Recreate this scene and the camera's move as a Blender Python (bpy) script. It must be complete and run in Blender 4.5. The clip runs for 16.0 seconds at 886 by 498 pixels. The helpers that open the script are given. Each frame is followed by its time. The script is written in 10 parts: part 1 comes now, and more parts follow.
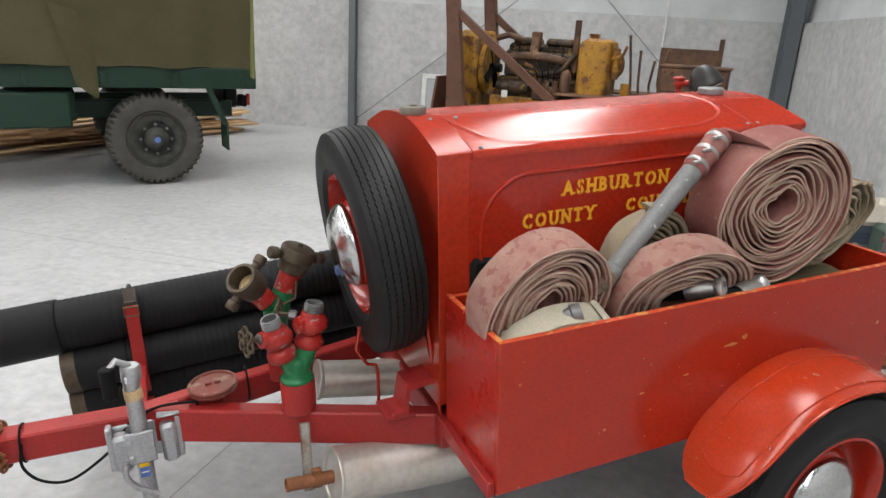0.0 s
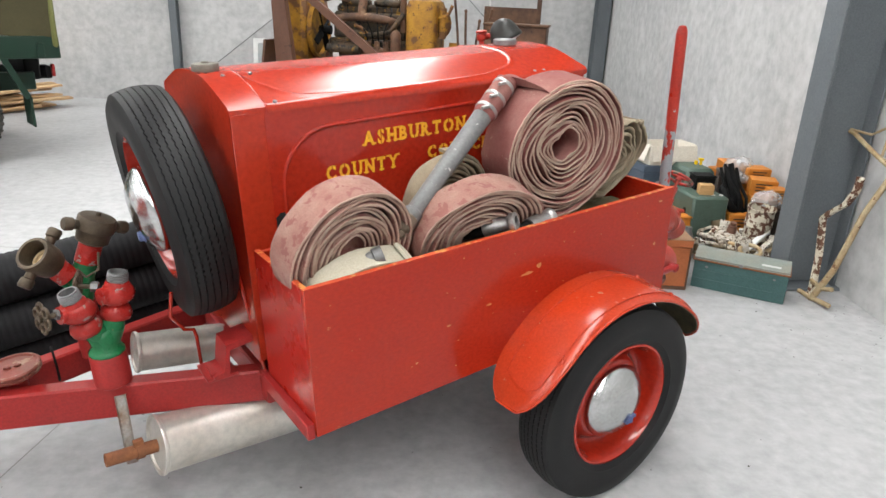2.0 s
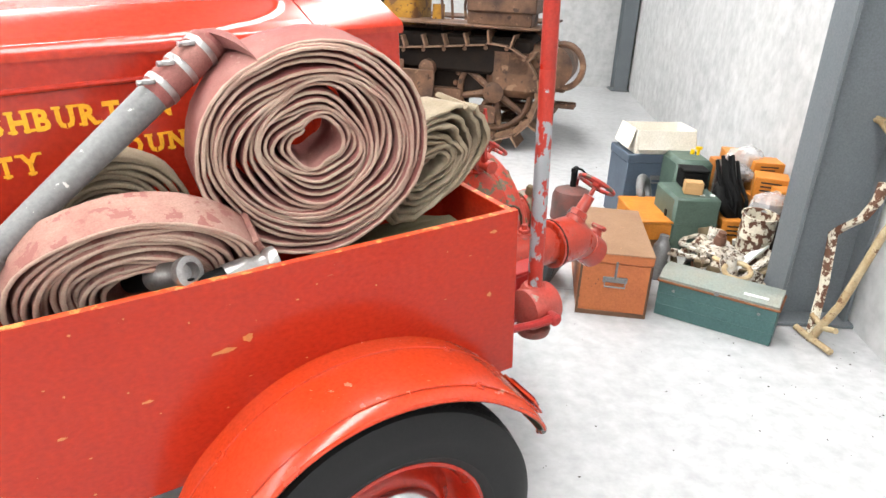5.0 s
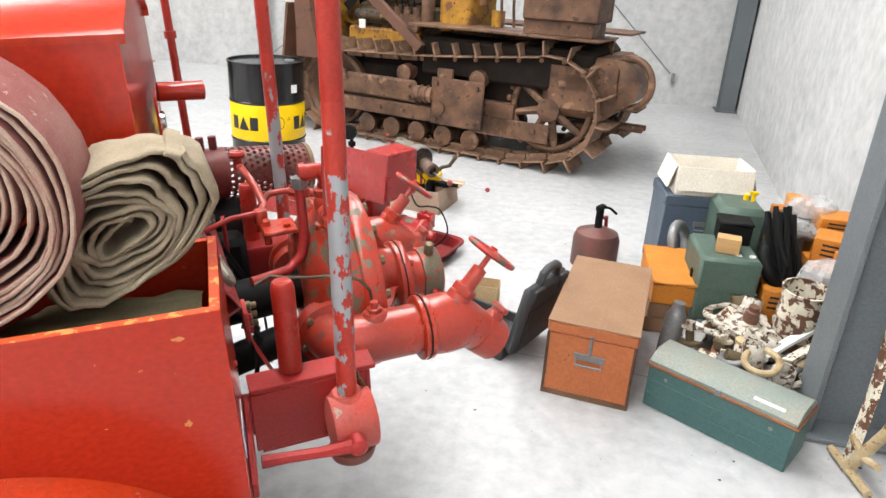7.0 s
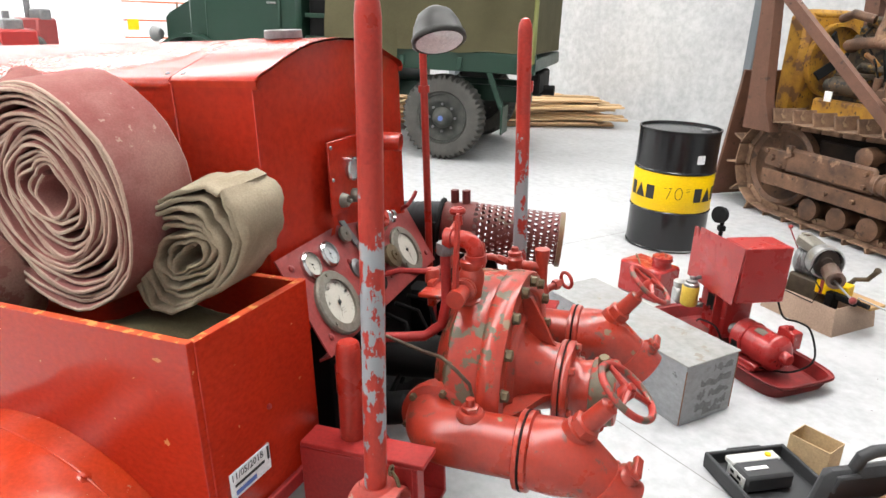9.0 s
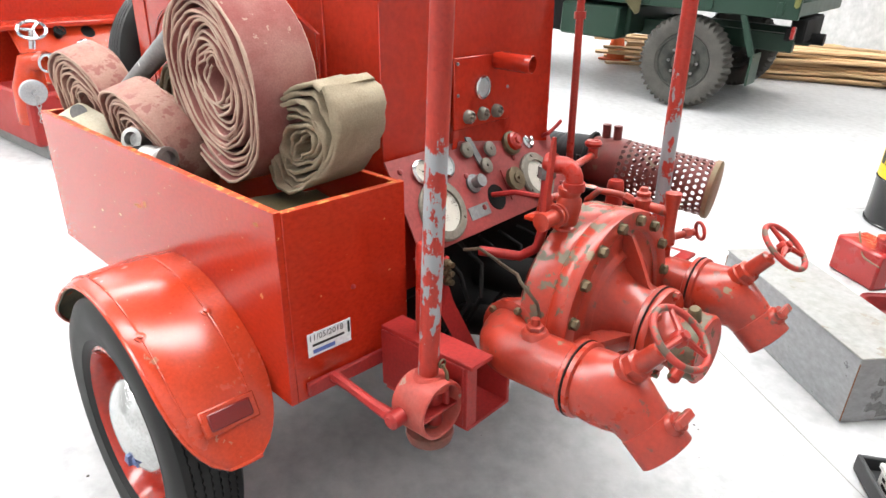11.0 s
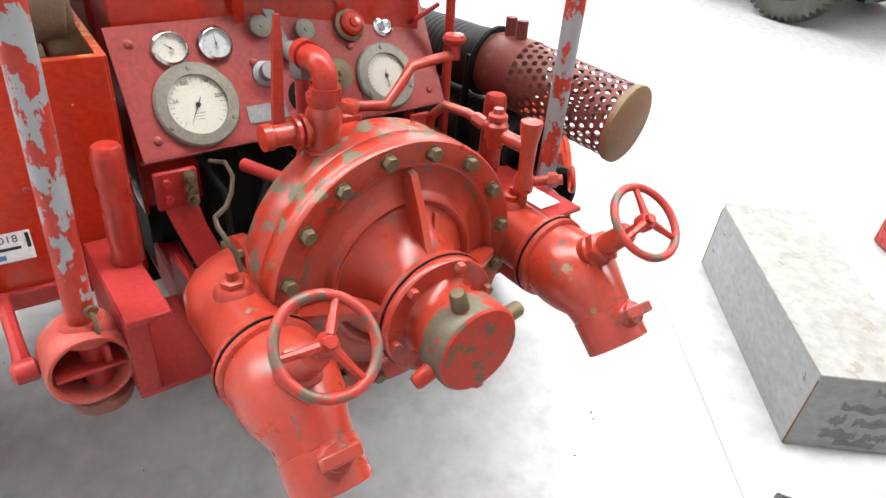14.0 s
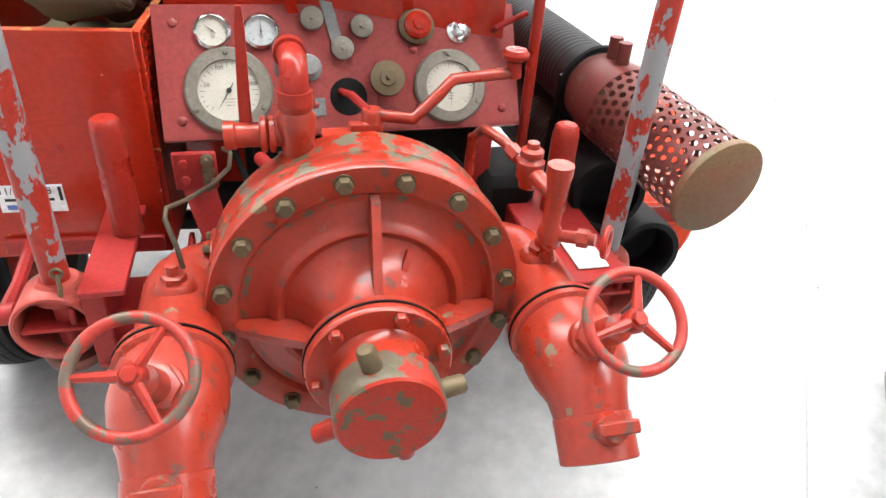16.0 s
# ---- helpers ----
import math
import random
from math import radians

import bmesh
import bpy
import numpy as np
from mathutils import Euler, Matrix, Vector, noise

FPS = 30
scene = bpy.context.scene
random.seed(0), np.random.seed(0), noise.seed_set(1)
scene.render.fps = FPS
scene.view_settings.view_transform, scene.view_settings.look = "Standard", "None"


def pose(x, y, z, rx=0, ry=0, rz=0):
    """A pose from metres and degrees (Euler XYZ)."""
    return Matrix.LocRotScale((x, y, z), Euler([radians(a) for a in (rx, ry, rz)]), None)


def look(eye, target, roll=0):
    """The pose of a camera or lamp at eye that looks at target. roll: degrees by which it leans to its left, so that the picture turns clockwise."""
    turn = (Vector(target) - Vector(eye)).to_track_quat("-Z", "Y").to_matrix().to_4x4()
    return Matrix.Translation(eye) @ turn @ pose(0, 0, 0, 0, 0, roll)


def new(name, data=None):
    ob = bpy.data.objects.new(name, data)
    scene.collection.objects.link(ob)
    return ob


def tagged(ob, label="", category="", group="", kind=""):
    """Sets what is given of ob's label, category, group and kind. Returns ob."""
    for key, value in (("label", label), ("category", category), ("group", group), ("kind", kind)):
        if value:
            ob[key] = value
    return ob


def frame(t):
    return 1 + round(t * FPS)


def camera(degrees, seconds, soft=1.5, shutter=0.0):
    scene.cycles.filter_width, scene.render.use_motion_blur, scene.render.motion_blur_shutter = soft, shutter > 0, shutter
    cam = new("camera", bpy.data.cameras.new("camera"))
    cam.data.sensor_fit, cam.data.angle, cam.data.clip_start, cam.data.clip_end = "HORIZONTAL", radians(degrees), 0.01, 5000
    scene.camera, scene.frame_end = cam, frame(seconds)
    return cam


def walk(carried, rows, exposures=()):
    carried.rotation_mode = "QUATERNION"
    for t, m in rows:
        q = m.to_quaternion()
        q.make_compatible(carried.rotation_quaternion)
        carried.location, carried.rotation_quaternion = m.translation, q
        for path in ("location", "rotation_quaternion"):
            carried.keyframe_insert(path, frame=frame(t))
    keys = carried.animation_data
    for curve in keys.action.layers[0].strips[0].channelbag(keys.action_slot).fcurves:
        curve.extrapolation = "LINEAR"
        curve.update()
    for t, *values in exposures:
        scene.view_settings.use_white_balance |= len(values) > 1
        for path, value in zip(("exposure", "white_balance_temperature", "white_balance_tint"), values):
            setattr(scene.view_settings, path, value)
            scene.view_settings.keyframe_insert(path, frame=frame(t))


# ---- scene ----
cam = camera(66.7, 16.0)
PATH = [
    (0, (0.054, -0.079, 1.689), (0.821, 1.664, 1.076), 3.3),
    (0.5, (0.062, -0.173, 1.691), (1.01, 1.474, 1.068), 2.6),
    (1, (-0.023, -0.176, 1.675), (1.084, 1.357, 1.023), 3.9),
    (1.5, (-0.012, -0.185, 1.663), (1.19, 1.254, 0.967), 4.1),
    (2, (0.158, -0.23, 1.666), (1.272, 1.283, 0.982), 2.7),
    (2.5, (0.338, -0.239, 1.662), (1.402, 1.303, 0.961), 3.2),
    (3, (0.52, -0.128, 1.636), (1.691, 1.318, 0.903), 4.0),
    (3.5, (0.68, -0.028, 1.641), (1.916, 1.372, 0.925), 3.7),
    (4, (0.885, -0.037, 1.602), (1.934, 1.507, 0.882), 1.4),
    (4.5, (1.139, -0.068, 1.596), (2.07, 1.549, 0.873), 2.2),
    (5, (1.366, 0.015, 1.594), (2.316, 1.597, 0.822), 2.8),
    (5.2, (1.461, 0.059, 1.601), (2.478, 1.606, 0.845), 3.7),
    (7.3, (2.483, 0.231, 1.592), (2.889, 2.032, 0.823), 1.6),
    (7.5, (2.585, 0.24, 1.581), (2.786, 2.079, 0.819), -0.5),
    (8, (2.857, 0.228, 1.617), (2.586, 2.076, 0.901), -0.8),
    (8.5, (2.983, 0.362, 1.614), (2.5, 2.178, 0.931), 0.5),
    (9, (3.109, 0.495, 1.601), (2.374, 2.231, 0.935), 2.2),
    (9.2, (3.191, 0.542, 1.587), (2.233, 2.165, 0.918), 2.4),
    (11.3, (3.432, 0.63, 1.577), (2.168, 1.917, 0.715), 2.8),
    (11.5, (3.426, 0.654, 1.575), (2.197, 1.963, 0.694), 2.9),
    (12, (3.382, 0.805, 1.569), (2.258, 2.195, 0.67), 4.5),
    (12.5, (3.376, 0.963, 1.565), (2.4, 2.449, 0.649), 4.9),
    (13, (3.524, 1.131, 1.549), (2.321, 2.407, 0.586), 1.9),
    (13.5, (3.616, 1.268, 1.516), (2.244, 2.283, 0.473), 2.8),
    (14, (3.558, 1.446, 1.491), (2.242, 2.432, 0.352), 6.9),
    (14.5, (3.51, 1.572, 1.481), (2.185, 2.42, 0.246), 6.8),
    (15, (3.541, 1.781, 1.466), (2.066, 2.316, 0.226), 5.2),
    (15.5, (3.562, 1.904, 1.464), (2.062, 2.24, 0.185), 4.9),
    (16, (3.549, 1.917, 1.49), (1.989, 2.269, 0.289), 5.2),
]
EXPOSURES = [(0, -0.7), (0.5, -0.35), (1.0, -0.26), (1.5, -0.32), (3.0, 0.05), (5, 0.43), (8.5, 0.18), (9.2, 0.22), (11.5, 0.53), (12.5, 0.56), (16, 0.57)]
walk(cam, [(t, look(eye, target, roll)) for t, eye, target, roll in PATH], EXPOSURES)

# ---- world and light ----
world = bpy.data.worlds.new("hall_world")
world.use_nodes = True
scene.world = world
wn = world.node_tree
sky = wn.nodes.new("ShaderNodeTexSky")
sky.sky_type, sky.sun_disc, sky.sun_elevation, sky.sun_rotation = "NISHITA", False, radians(50), radians(40)
wn.links.new(sky.outputs[0], wn.nodes["Background"].inputs[0])
wn.nodes["Background"].inputs[1].default_value = 0.1


def area_lamp(name, m, sx, sy, watts, colour):
    d = bpy.data.lights.new(name, "AREA")
    d.spread = radians(160)
    d.shape, d.size, d.size_y, d.energy, d.color = "RECTANGLE", sx, sy, watts, colour
    ob = new(name, d)
    ob.matrix_world = m
    return ob


# ---- materials ----
def nd(t, kind, **kw):
    n = t.nodes.new(kind)
    for k, v in kw.items():
        n.inputs[k].default_value = v
    return n


def ramp(t, src, lo, hi):
    r = t.nodes.new("ShaderNodeValToRGB")
    r.color_ramp.elements[0].position, r.color_ramp.elements[1].position = lo, hi
    t.links.new(src, r.inputs[0])
    return r.outputs[0]


def mix(t, fac, a, b):
    m = t.nodes.new("ShaderNodeMix")
    m.data_type = "RGBA"
    for v, i in ((fac, 0), (a, 6), (b, 7)):
        if isinstance(v, (int, float)):
            m.inputs[i].default_value = v
        elif isinstance(v, tuple):
            m.inputs[i].default_value = (*v, 1)
        else:
            t.links.new(v, m.inputs[i])
    return m.outputs[2]


def surface(name, colour, rough=0.5, metal=0.0, tint=None, broad=3.0, amount=0.6, chip=None, chip_at=0.62, chip_scale=18.0,
            grain=120.0, bump=0.12, vary=0.0, rough_var=0.12, coat=0.0, stretch=(1, 1, 1), chip_metal=0.0, chip_rough=0.6,
            spec=0.28, soft=0.012, chip2=None, chip2_at=0.7, chip2_scale=60.0):
    """A painted, worn or raw surface: broad tint, grain, chips down to another colour, fine relief."""
    m = bpy.data.materials.new(name)
    m.use_nodes = True
    t = m.node_tree
    p = t.nodes["Principled BSDF"]
    tc = t.nodes.new("ShaderNodeTexCoord")
    mp = t.nodes.new("ShaderNodeMapping")
    mp.inputs["Scale"].default_value = stretch
    t.links.new(tc.outputs["Object"], mp.inputs[0])
    co = mp.outputs[0]
    n1 = nd(t, "ShaderNodeTexNoise", Scale=broad, Detail=5.0, Roughness=0.6)
    n2 = nd(t, "ShaderNodeTexNoise", Scale=grain, Detail=3.0, Roughness=0.6)
    for n in (n1, n2):
        t.links.new(co, n.inputs["Vector"])
    tint = tint or tuple(c * 0.7 for c in colour)
    f1 = ramp(t, n1.outputs[0], 0.35, 0.7)
    mul = t.nodes.new("ShaderNodeMath")
    mul.operation, mul.inputs[1].default_value = "MULTIPLY", amount
    t.links.new(f1, mul.inputs[0])
    c = mix(t, mul.outputs[0], colour, tint)
    g = mix(t, ramp(t, n2.outputs[0], 0.3, 0.75), (0.8, 0.8, 0.8), (1.1, 1.1, 1.1))
    mm = t.nodes.new("ShaderNodeMix")
    mm.data_type, mm.blend_type = "RGBA", "MULTIPLY"
    mm.inputs[0].default_value = 1.0
    t.links.new(c, mm.inputs[6])
    t.links.new(g, mm.inputs[7])
    c = mm.outputs[2]
    if vary:
        oi = t.nodes.new("ShaderNodeObjectInfo")
        hv = nd(t, "ShaderNodeHueSaturation")
        mr = t.nodes.new("ShaderNodeMapRange")
        mr.inputs["To Min"].default_value, mr.inputs["To Max"].default_value = 1 - vary, 1 + vary
        t.links.new(oi.outputs["Random"], mr.inputs[0])
        t.links.new(mr.outputs[0], hv.inputs["Value"])
        t.links.new(c, hv.inputs["Color"])
        c = hv.outputs[0]
    rv = nd(t, "ShaderNodeMapRange")
    rv.inputs["To Min"].default_value, rv.inputs["To Max"].default_value = max(0.02, rough - rough_var), min(1, rough + rough_var)
    t.links.new(n1.outputs[0], rv.inputs[0])
    r_out, height = rv.outputs[0], n2.outputs[0]
    if chip:
        n3 = nd(t, "ShaderNodeTexNoise", Scale=chip_scale, Detail=7.0, Roughness=0.62)
        t.links.new(co, n3.inputs["Vector"])
        k = ramp(t, n3.outputs[0], chip_at, chip_at + soft)
        c = mix(t, k, c, chip)
        mr2 = t.nodes.new("ShaderNodeMix")
        t.links.new(k, mr2.inputs[0])
        t.links.new(r_out, mr2.inputs[2])
        mr2.inputs[3].default_value = chip_rough
        r_out = mr2.outputs[0]
        if chip_metal:
            km = t.nodes.new("ShaderNodeMath")
            km.operation, km.inputs[1].default_value = "MULTIPLY", chip_metal
            t.links.new(k, km.inputs[0])
            t.links.new(km.outputs[0], p.inputs["Metallic"])
        sub = t.nodes.new("ShaderNodeMath")
        sub.operation = "SUBTRACT"
        t.links.new(n2.outputs[0], sub.inputs[0])
        t.links.new(k, sub.inputs[1])
        height = sub.outputs[0]
    if chip2:
        n4 = nd(t, "ShaderNodeTexNoise", Scale=chip2_scale, Detail=4.0, Roughness=0.6)
        t.links.new(co, n4.inputs["Vector"])
        c = mix(t, ramp(t, n4.outputs[0], chip2_at, chip2_at + 0.03), c, chip2)
    b = t.nodes.new("ShaderNodeBump")
    b.inputs["Strength"].default_value, b.inputs["Distance"].default_value = bump, 0.002
    t.links.new(height, b.inputs["Height"])
    t.links.new(b.outputs[0], p.inputs["Normal"])
    t.links.new(c, p.inputs["Base Color"])
    t.links.new(r_out, p.inputs["Roughness"])
    p.inputs["Specular IOR Level"].default_value = spec
    if not (chip and chip_metal):
        p.inputs["Metallic"].default_value = metal
    p.inputs["Coat Weight"].default_value = coat
    p.inputs["Coat Roughness"].default_value = 0.12
    return m


def glow(name, colour, strength):
    m = bpy.data.materials.new(name)
    m.use_nodes = True
    p = m.node_tree.nodes["Principled BSDF"]
    p.inputs["Base Color"].default_value = (*colour, 1)
    p.inputs["Emission Color"].default_value = (*colour, 1)
    p.inputs["Emission Strength"].default_value = strength
    return m


RED = surface("red_gloss_paint", (0.37, 0.021, 0.008), 0.22, spec=0.45, tint=(0.32, 0.013, 0.006), broad=2.5, bump=0.015, grain=60, rough_var=0.06, coat=0.2,
              chip2=(0.35, 0.12, 0.05), chip2_at=0.76, chip2_scale=35)
PLY = surface("red_painted_plywood", (0.37, 0.022, 0.007), 0.21, spec=0.36, tint=(0.32, 0.014, 0.006), broad=2.0, bump=0.012, grain=70, rough_var=0.06,
              chip=(0.5, 0.2, 0.06), chip_at=0.7, chip_scale=24, stretch=(1, 1, 1.6), chip2=(0.6, 0.1, 0.05), chip2_at=0.8, chip2_scale=50)
PLY_EDGE = surface("worn_plywood_edge", (0.5, 0.07, 0.018), 0.6, tint=(0.44, 0.03, 0.01), broad=9, amount=1.0, bump=0.1, chip=(0.55, 0.22, 0.06), chip_at=0.56, chip_scale=30)
PUMP = surface("dull_red_pump_paint", (0.35, 0.028, 0.011), 0.3, spec=0.48, tint=(0.27, 0.036, 0.025), broad=8, amount=0.85, bump=0.12, grain=90,
               chip=(0.2, 0.14, 0.085), chip_at=0.665, chip_scale=17, chip2=(0.15, 0.05, 0.038), chip2_at=0.63, chip2_scale=26)
CAST = surface("chipped_red_on_bronze", (0.34, 0.025, 0.01), 0.3, spec=0.5, tint=(0.27, 0.035, 0.022), broad=6, bump=0.12, grain=90,
               chip=(0.1, 0.085, 0.052), chip_at=0.535, chip_scale=30, chip2=(0.14, 0.05, 0.035), chip2_at=0.66, chip2_scale=24)
FRAME_RED = surface("dusty_red_frame_paint", (0.31, 0.02, 0.018), 0.45, tint=(0.23, 0.024, 0.022), broad=8, bump=0.1,
                    chip=(0.16, 0.08, 0.05), chip_at=0.72, chip_scale=25)
PANEL = surface("faded_red_panel_paint", (0.27, 0.045, 0.042), 0.36, tint=(0.2, 0.04, 0.038), broad=9, bump=0.06, chip=(0.45, 0.3, 0.15), chip_at=0.76, chip_scale=30)
REFLECTOR = surface("dark_red_reflector_plastic", (0.14, 0.006, 0.005), 0.15, spec=0.5, bump=0.3, grain=400)
UNDERSIDE = surface("dusty_olive_underside", (0.1, 0.085, 0.045), 0.9, tint=(0.04, 0.034, 0.022), broad=12, amount=1.0, bump=0.25)
FENDER = surface("red_fender_paint", (0.45, 0.036, 0.009), 0.24, spec=0.4, tint=(0.36, 0.045, 0.02), broad=6, bump=0.03, coat=0.15,
                 chip=(0.3, 0.11, 0.055), chip_at=0.67, chip_scale=20, chip2=(0.4, 0.17, 0.09), chip2_at=0.7, chip2_scale=80)
POST = surface("red_paint_peeling_off_steel", (0.37, 0.03, 0.018), 0.42, tint=(0.29, 0.035, 0.026), broad=5, bump=0.12,
               chip=(0.25, 0.26, 0.275), chip_at=0.475, chip_scale=24, stretch=(1, 1, 0.5), chip2=(0.3, 0.26, 0.14), chip2_at=0.72, chip2_scale=20)
POST_STEPS = [surface("red_paint_peeled_%d" % k, (0.37, 0.03, 0.018), 0.42, tint=(0.29, 0.035, 0.026), broad=5, bump=0.12, chip=(0.25, 0.26, 0.275), chip_at=0.5 + 0.028 * k, chip_scale=24, stretch=(1, 1, 0.5)) for k in range(6)]
POST_TOP = surface("red_post_paint", (0.33, 0.022, 0.013), 0.3, tint=(0.29, 0.035, 0.026), broad=9, amount=0.8, bump=0.05, chip=(0.26, 0.25, 0.24), chip_at=0.72, chip_scale=22)
LETTER = surface("yellow_sign_paint", (0.85, 0.4, 0.02), 0.45, tint=(0.7, 0.28, 0.02), broad=20, bump=0.02, chip=(0.5, 0.04, 0.02), chip_at=0.68, chip_scale=60)
RUBBER = surface("black_tyre_rubber", (0.009, 0.009, 0.0095), 0.55, tint=(0.014, 0.014, 0.014), broad=9, bump=0.06, spec=0.24)
OLD_RUBBER = surface("dusty_tyre_rubber", (0.055, 0.053, 0.048), 0.8, tint=(0.1, 0.095, 0.085), broad=8, bump=0.2)
HOSE_BLACK = surface("black_suction_hose_rubber", (0.007, 0.007, 0.008), 0.6, tint=(0.014, 0.014, 0.015), broad=9, bump=0.12, spec=0.16)
CHROME = surface("polished_hubcap", (0.62, 0.62, 0.62), 0.22, metal=1.0, tint=(0.5, 0.5, 0.5), broad=10, bump=0.03, rough_var=0.08)
STEEL = surface("bare_steel", (0.45, 0.44, 0.43), 0.4, metal=0.9, broad=12, bump=0.08)
DARK_STEEL = surface("grey_steel", (0.22, 0.22, 0.22), 0.5, metal=0.6, broad=12, bump=0.1)
ALLOY = surface("dull_silencer_alloy", (0.58, 0.56, 0.52), 0.34, metal=0.55, tint=(0.42, 0.36, 0.29), broad=5, amount=0.7, grain=40, bump=0.02, rough_var=0.12)
RUSTY_GALV = surface("rust_stained_strap", (0.34, 0.33, 0.31), 0.5, metal=0.5, tint=(0.2, 0.1, 0.05), broad=14, amount=1.0, bump=0.15)
GALV = surface("galvanised_steel", (0.4, 0.4, 0.41), 0.42, metal=0.7, tint=(0.36, 0.37, 0.38), broad=25, bump=0.08)
RUSTPIPE = surface("rusty_pipe", (0.22, 0.085, 0.035), 0.8, tint=(0.12, 0.05, 0.03), broad=20, bump=0.3)
BRASS = surface("aged_brass", (0.14, 0.105, 0.06), 0.5, metal=0.4, tint=(0.09, 0.068, 0.042), broad=14, bump=0.12)
NICKEL = surface("worn_grey_gauge_ring", (0.2, 0.185, 0.155), 0.5, metal=0.4, tint=(0.14, 0.125, 0.1), broad=20, bump=0.08)
DIAL = surface("cream_gauge_dial", (0.48, 0.46, 0.4), 0.4, tint=(0.4, 0.38, 0.32), broad=30, amount=0.4, grain=500, bump=0.02)
DIAL_GREY = surface("grey_gauge_dial", (0.42, 0.44, 0.44), 0.35, broad=30, bump=0.02)
INK = surface("black_ink", (0.02, 0.02, 0.02), 0.5, bump=0.02)
BLUE_INK = surface("faded_blue_print", (0.1, 0.16, 0.42), 0.5, bump=0.02)
BADGE = surface("faded_blue_enamel", (0.13, 0.17, 0.33), 0.4, metal=0.3, bump=0.02)
PAPER = surface("white_label", (0.74, 0.74, 0.73), 0.5, tint=(0.62, 0.63, 0.66), broad=40, bump=0.02)
# black parts, and near-black fill where gaps and bays lie in shade
BLACK = surface("black_parts_and_shade", (0.006, 0.006, 0.006), 0.65, bump=0.1, spec=0.12)
GREEN = surface("green_hydrant_paint", (0.014, 0.14, 0.05), 0.28, bump=0.08, chip=(0.35, 0.1, 0.05), chip_at=0.66, chip_scale=40)
HOSE_RED = surface("faded_red_hose_canvas", (0.21, 0.065, 0.06), 0.88, tint=(0.28, 0.14, 0.12), broad=7, amount=1.0, bump=0.35, grain=260,
                   chip=(0.3, 0.19, 0.15), chip_at=0.66, chip_scale=38, spec=0.15)
HOSE_EDGE = surface("beige_hose_edge", (0.43, 0.32, 0.25), 0.92, tint=(0.33, 0.19, 0.15), broad=12, amount=1.0, bump=0.35, grain=260)
HOSE_KHAKI = surface("khaki_hose_canvas", (0.29, 0.24, 0.17), 0.92, tint=(0.19, 0.145, 0.095), broad=9, amount=0.9, bump=0.25, grain=260)
HOSE_WHITE = surface("cream_hose_canvas", (0.5, 0.46, 0.36), 0.88, tint=(0.38, 0.34, 0.26), broad=9, bump=0.3, grain=260)
CLOTH = surface("olive_canvas_rag", (0.14, 0.12, 0.065), 0.95, tint=(0.1, 0.085, 0.05), broad=8, bump=0.4, grain=220)
NOZZLE = surface("grey_painted_nozzle", (0.185, 0.185, 0.182), 0.48, tint=(0.12, 0.12, 0.118), broad=8, bump=0.08, chip=(0.55, 0.53, 0.5), chip_at=0.655, chip_scale=30)
FLOOR = surface("smooth_concrete_floor", (0.44, 0.442, 0.445), 0.42, spec=0.4, tint=(0.365, 0.367, 0.371), broad=1.1, amount=0.9, grain=14, bump=0.03, rough_var=0.1,
                chip=(0.415, 0.415, 0.42), chip_at=0.54, soft=0.16, chip_scale=2.6, chip_rough=0.4, chip2=(0.36, 0.36, 0.365), chip2_at=0.7, chip2_scale=5.0)
WALL = surface("tilt_slab_concrete", (0.5, 0.5, 0.495), 0.75, tint=(0.42, 0.42, 0.42), broad=0.8, amount=1.0, grain=9, bump=0.06,
               chip=(0.56, 0.56, 0.555), chip_at=0.52, soft=0.22, chip_scale=3.2, chip_rough=0.75)
CLADDING = surface("white_metal_cladding", (0.6, 0.615, 0.62), 0.45, broad=2, bump=0.02)
HOOD = surface("red_hood_paint", (0.38, 0.026, 0.009), 0.23, rough_var=0.05, spec=0.42, tint=(0.34, 0.025, 0.012), broad=3, bump=0.015, grain=60, chip2=(0.3, 0.06, 0.04), chip2_at=0.8, chip2_scale=30)
DIRTY_TRAY = surface("oily_red_tray", (0.24, 0.018, 0.018), 0.5, tint=(0.09, 0.015, 0.014), broad=7, amount=1.0, bump=0.08)
LID = surface("worn_brown_red_lid", (0.13, 0.045, 0.03), 0.5, tint=(0.19, 0.03, 0.022), broad=12, amount=1.0, bump=0.2, chip=(0.22, 0.14, 0.1), chip_at=0.58, chip_scale=22)
OLD_BRONZE = surface("old_dark_bronze", (0.1, 0.075, 0.05), 0.5, metal=0.4, tint=(0.06, 0.045, 0.032), broad=16, amount=1.0, bump=0.15)
VALVE_RED = surface("chipped_valve_red", (0.34, 0.02, 0.016), 0.28, tint=(0.26, 0.03, 0.024), broad=10, bump=0.1, chip=(0.24, 0.2, 0.18), chip_at=0.6, chip_scale=34)
LEATHER = surface("dark_leather", (0.04, 0.028, 0.022), 0.6, tint=(0.06, 0.045, 0.035), broad=18, bump=0.2)
BRACKET = surface("scraped_red_housing", (0.38, 0.045, 0.032), 0.45, tint=(0.3, 0.08, 0.065), broad=10, amount=0.9, bump=0.15, chip=(0.26, 0.2, 0.16), chip_at=0.64, chip_scale=26)
RUSTED_RED = surface("rust_stained_red", (0.2, 0.05, 0.04), 0.6, tint=(0.12, 0.06, 0.045), broad=12, amount=1.0, bump=0.2)
WORN_RIM = surface("red_rim_worn_to_bronze", (0.36, 0.03, 0.022), 0.4, tint=(0.3, 0.05, 0.04), broad=12, bump=0.1, chip=(0.12, 0.085, 0.065), chip_at=0.54, chip_scale=30, chip_metal=0.3, chip_rough=0.4)
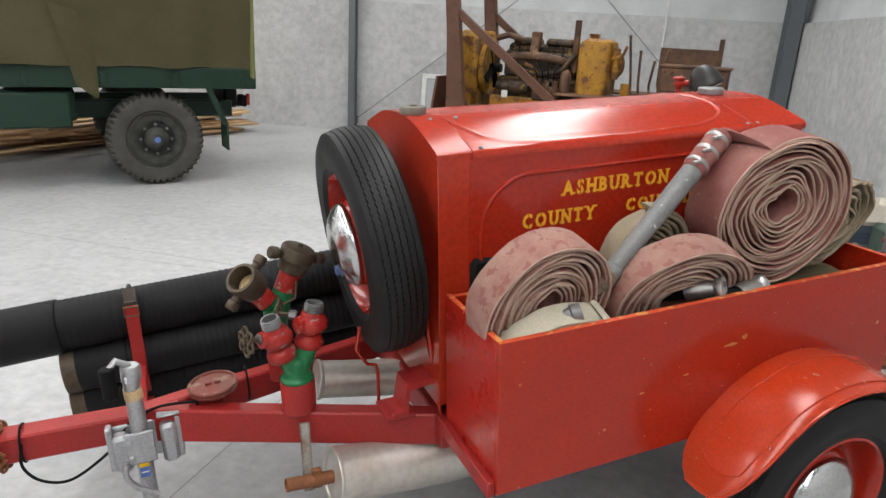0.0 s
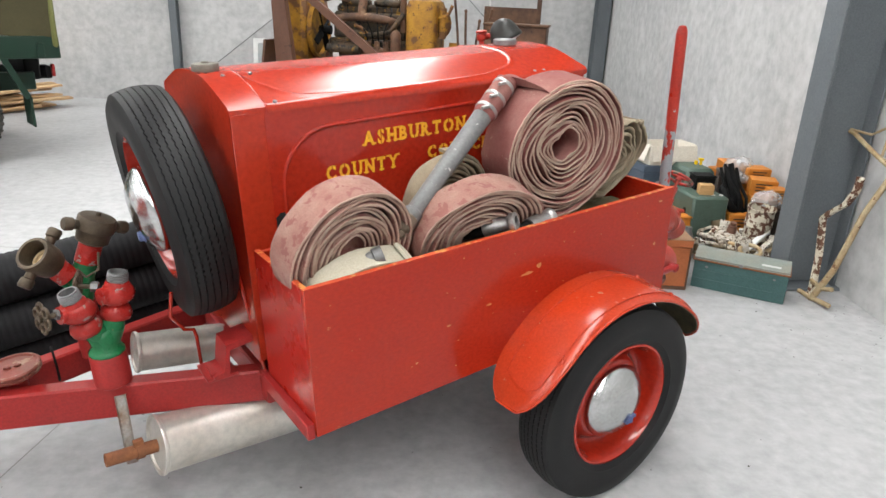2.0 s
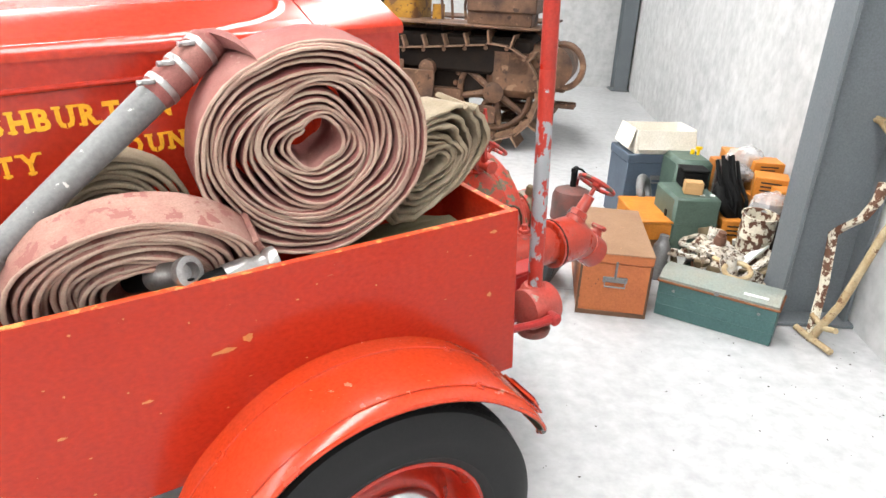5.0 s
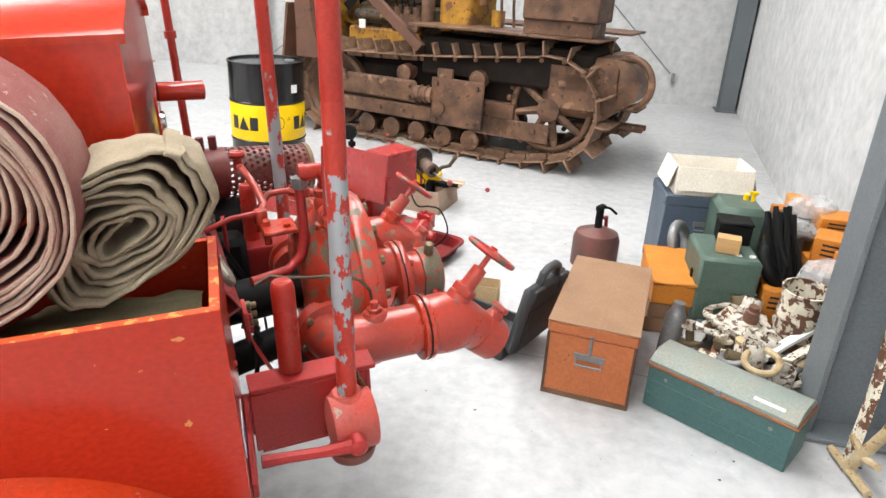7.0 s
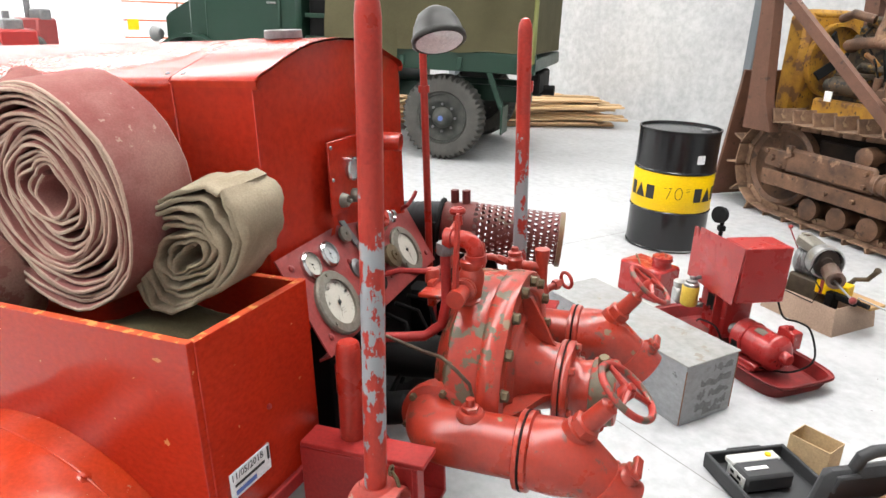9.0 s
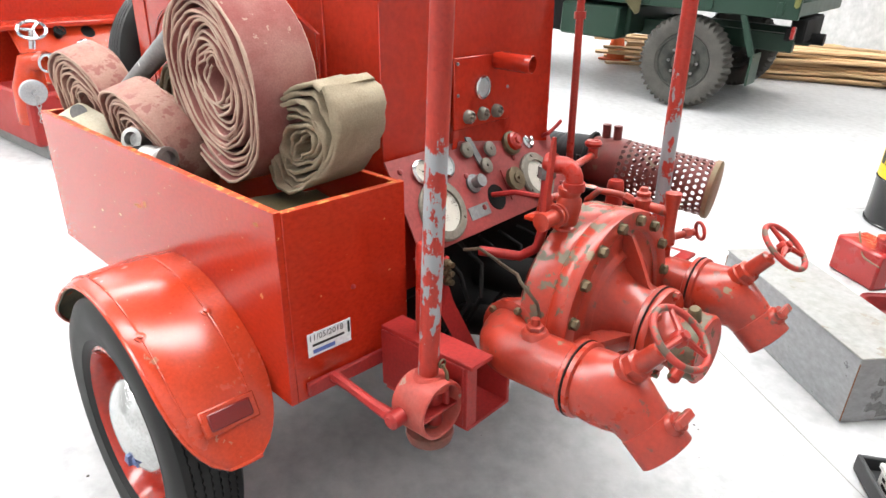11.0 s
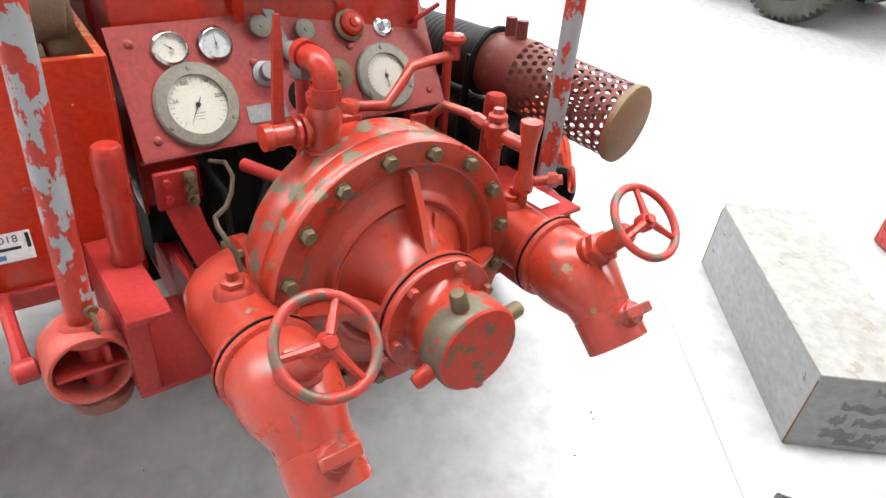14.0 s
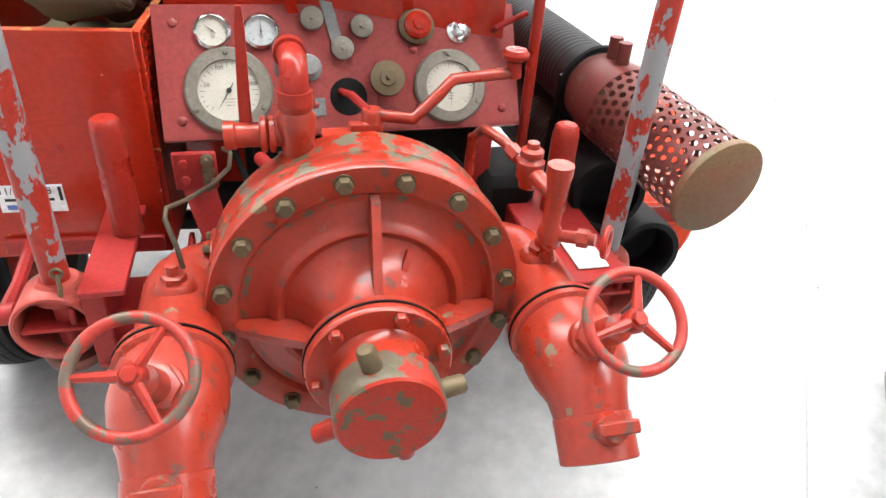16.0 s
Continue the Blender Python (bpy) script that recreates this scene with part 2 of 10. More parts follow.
FRONT_PLY = surface("speckled_red_plywood", (0.36, 0.016, 0.009), 0.28, tint=(0.33, 0.014, 0.009), broad=2.5, bump=0.06, grain=70, chip=(0.6, 0.27, 0.05), chip_at=0.675, chip_scale=60, chip2=(0.6, 0.27, 0.05), chip2_at=0.745, chip2_scale=22)
CHIP = surface("bare_orange_chip", (0.5, 0.17, 0.045), 0.6, tint=(0.42, 0.14, 0.04), broad=40, bump=0.05)
CAP_SIDE = surface("bronze_cap_under_worn_red", (0.13, 0.11, 0.075), 0.42, metal=0.2, tint=(0.09, 0.075, 0.05), broad=10, bump=0.1, chip=(0.34, 0.03, 0.018), chip_at=0.53, chip_scale=14)
CAP_RED = surface("red_cap_worn_to_bronze", (0.36, 0.024, 0.012), 0.36, tint=(0.28, 0.04, 0.03), broad=9, bump=0.12, chip=(0.1, 0.08, 0.048), chip_at=0.56, chip_scale=24)
HOSE_FADED = surface("chalky_faded_hose_canvas", (0.33, 0.2, 0.165), 0.92, tint=(0.25, 0.11, 0.09), broad=10, amount=1.0, bump=0.4, grain=240, chip=(0.22, 0.09, 0.075), chip_at=0.55, chip_scale=26, spec=0.15)
# hull colour holds the shade inside the tractor's tracks
HULL = surface("shade_dark_hull", (0.009, 0.007, 0.006), 0.7, spec=0.12, tint=(0.022, 0.014, 0.01), broad=6, amount=1.0, bump=0.2)
STRAINER = surface("brown_red_strainer_metal", (0.15, 0.03, 0.026), 0.5, tint=(0.1, 0.032, 0.026), broad=9, amount=0.9, bump=0.1, chip=(0.12, 0.07, 0.05), chip_at=0.6, chip_scale=18)
# colour of the unseen roof, kept dark to hold back bounced light
ROOF = surface("unseen_roof_grey", (0.2, 0.205, 0.21), 0.5, broad=2, bump=0.02)
COLUMN = surface("blue_grey_column_paint", (0.135, 0.15, 0.16), 0.5, tint=(0.115, 0.13, 0.14), broad=4, bump=0.03)
JOINT = surface("floor_saw_cut", (0.3, 0.29, 0.28), 0.8, bump=0.1)
RUST = surface("brown_rusty_steel", (0.17, 0.088, 0.05), 0.55, tint=(0.035, 0.02, 0.015), broad=4, amount=1.0, bump=0.35, rough_var=0.2,
               chip=(0.23, 0.135, 0.08), chip_at=0.6, chip_scale=9, soft=0.06, chip2=(0.05, 0.028, 0.018), chip2_at=0.62, chip2_scale=14)
RUST_BEAM = surface("brown_painted_beam", (0.15, 0.07, 0.045), 0.5, tint=(0.09, 0.045, 0.03), broad=3, amount=1.0, bump=0.15, chip=(0.06, 0.035, 0.026), chip_at=0.62, chip_scale=16, soft=0.05)
RUST_TRACK = surface("rusty_track_steel", (0.22, 0.13, 0.08), 0.75, tint=(0.09, 0.05, 0.035), broad=9, amount=1.0, bump=0.3, vary=0.2,
                     chip=(0.26, 0.17, 0.1), chip_at=0.6, chip_scale=20)
YELLOW = surface("worn_yellow_machine_paint", (0.4, 0.2, 0.018), 0.55, tint=(0.17, 0.075, 0.02), broad=6, amount=1.0, bump=0.2,
                 chip=(0.06, 0.03, 0.018), chip_at=0.6, chip_scale=26, soft=0.04, chip2=(0.13, 0.06, 0.025), chip2_at=0.56, chip2_scale=6)
ENGINE = surface("oily_engine_castings", (0.085, 0.05, 0.028), 0.5, tint=(0.022, 0.024, 0.016), broad=9, amount=1.0, bump=0.3, chip=(0.24, 0.13, 0.02), chip_at=0.6, chip_scale=13, soft=0.05, chip2=(0.012, 0.009, 0.007), chip2_at=0.55, chip2_scale=18)
TRUCK = surface("dark_green_truck_paint", (0.012, 0.035, 0.022), 0.4, tint=(0.018, 0.04, 0.03), broad=3, bump=0.04)
CANVAS = surface("olive_truck_canvas", spec=0.1, colour=(0.082, 0.073, 0.04), rough=0.92, tint=(0.058, 0.053, 0.029), broad=2.5, bump=0.3, grain=150)
DRUM_BLACK = surface("gloss_black_drum", (0.008, 0.008, 0.009), 0.22, bump=0.03, spec=0.5)
DRUM_YELLOW = surface("yellow_drum_band", (0.78, 0.5, 0.0), 0.4, tint=(0.72, 0.44, 0.0), bump=0.03)
SMEAR = surface("rubbed_dark_paint", (0.14, 0.14, 0.142), 0.55, tint=(0.24, 0.245, 0.25), broad=30, amount=0.8, bump=0.03)
GREYBOX = surface("grey_painted_wooden_box", (0.3, 0.305, 0.315), 0.5, tint=(0.26, 0.265, 0.275), broad=3, grain=30, bump=0.03, chip=(0.13, 0.13, 0.135), chip_at=0.66, chip_scale=14, stretch=(1, 1, 1.6), chip2=(0.2, 0.15, 0.1), chip2_at=0.72, chip2_scale=8)
GREYBOX_TOP = surface("pale_stained_box_lid", (0.25, 0.248, 0.243), 0.55, tint=(0.21, 0.195, 0.178), broad=4, grain=30, bump=0.03, chip=(0.2, 0.175, 0.15), chip_at=0.64, chip_scale=9, chip2=(0.17, 0.15, 0.13), chip2_at=0.7, chip2_scale=22)
TEAL = surface("teal_toolbox_paint", (0.06, 0.125, 0.12), 0.45, tint=(0.045, 0.1, 0.1), broad=4, bump=0.05, chip=(0.2, 0.1, 0.06), chip_at=0.72, chip_scale=18)
TEAL_LID = surface("dusty_toolbox_lid", (0.2, 0.23, 0.21), 0.5, tint=(0.26, 0.22, 0.17), broad=7, bump=0.05)
ORANGE_BOX = surface("weathered_orange_chest_paint", (0.42, 0.13, 0.045), 0.55, tint=(0.34, 0.1, 0.04), broad=6, bump=0.1, chip=(0.14, 0.06, 0.035), chip_at=0.66, chip_scale=14)
BROWN_LID = surface("brown_chest_lid", (0.26, 0.15, 0.085), 0.55, tint=(0.19, 0.1, 0.055), broad=5, bump=0.06, chip=(0.4, 0.22, 0.12), chip_at=0.7, chip_scale=30)
ORANGE = surface("orange_painted_wood", (0.52, 0.19, 0.025), 0.5, tint=(0.4, 0.13, 0.02), broad=7, bump=0.06, chip=(0.4, 0.24, 0.1), chip_at=0.72, chip_scale=25)
WOOD = surface("sawn_timber", (0.62, 0.43, 0.24), 0.75, tint=(0.5, 0.32, 0.17), broad=4, amount=0.9, bump=0.2, vary=0.25, stretch=(1, 9, 9))
PALE_WOOD = surface("pale_wooden_block", (0.5, 0.3, 0.13), 0.6, broad=10, bump=0.1, stretch=(1, 6, 6))
CARD = surface("brown_cardboard", (0.5, 0.36, 0.2), 0.85, broad=9, bump=0.06)
CARD_WHITE = surface("white_cardboard", (0.7, 0.66, 0.58), 0.8, tint=(0.6, 0.54, 0.44), broad=6, bump=0.04)
BLUE = surface("navy_metal_case", (0.07, 0.095, 0.13), 0.45, broad=5, bump=0.05)
GENGREEN = surface("dark_green_machine_paint", (0.075, 0.115, 0.092), 0.45, broad=6, bump=0.05)
PLASTIC = surface("black_case_plastic", (0.035, 0.036, 0.038), 0.5, tint=(0.05, 0.05, 0.052), broad=20, bump=0.12, grain=300)
LIGHT_GREY = surface("light_grey_tester_panel", (0.55, 0.55, 0.53), 0.45, bump=0.02)
MACHINE = surface("bright_red_machine_paint", (0.34, 0.024, 0.022), 0.28, spec=0.45, broad=6, bump=0.02, chip2=(0.1, 0.02, 0.018), chip2_at=0.78, chip2_scale=25)
FUEL_YELLOW = surface("yellow_filter_bowl", (0.62, 0.42, 0.06), 0.35, bump=0.03)
BEIGE = surface("beige_machine_base", (0.34, 0.235, 0.17), 0.5, broad=6, bump=0.04)
WHITE = surface("white_paint", (0.75, 0.75, 0.73), 0.4, broad=6, bump=0.02)
CAP_GREY = surface("grey_plastic_cap", (0.2, 0.2, 0.2), 0.5, broad=20, bump=0.04)
PARTS = surface("chalky_machine_parts", (0.55, 0.52, 0.46), 0.6, tint=(0.3, 0.24, 0.17), broad=14, amount=1.0, bump=0.2, chip=(0.08, 0.05, 0.035), chip_at=0.54, chip_scale=40)
PEEL = surface("cream_paint_peeling_off_rust", (0.62, 0.58, 0.47), 0.6, tint=(0.5, 0.44, 0.33), broad=12, bump=0.25, chip=(0.11, 0.05, 0.03), chip_at=0.5, chip_scale=26)
CREAM_RUST = surface("rust_stained_cream_bar", (0.42, 0.34, 0.21), 0.65, tint=(0.3, 0.2, 0.1), broad=14, amount=1.0, bump=0.25, chip=(0.14, 0.07, 0.035), chip_at=0.62, chip_scale=25)
BAG = surface("clear_plastic_bag", (0.66, 0.67, 0.68), 0.2, tint=(0.5, 0.5, 0.5), broad=15, bump=0.3)
BAG.node_tree.nodes["Principled BSDF"].inputs["Alpha"].default_value = 0.4
LAMP_SHELL = surface("dark_lamp_shell", (0.03, 0.029, 0.027), 0.45, metal=0.2, broad=15, bump=0.05)
SKYLIGHT = glow("translucent_roof_sheet", (0.95, 0.98, 1.0), 6.0)
CONE = surface("orange_cone_plastic", (0.7, 0.12, 0.03), 0.5, bump=0.05)


# ---- mesh tools ----
def unit(v):
    v = np.asarray(v, float)
    return v / np.linalg.norm(v)


def frame_of(d):
    d = unit(d)
    a = np.cross(d, (0, 0, 1.0)) if abs(d[2]) < 0.95 else np.cross(d, (1.0, 0, 0))
    a = unit(a)
    return a, np.cross(d, a), d


class Shape:
    """Collects faces of one mesh; slot picks the material of what is added next."""

    def __init__(self):
        self.v, self.f, self.s, self.slot = [], [], [], 0

    def add(self, verts, faces):
        n = len(self.v)
        self.v += [tuple(float(c) for c in p) for p in verts]
        self.f += [tuple(i + n for i in f) for f in faces]
        self.s += [self.slot] * len(faces)
        return self

    def box(self, c, size, bev=0.003, m=None):
        h = np.array(size, float) / 2
        b = min(bev, *(0.45 * 2 * h)) if bev else 0
        if not b:
            vs = [np.array((x, y, z)) * h for x in (-1, 1) for y in (-1, 1) for z in (-1, 1)]
            fs = [(0, 1, 3, 2), (4, 6, 7, 5), (0, 4, 5, 1), (2, 3, 7, 6), (0, 2, 6, 4), (1, 5, 7, 3)]
        else:
            vs, idx = [], {}
            for x in (-1, 1):
                for y in (-1, 1):
                    for z in (-1, 1):
                        for ax in range(3):
                            p = np.array((x, y, z)) * (h - b)
                            p[ax] = (x, y, z)[ax] * h[ax]
                            idx[x, y, z, ax] = len(vs)
                            vs.append(p)
            fs = []
            for ax in range(3):
                o1, o2 = [a for a in range(3) if a != ax]
                for s in (-1, 1):
                    q = []
                    for s1, s2 in ((-1, -1), (1, -1), (1, 1), (-1, 1)):
                        k = [0, 0, 0]
                        k[ax], k[o1], k[o2] = s, s1, s2
                        q.append(idx[(*k, ax)])
                    fs.append(tuple(q))
                for s1 in (-1, 1):
                    for s2 in (-1, 1):
                        q = []
                        for s, a in ((-1, o1), (1, o1), (1, o2), (-1, o2)):
                            k = [0, 0, 0]
                            k[ax], k[o1], k[o2] = s, s1, s2
                            q.append(idx[(*k, a)])
                        fs.append(tuple(q))
            for x in (-1, 1):
                for y in (-1, 1):
                    for z in (-1, 1):
                        fs.append(tuple(idx[x, y, z, a] for a in range(3)))
        if m is not None:
            vs = [m @ Vector(p) for p in vs]
        return self.add([np.array(p) + np.array(c, float) for p in vs], fs)

    def lathe(self, p0, d, prof, seg=32, arc=None, cap=True):
        """prof: (radius, height along d) pairs turned round the axis through p0."""
        a, b, d = frame_of(d)
        p0 = np.array(p0, float)
        n = len(prof)
        full = arc is None
        cnt = seg if full else seg + 1
        lo, hi = (0, 2 * math.pi) if full else arc
        vs = []
        for i in range(cnt):
            t = lo + (hi - lo) * i / seg
            w = a * math.cos(t) + b * math.sin(t)
            vs += [p0 + w * r + d * h for r, h in prof]
        fs = []
        for i in range(seg):
            j = (i + 1) % cnt
            for k in range(n - 1):
                fs.append((i * n + k, j * n + k, j * n + k + 1, i * n + k + 1))
        if full and cap:
            for k in (0, n - 1):
                if prof[k][0] > 1e-5:
                    fs.append(tuple(i * n + k for i in range(cnt)))
        return self.add(vs, fs)

    def cyl(self, p0, p1, r, r1=None, seg=20, bev=0.0):
        p0, p1 = np.array(p0, float), np.array(p1, float)
        L = np.linalg.norm(p1 - p0)
        r1 = r if r1 is None else r1
        pr = [(r, 0), (r1, L)] if not bev else [(r - bev, 0), (r, bev), (r1, L - bev), (r1 - bev, L)]
        return self.lathe(p0, p1 - p0, pr, seg)

    def tube(self, pts, r, seg=10, closed=False, caps=True):
        P = [np.array(p, float) for p in pts]
        n = len(P)
        rs = r if isinstance(r, (list, tuple)) else [r] * n
        vs, u = [], None
        for i in range(n):
            d = unit(P[(i + 1) % n] - P[i - 1]) if closed or 0 < i < n - 1 else unit(P[1] - P[0] if i == 0 else P[-1] - P[-2])
            if u is None:
                u = frame_of(d)[0]
            u = unit(u - d * (u @ d))
            w = np.cross(d, u)
            vs += [P[i] + rs[i] * (u * math.cos(t) + w * math.sin(t)) for t in np.linspace(0, 2 * math.pi, seg, endpoint=False)]
        fs = []
        for i in range(n if closed else n - 1):
            j = (i + 1) % n
            for k in range(seg):
                l = (k + 1) % seg
                fs.append((i * seg + k, i * seg + l, j * seg + l, j * seg + k))
        if caps and not closed:
            fs += [tuple(range(seg)), tuple((n - 1) * seg + k for k in range(seg))]
        return self.add(vs, fs)

    def ring(self, c, d, R, r, seg=36, sub=10):
        a, b, d = frame_of(d)
        c = np.array(c, float)
        return self.tube([c + R * (a * math.cos(t) + b * math.sin(t)) for t in np.linspace(0, 2 * math.pi, seg, endpoint=False)], r, sub, True)

    def prism(self, poly, m, depth):
        """A flat outline (x, y) pushed along z by depth, set by matrix m."""
        n = len(poly)
        vs = [m @ Vector((x, y, z)) for z in (0, depth) for x, y in poly]
        fs = [tuple(range(n)), tuple(range(2 * n - 1, n - 1, -1))] + [(i, (i + 1) % n, n + (i + 1) % n, n + i) for i in range(n)]
        return self.add(vs, fs)

    def loft(self, rows, closed=False, caps=False):
        n = len(rows[0])
        vs = [p for row in rows for p in row]
        fs = []
        for i in range(len(rows) - 1):
            for k in range(n if closed else n - 1):
                l = (k + 1) % n
                fs.append((i * n + k, i * n + l, (i + 1) * n + l, (i + 1) * n + k))
        if caps:
            fs += [tuple(range(n)), tuple((len(rows) - 1) * n + k for k in range(n))]
        return self.add(vs, fs)

    def ball(self, c, r, seg=16, scale=(1, 1, 1)):
        c = np.array(c, float)
        rows = []
        for i in range(seg // 2 + 1):
            t = math.pi * i / (seg // 2)
            rows.append([c + np.array(scale) * r * np.array((max(math.sin(t), 1e-3) * math.cos(u), max(math.sin(t), 1e-3) * math.sin(u), math.cos(t))) for u in np.linspace(0, 2 * math.pi, seg, endpoint=False)])
        return self.loft(rows, True, True)

    def hexnut(self, c, d, r, h):
        return self.lathe(np.array(c, float), d, [(r, 0), (r, h * 0.85), (r * 0.85, h)], 6)

    def mesh(self, name, mats, smooth=40, weld=False):
        me = bpy.data.meshes.new(name)
        me.from_pydata(self.v, [], self.f)
        for x in mats:
            me.materials.append(x)
        me.polygons.foreach_set("material_index", self.s)
        bm = bmesh.new()
        bm.from_mesh(me)
        if weld:
            bmesh.ops.remove_doubles(bm, verts=bm.verts, dist=1e-4)
        bmesh.ops.recalc_face_normals(bm, faces=bm.faces)
        bm.to_mesh(me)
        bm.free()
        if smooth:
            me.shade_smooth()
            me.set_sharp_from_angle(angle=radians(smooth))
        me.update()
        return me


def thing(name, label, category, m=None, group="", kind=""):
    ob = new(name)
    ob.empty_display_size = 0.1
    if m is not None:
        ob.matrix_world = m
    return tagged(ob, label, category, group, kind)


def part(name, shape, mats, parent, label="", xf=None, smooth=40):
    mats = mats if isinstance(mats, (list, tuple)) else [mats]
    me = shape.mesh(name, mats, smooth) if isinstance(shape, Shape) else shape
    ob = new(name, me)
    ob.parent = parent
    if xf is not None:
        ob.matrix_basis = xf
    if label:
        ob["label"] = label
    return ob


def solo(name, shape, mats, label, category, m=None, group="", kind="", smooth=40):
    mats = mats if isinstance(mats, (list, tuple)) else [mats]
    ob = new(name, shape.mesh(name, mats, smooth))
    if m is not None:
        ob.matrix_world = m
    return tagged(ob, label, category, group, kind)


def words(name, text, size, mat, parent, m, label="", depth=0.0006, width=1.0, tag=None):
    cu = bpy.data.curves.new(name, "FONT")
    cu.body, cu.size, cu.extrude, cu.resolution_u, cu.align_x, cu.offset = text, size, depth, 2, "LEFT", 0.0012 if size > 0.04 else 0.0
    tmp = bpy.data.objects.new(name, cu)
    me = bpy.data.meshes.new_from_object(tmp)
    bpy.data.objects.remove(tmp)
    me.materials.clear()
    me.materials.append(mat)
    me.name = name
    ob = new(name, me)
    ob.parent = parent
    ob.matrix_basis = m @ Matrix.Diagonal((width, 1, 1, 1))
    if label:
        ob["label"] = label
    return ob


def arcpts(c, r, a0, a1, n, ax=(1, 0, 0), ay=(0, 0, 1)):
    c, ax, ay = (np.array(v, float) for v in (c, ax, ay))
    return [c + r * (ax * math.cos(t) + ay * math.sin(t)) for t in np.linspace(radians(a0), radians(a1), n)]


# ---- the hall: corner where the two slab walls meet, turned off the trailer's line ----
HALL = Matrix.Translation((8.585, 7.96, 0)) @ Matrix.Rotation(radians(-31), 4, "Z")   # x along the back wall, y along the side wall
HSIDE = HALL @ pose(0, -7.37, 0, 0, 0, -4.5) @ pose(0, 7.37, 0)   # the side wall runs a few degrees off square


def slab(name, c, size, mat, label, cat, m=HALL, bev=0.0, kind="structure"):
    return solo(name, Shape().box(c, size, bev), mat, label, cat, m, kind=kind)


floor = slab("floor", (-14, -6, -0.1), (46, 34, 0.2), FLOOR, "pale smooth concrete floor with faint stains", "floor")
slab("wall_back", (-14, 0.1, 1.05), (46.4, 0.2, 2.1), WALL, "grey tilt-slab concrete wall with blotches", "wall")
slab("wall_side", (0.1, -11.4, 1.05), (0.2, 24, 2.1), WALL, "grey tilt-slab concrete wall with blotches", "wall", HSIDE)
# this front wall is added out of view; its grey bounces light forward
slab("wall_front", (-14, -23.0, 2.6), (46.4, 0.2, 5.6), WALL, "unseen plain grey wall closing the hall behind", "wall")
slab("wall_end", (-37.1, -11.4, 2.6), (0.2, 23, 5.6), CLADDING, "plain pale far wall", "wall")
sh = Shape()
for i in range(126):
    x = -36.8 + i * 0.3 + 0.15
    sh.prism([(-0.15, 0), (-0.09, 0), (-0.075, 0.03), (0.075, 0.03), (0.09, 0), (0.15, 0), (0.15, 0.05), (-0.15, 0.05)],
             Matrix.Translation((x, 0.16, 2.1)) @ Matrix.Rotation(radians(180), 4, "Z"), 3.4)
solo("wall_cladding", sh, CLADDING, "ribbed white metal cladding above the slabs", "cladding", HALL, kind="structure", smooth=0)
sh = Shape()
for i in range(76):
    sh.prism([(-0.15, 0), (-0.09, 0), (-0.075, 0.03), (0.075, 0.03), (0.09, 0), (0.15, 0), (0.15, 0.05), (-0.15, 0.05)],
             Matrix.Translation((0.16, -0.15 - i * 0.3, 2.1)) @ Matrix.Rotation(radians(90), 4, "Z"), 3.4)
solo("wall_cladding_side", sh, CLADDING, "ribbed white metal cladding above the side slabs", "cladding", HSIDE, kind="structure", smooth=0)
sh = Shape().box((-14, -11.4, 5.55), (46.4, 23.2, 0.1), 0)
solo("ceiling", sh, ROOF, "unseen grey roof closing the hall", "ceiling", HALL, kind="structure")
# last two sheets and the lamps past -18.5 are added to brighten the far end
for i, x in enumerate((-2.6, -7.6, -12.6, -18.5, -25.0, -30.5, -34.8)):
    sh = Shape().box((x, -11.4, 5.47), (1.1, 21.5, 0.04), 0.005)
    solo("roof_light_%d" % (i + 1), sh, SKYLIGHT, "long unseen translucent roof sheet lighting the hall", "skylight", HALL, kind="structure")
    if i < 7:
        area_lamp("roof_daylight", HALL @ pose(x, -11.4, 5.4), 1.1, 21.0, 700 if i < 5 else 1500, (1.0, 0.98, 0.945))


def i_column(name, x, y, deg, depth, width, h=5.4):
    """Steel portal column: web and two flanges; local x away from the wall."""
    sh = Shape().box((depth / 2, 0, h / 2), (depth - 0.03, 0.012, h), 0)
    sh.box((depth - 0.009, 0, h / 2), (0.018, width, h), 0.002).box((0.012, 0, h / 2), (0.018, width, h), 0.002)
    sh.box((depth / 2, 0, 0.012), (depth + 0.08, width + 0.08, 0.02), 0.003)
    return solo(name, sh, COLUMN, "dark blue-grey steel portal column on the wall", "column", HALL @ pose(x, y, 0, 0, 0, deg), kind="structure")


i_column("column_1", -0.02, -7.37, 180, 0.37, 0.2)
i_column("column_2", -6.27, -0.02, 270, 0.16, 0.11)
i_column("column_3", 0.43, -0.02, 270, 0.26, 0.2)
i_column("column_4", -13.0, -0.02, 270, 0.3, 0.22)
# wall bracing cables and the conduit
sh = Shape().tube([(-6.2, -0.06, 0.22), (-1.0, -0.06, 4.3)], 0.008, 6).tube([(-0.35, -0.06, 0.42), (-4.4, -0.06, 4.35)], 0.008, 6)
sh.box((-6.21, -0.05, 0.2), (0.04, 0.06, 0.12), 0.004).box((-0.3, -0.05, 0.36), (0.04, 0.06, 0.12), 0.004)
solo("bracing_cable", sh, DARK_STEEL, "thin crossed steel bracing rods on the back wall", "brace", HALL, kind="structure")
sh = Shape().cyl((-1.37, -0.03, 1.42), (-1.37, -0.03, 4.5), 0.015, seg=8).box((-1.37, -0.03, 1.38), (0.07, 0.05, 0.1), 0.005).box((-1.37, -0.025, 1.95), (0.05, 0.04, 0.03), 0.004)
solo("conduit", sh, WHITE, "white electrical conduit running up the wall", "conduit", HALL, kind="structure")
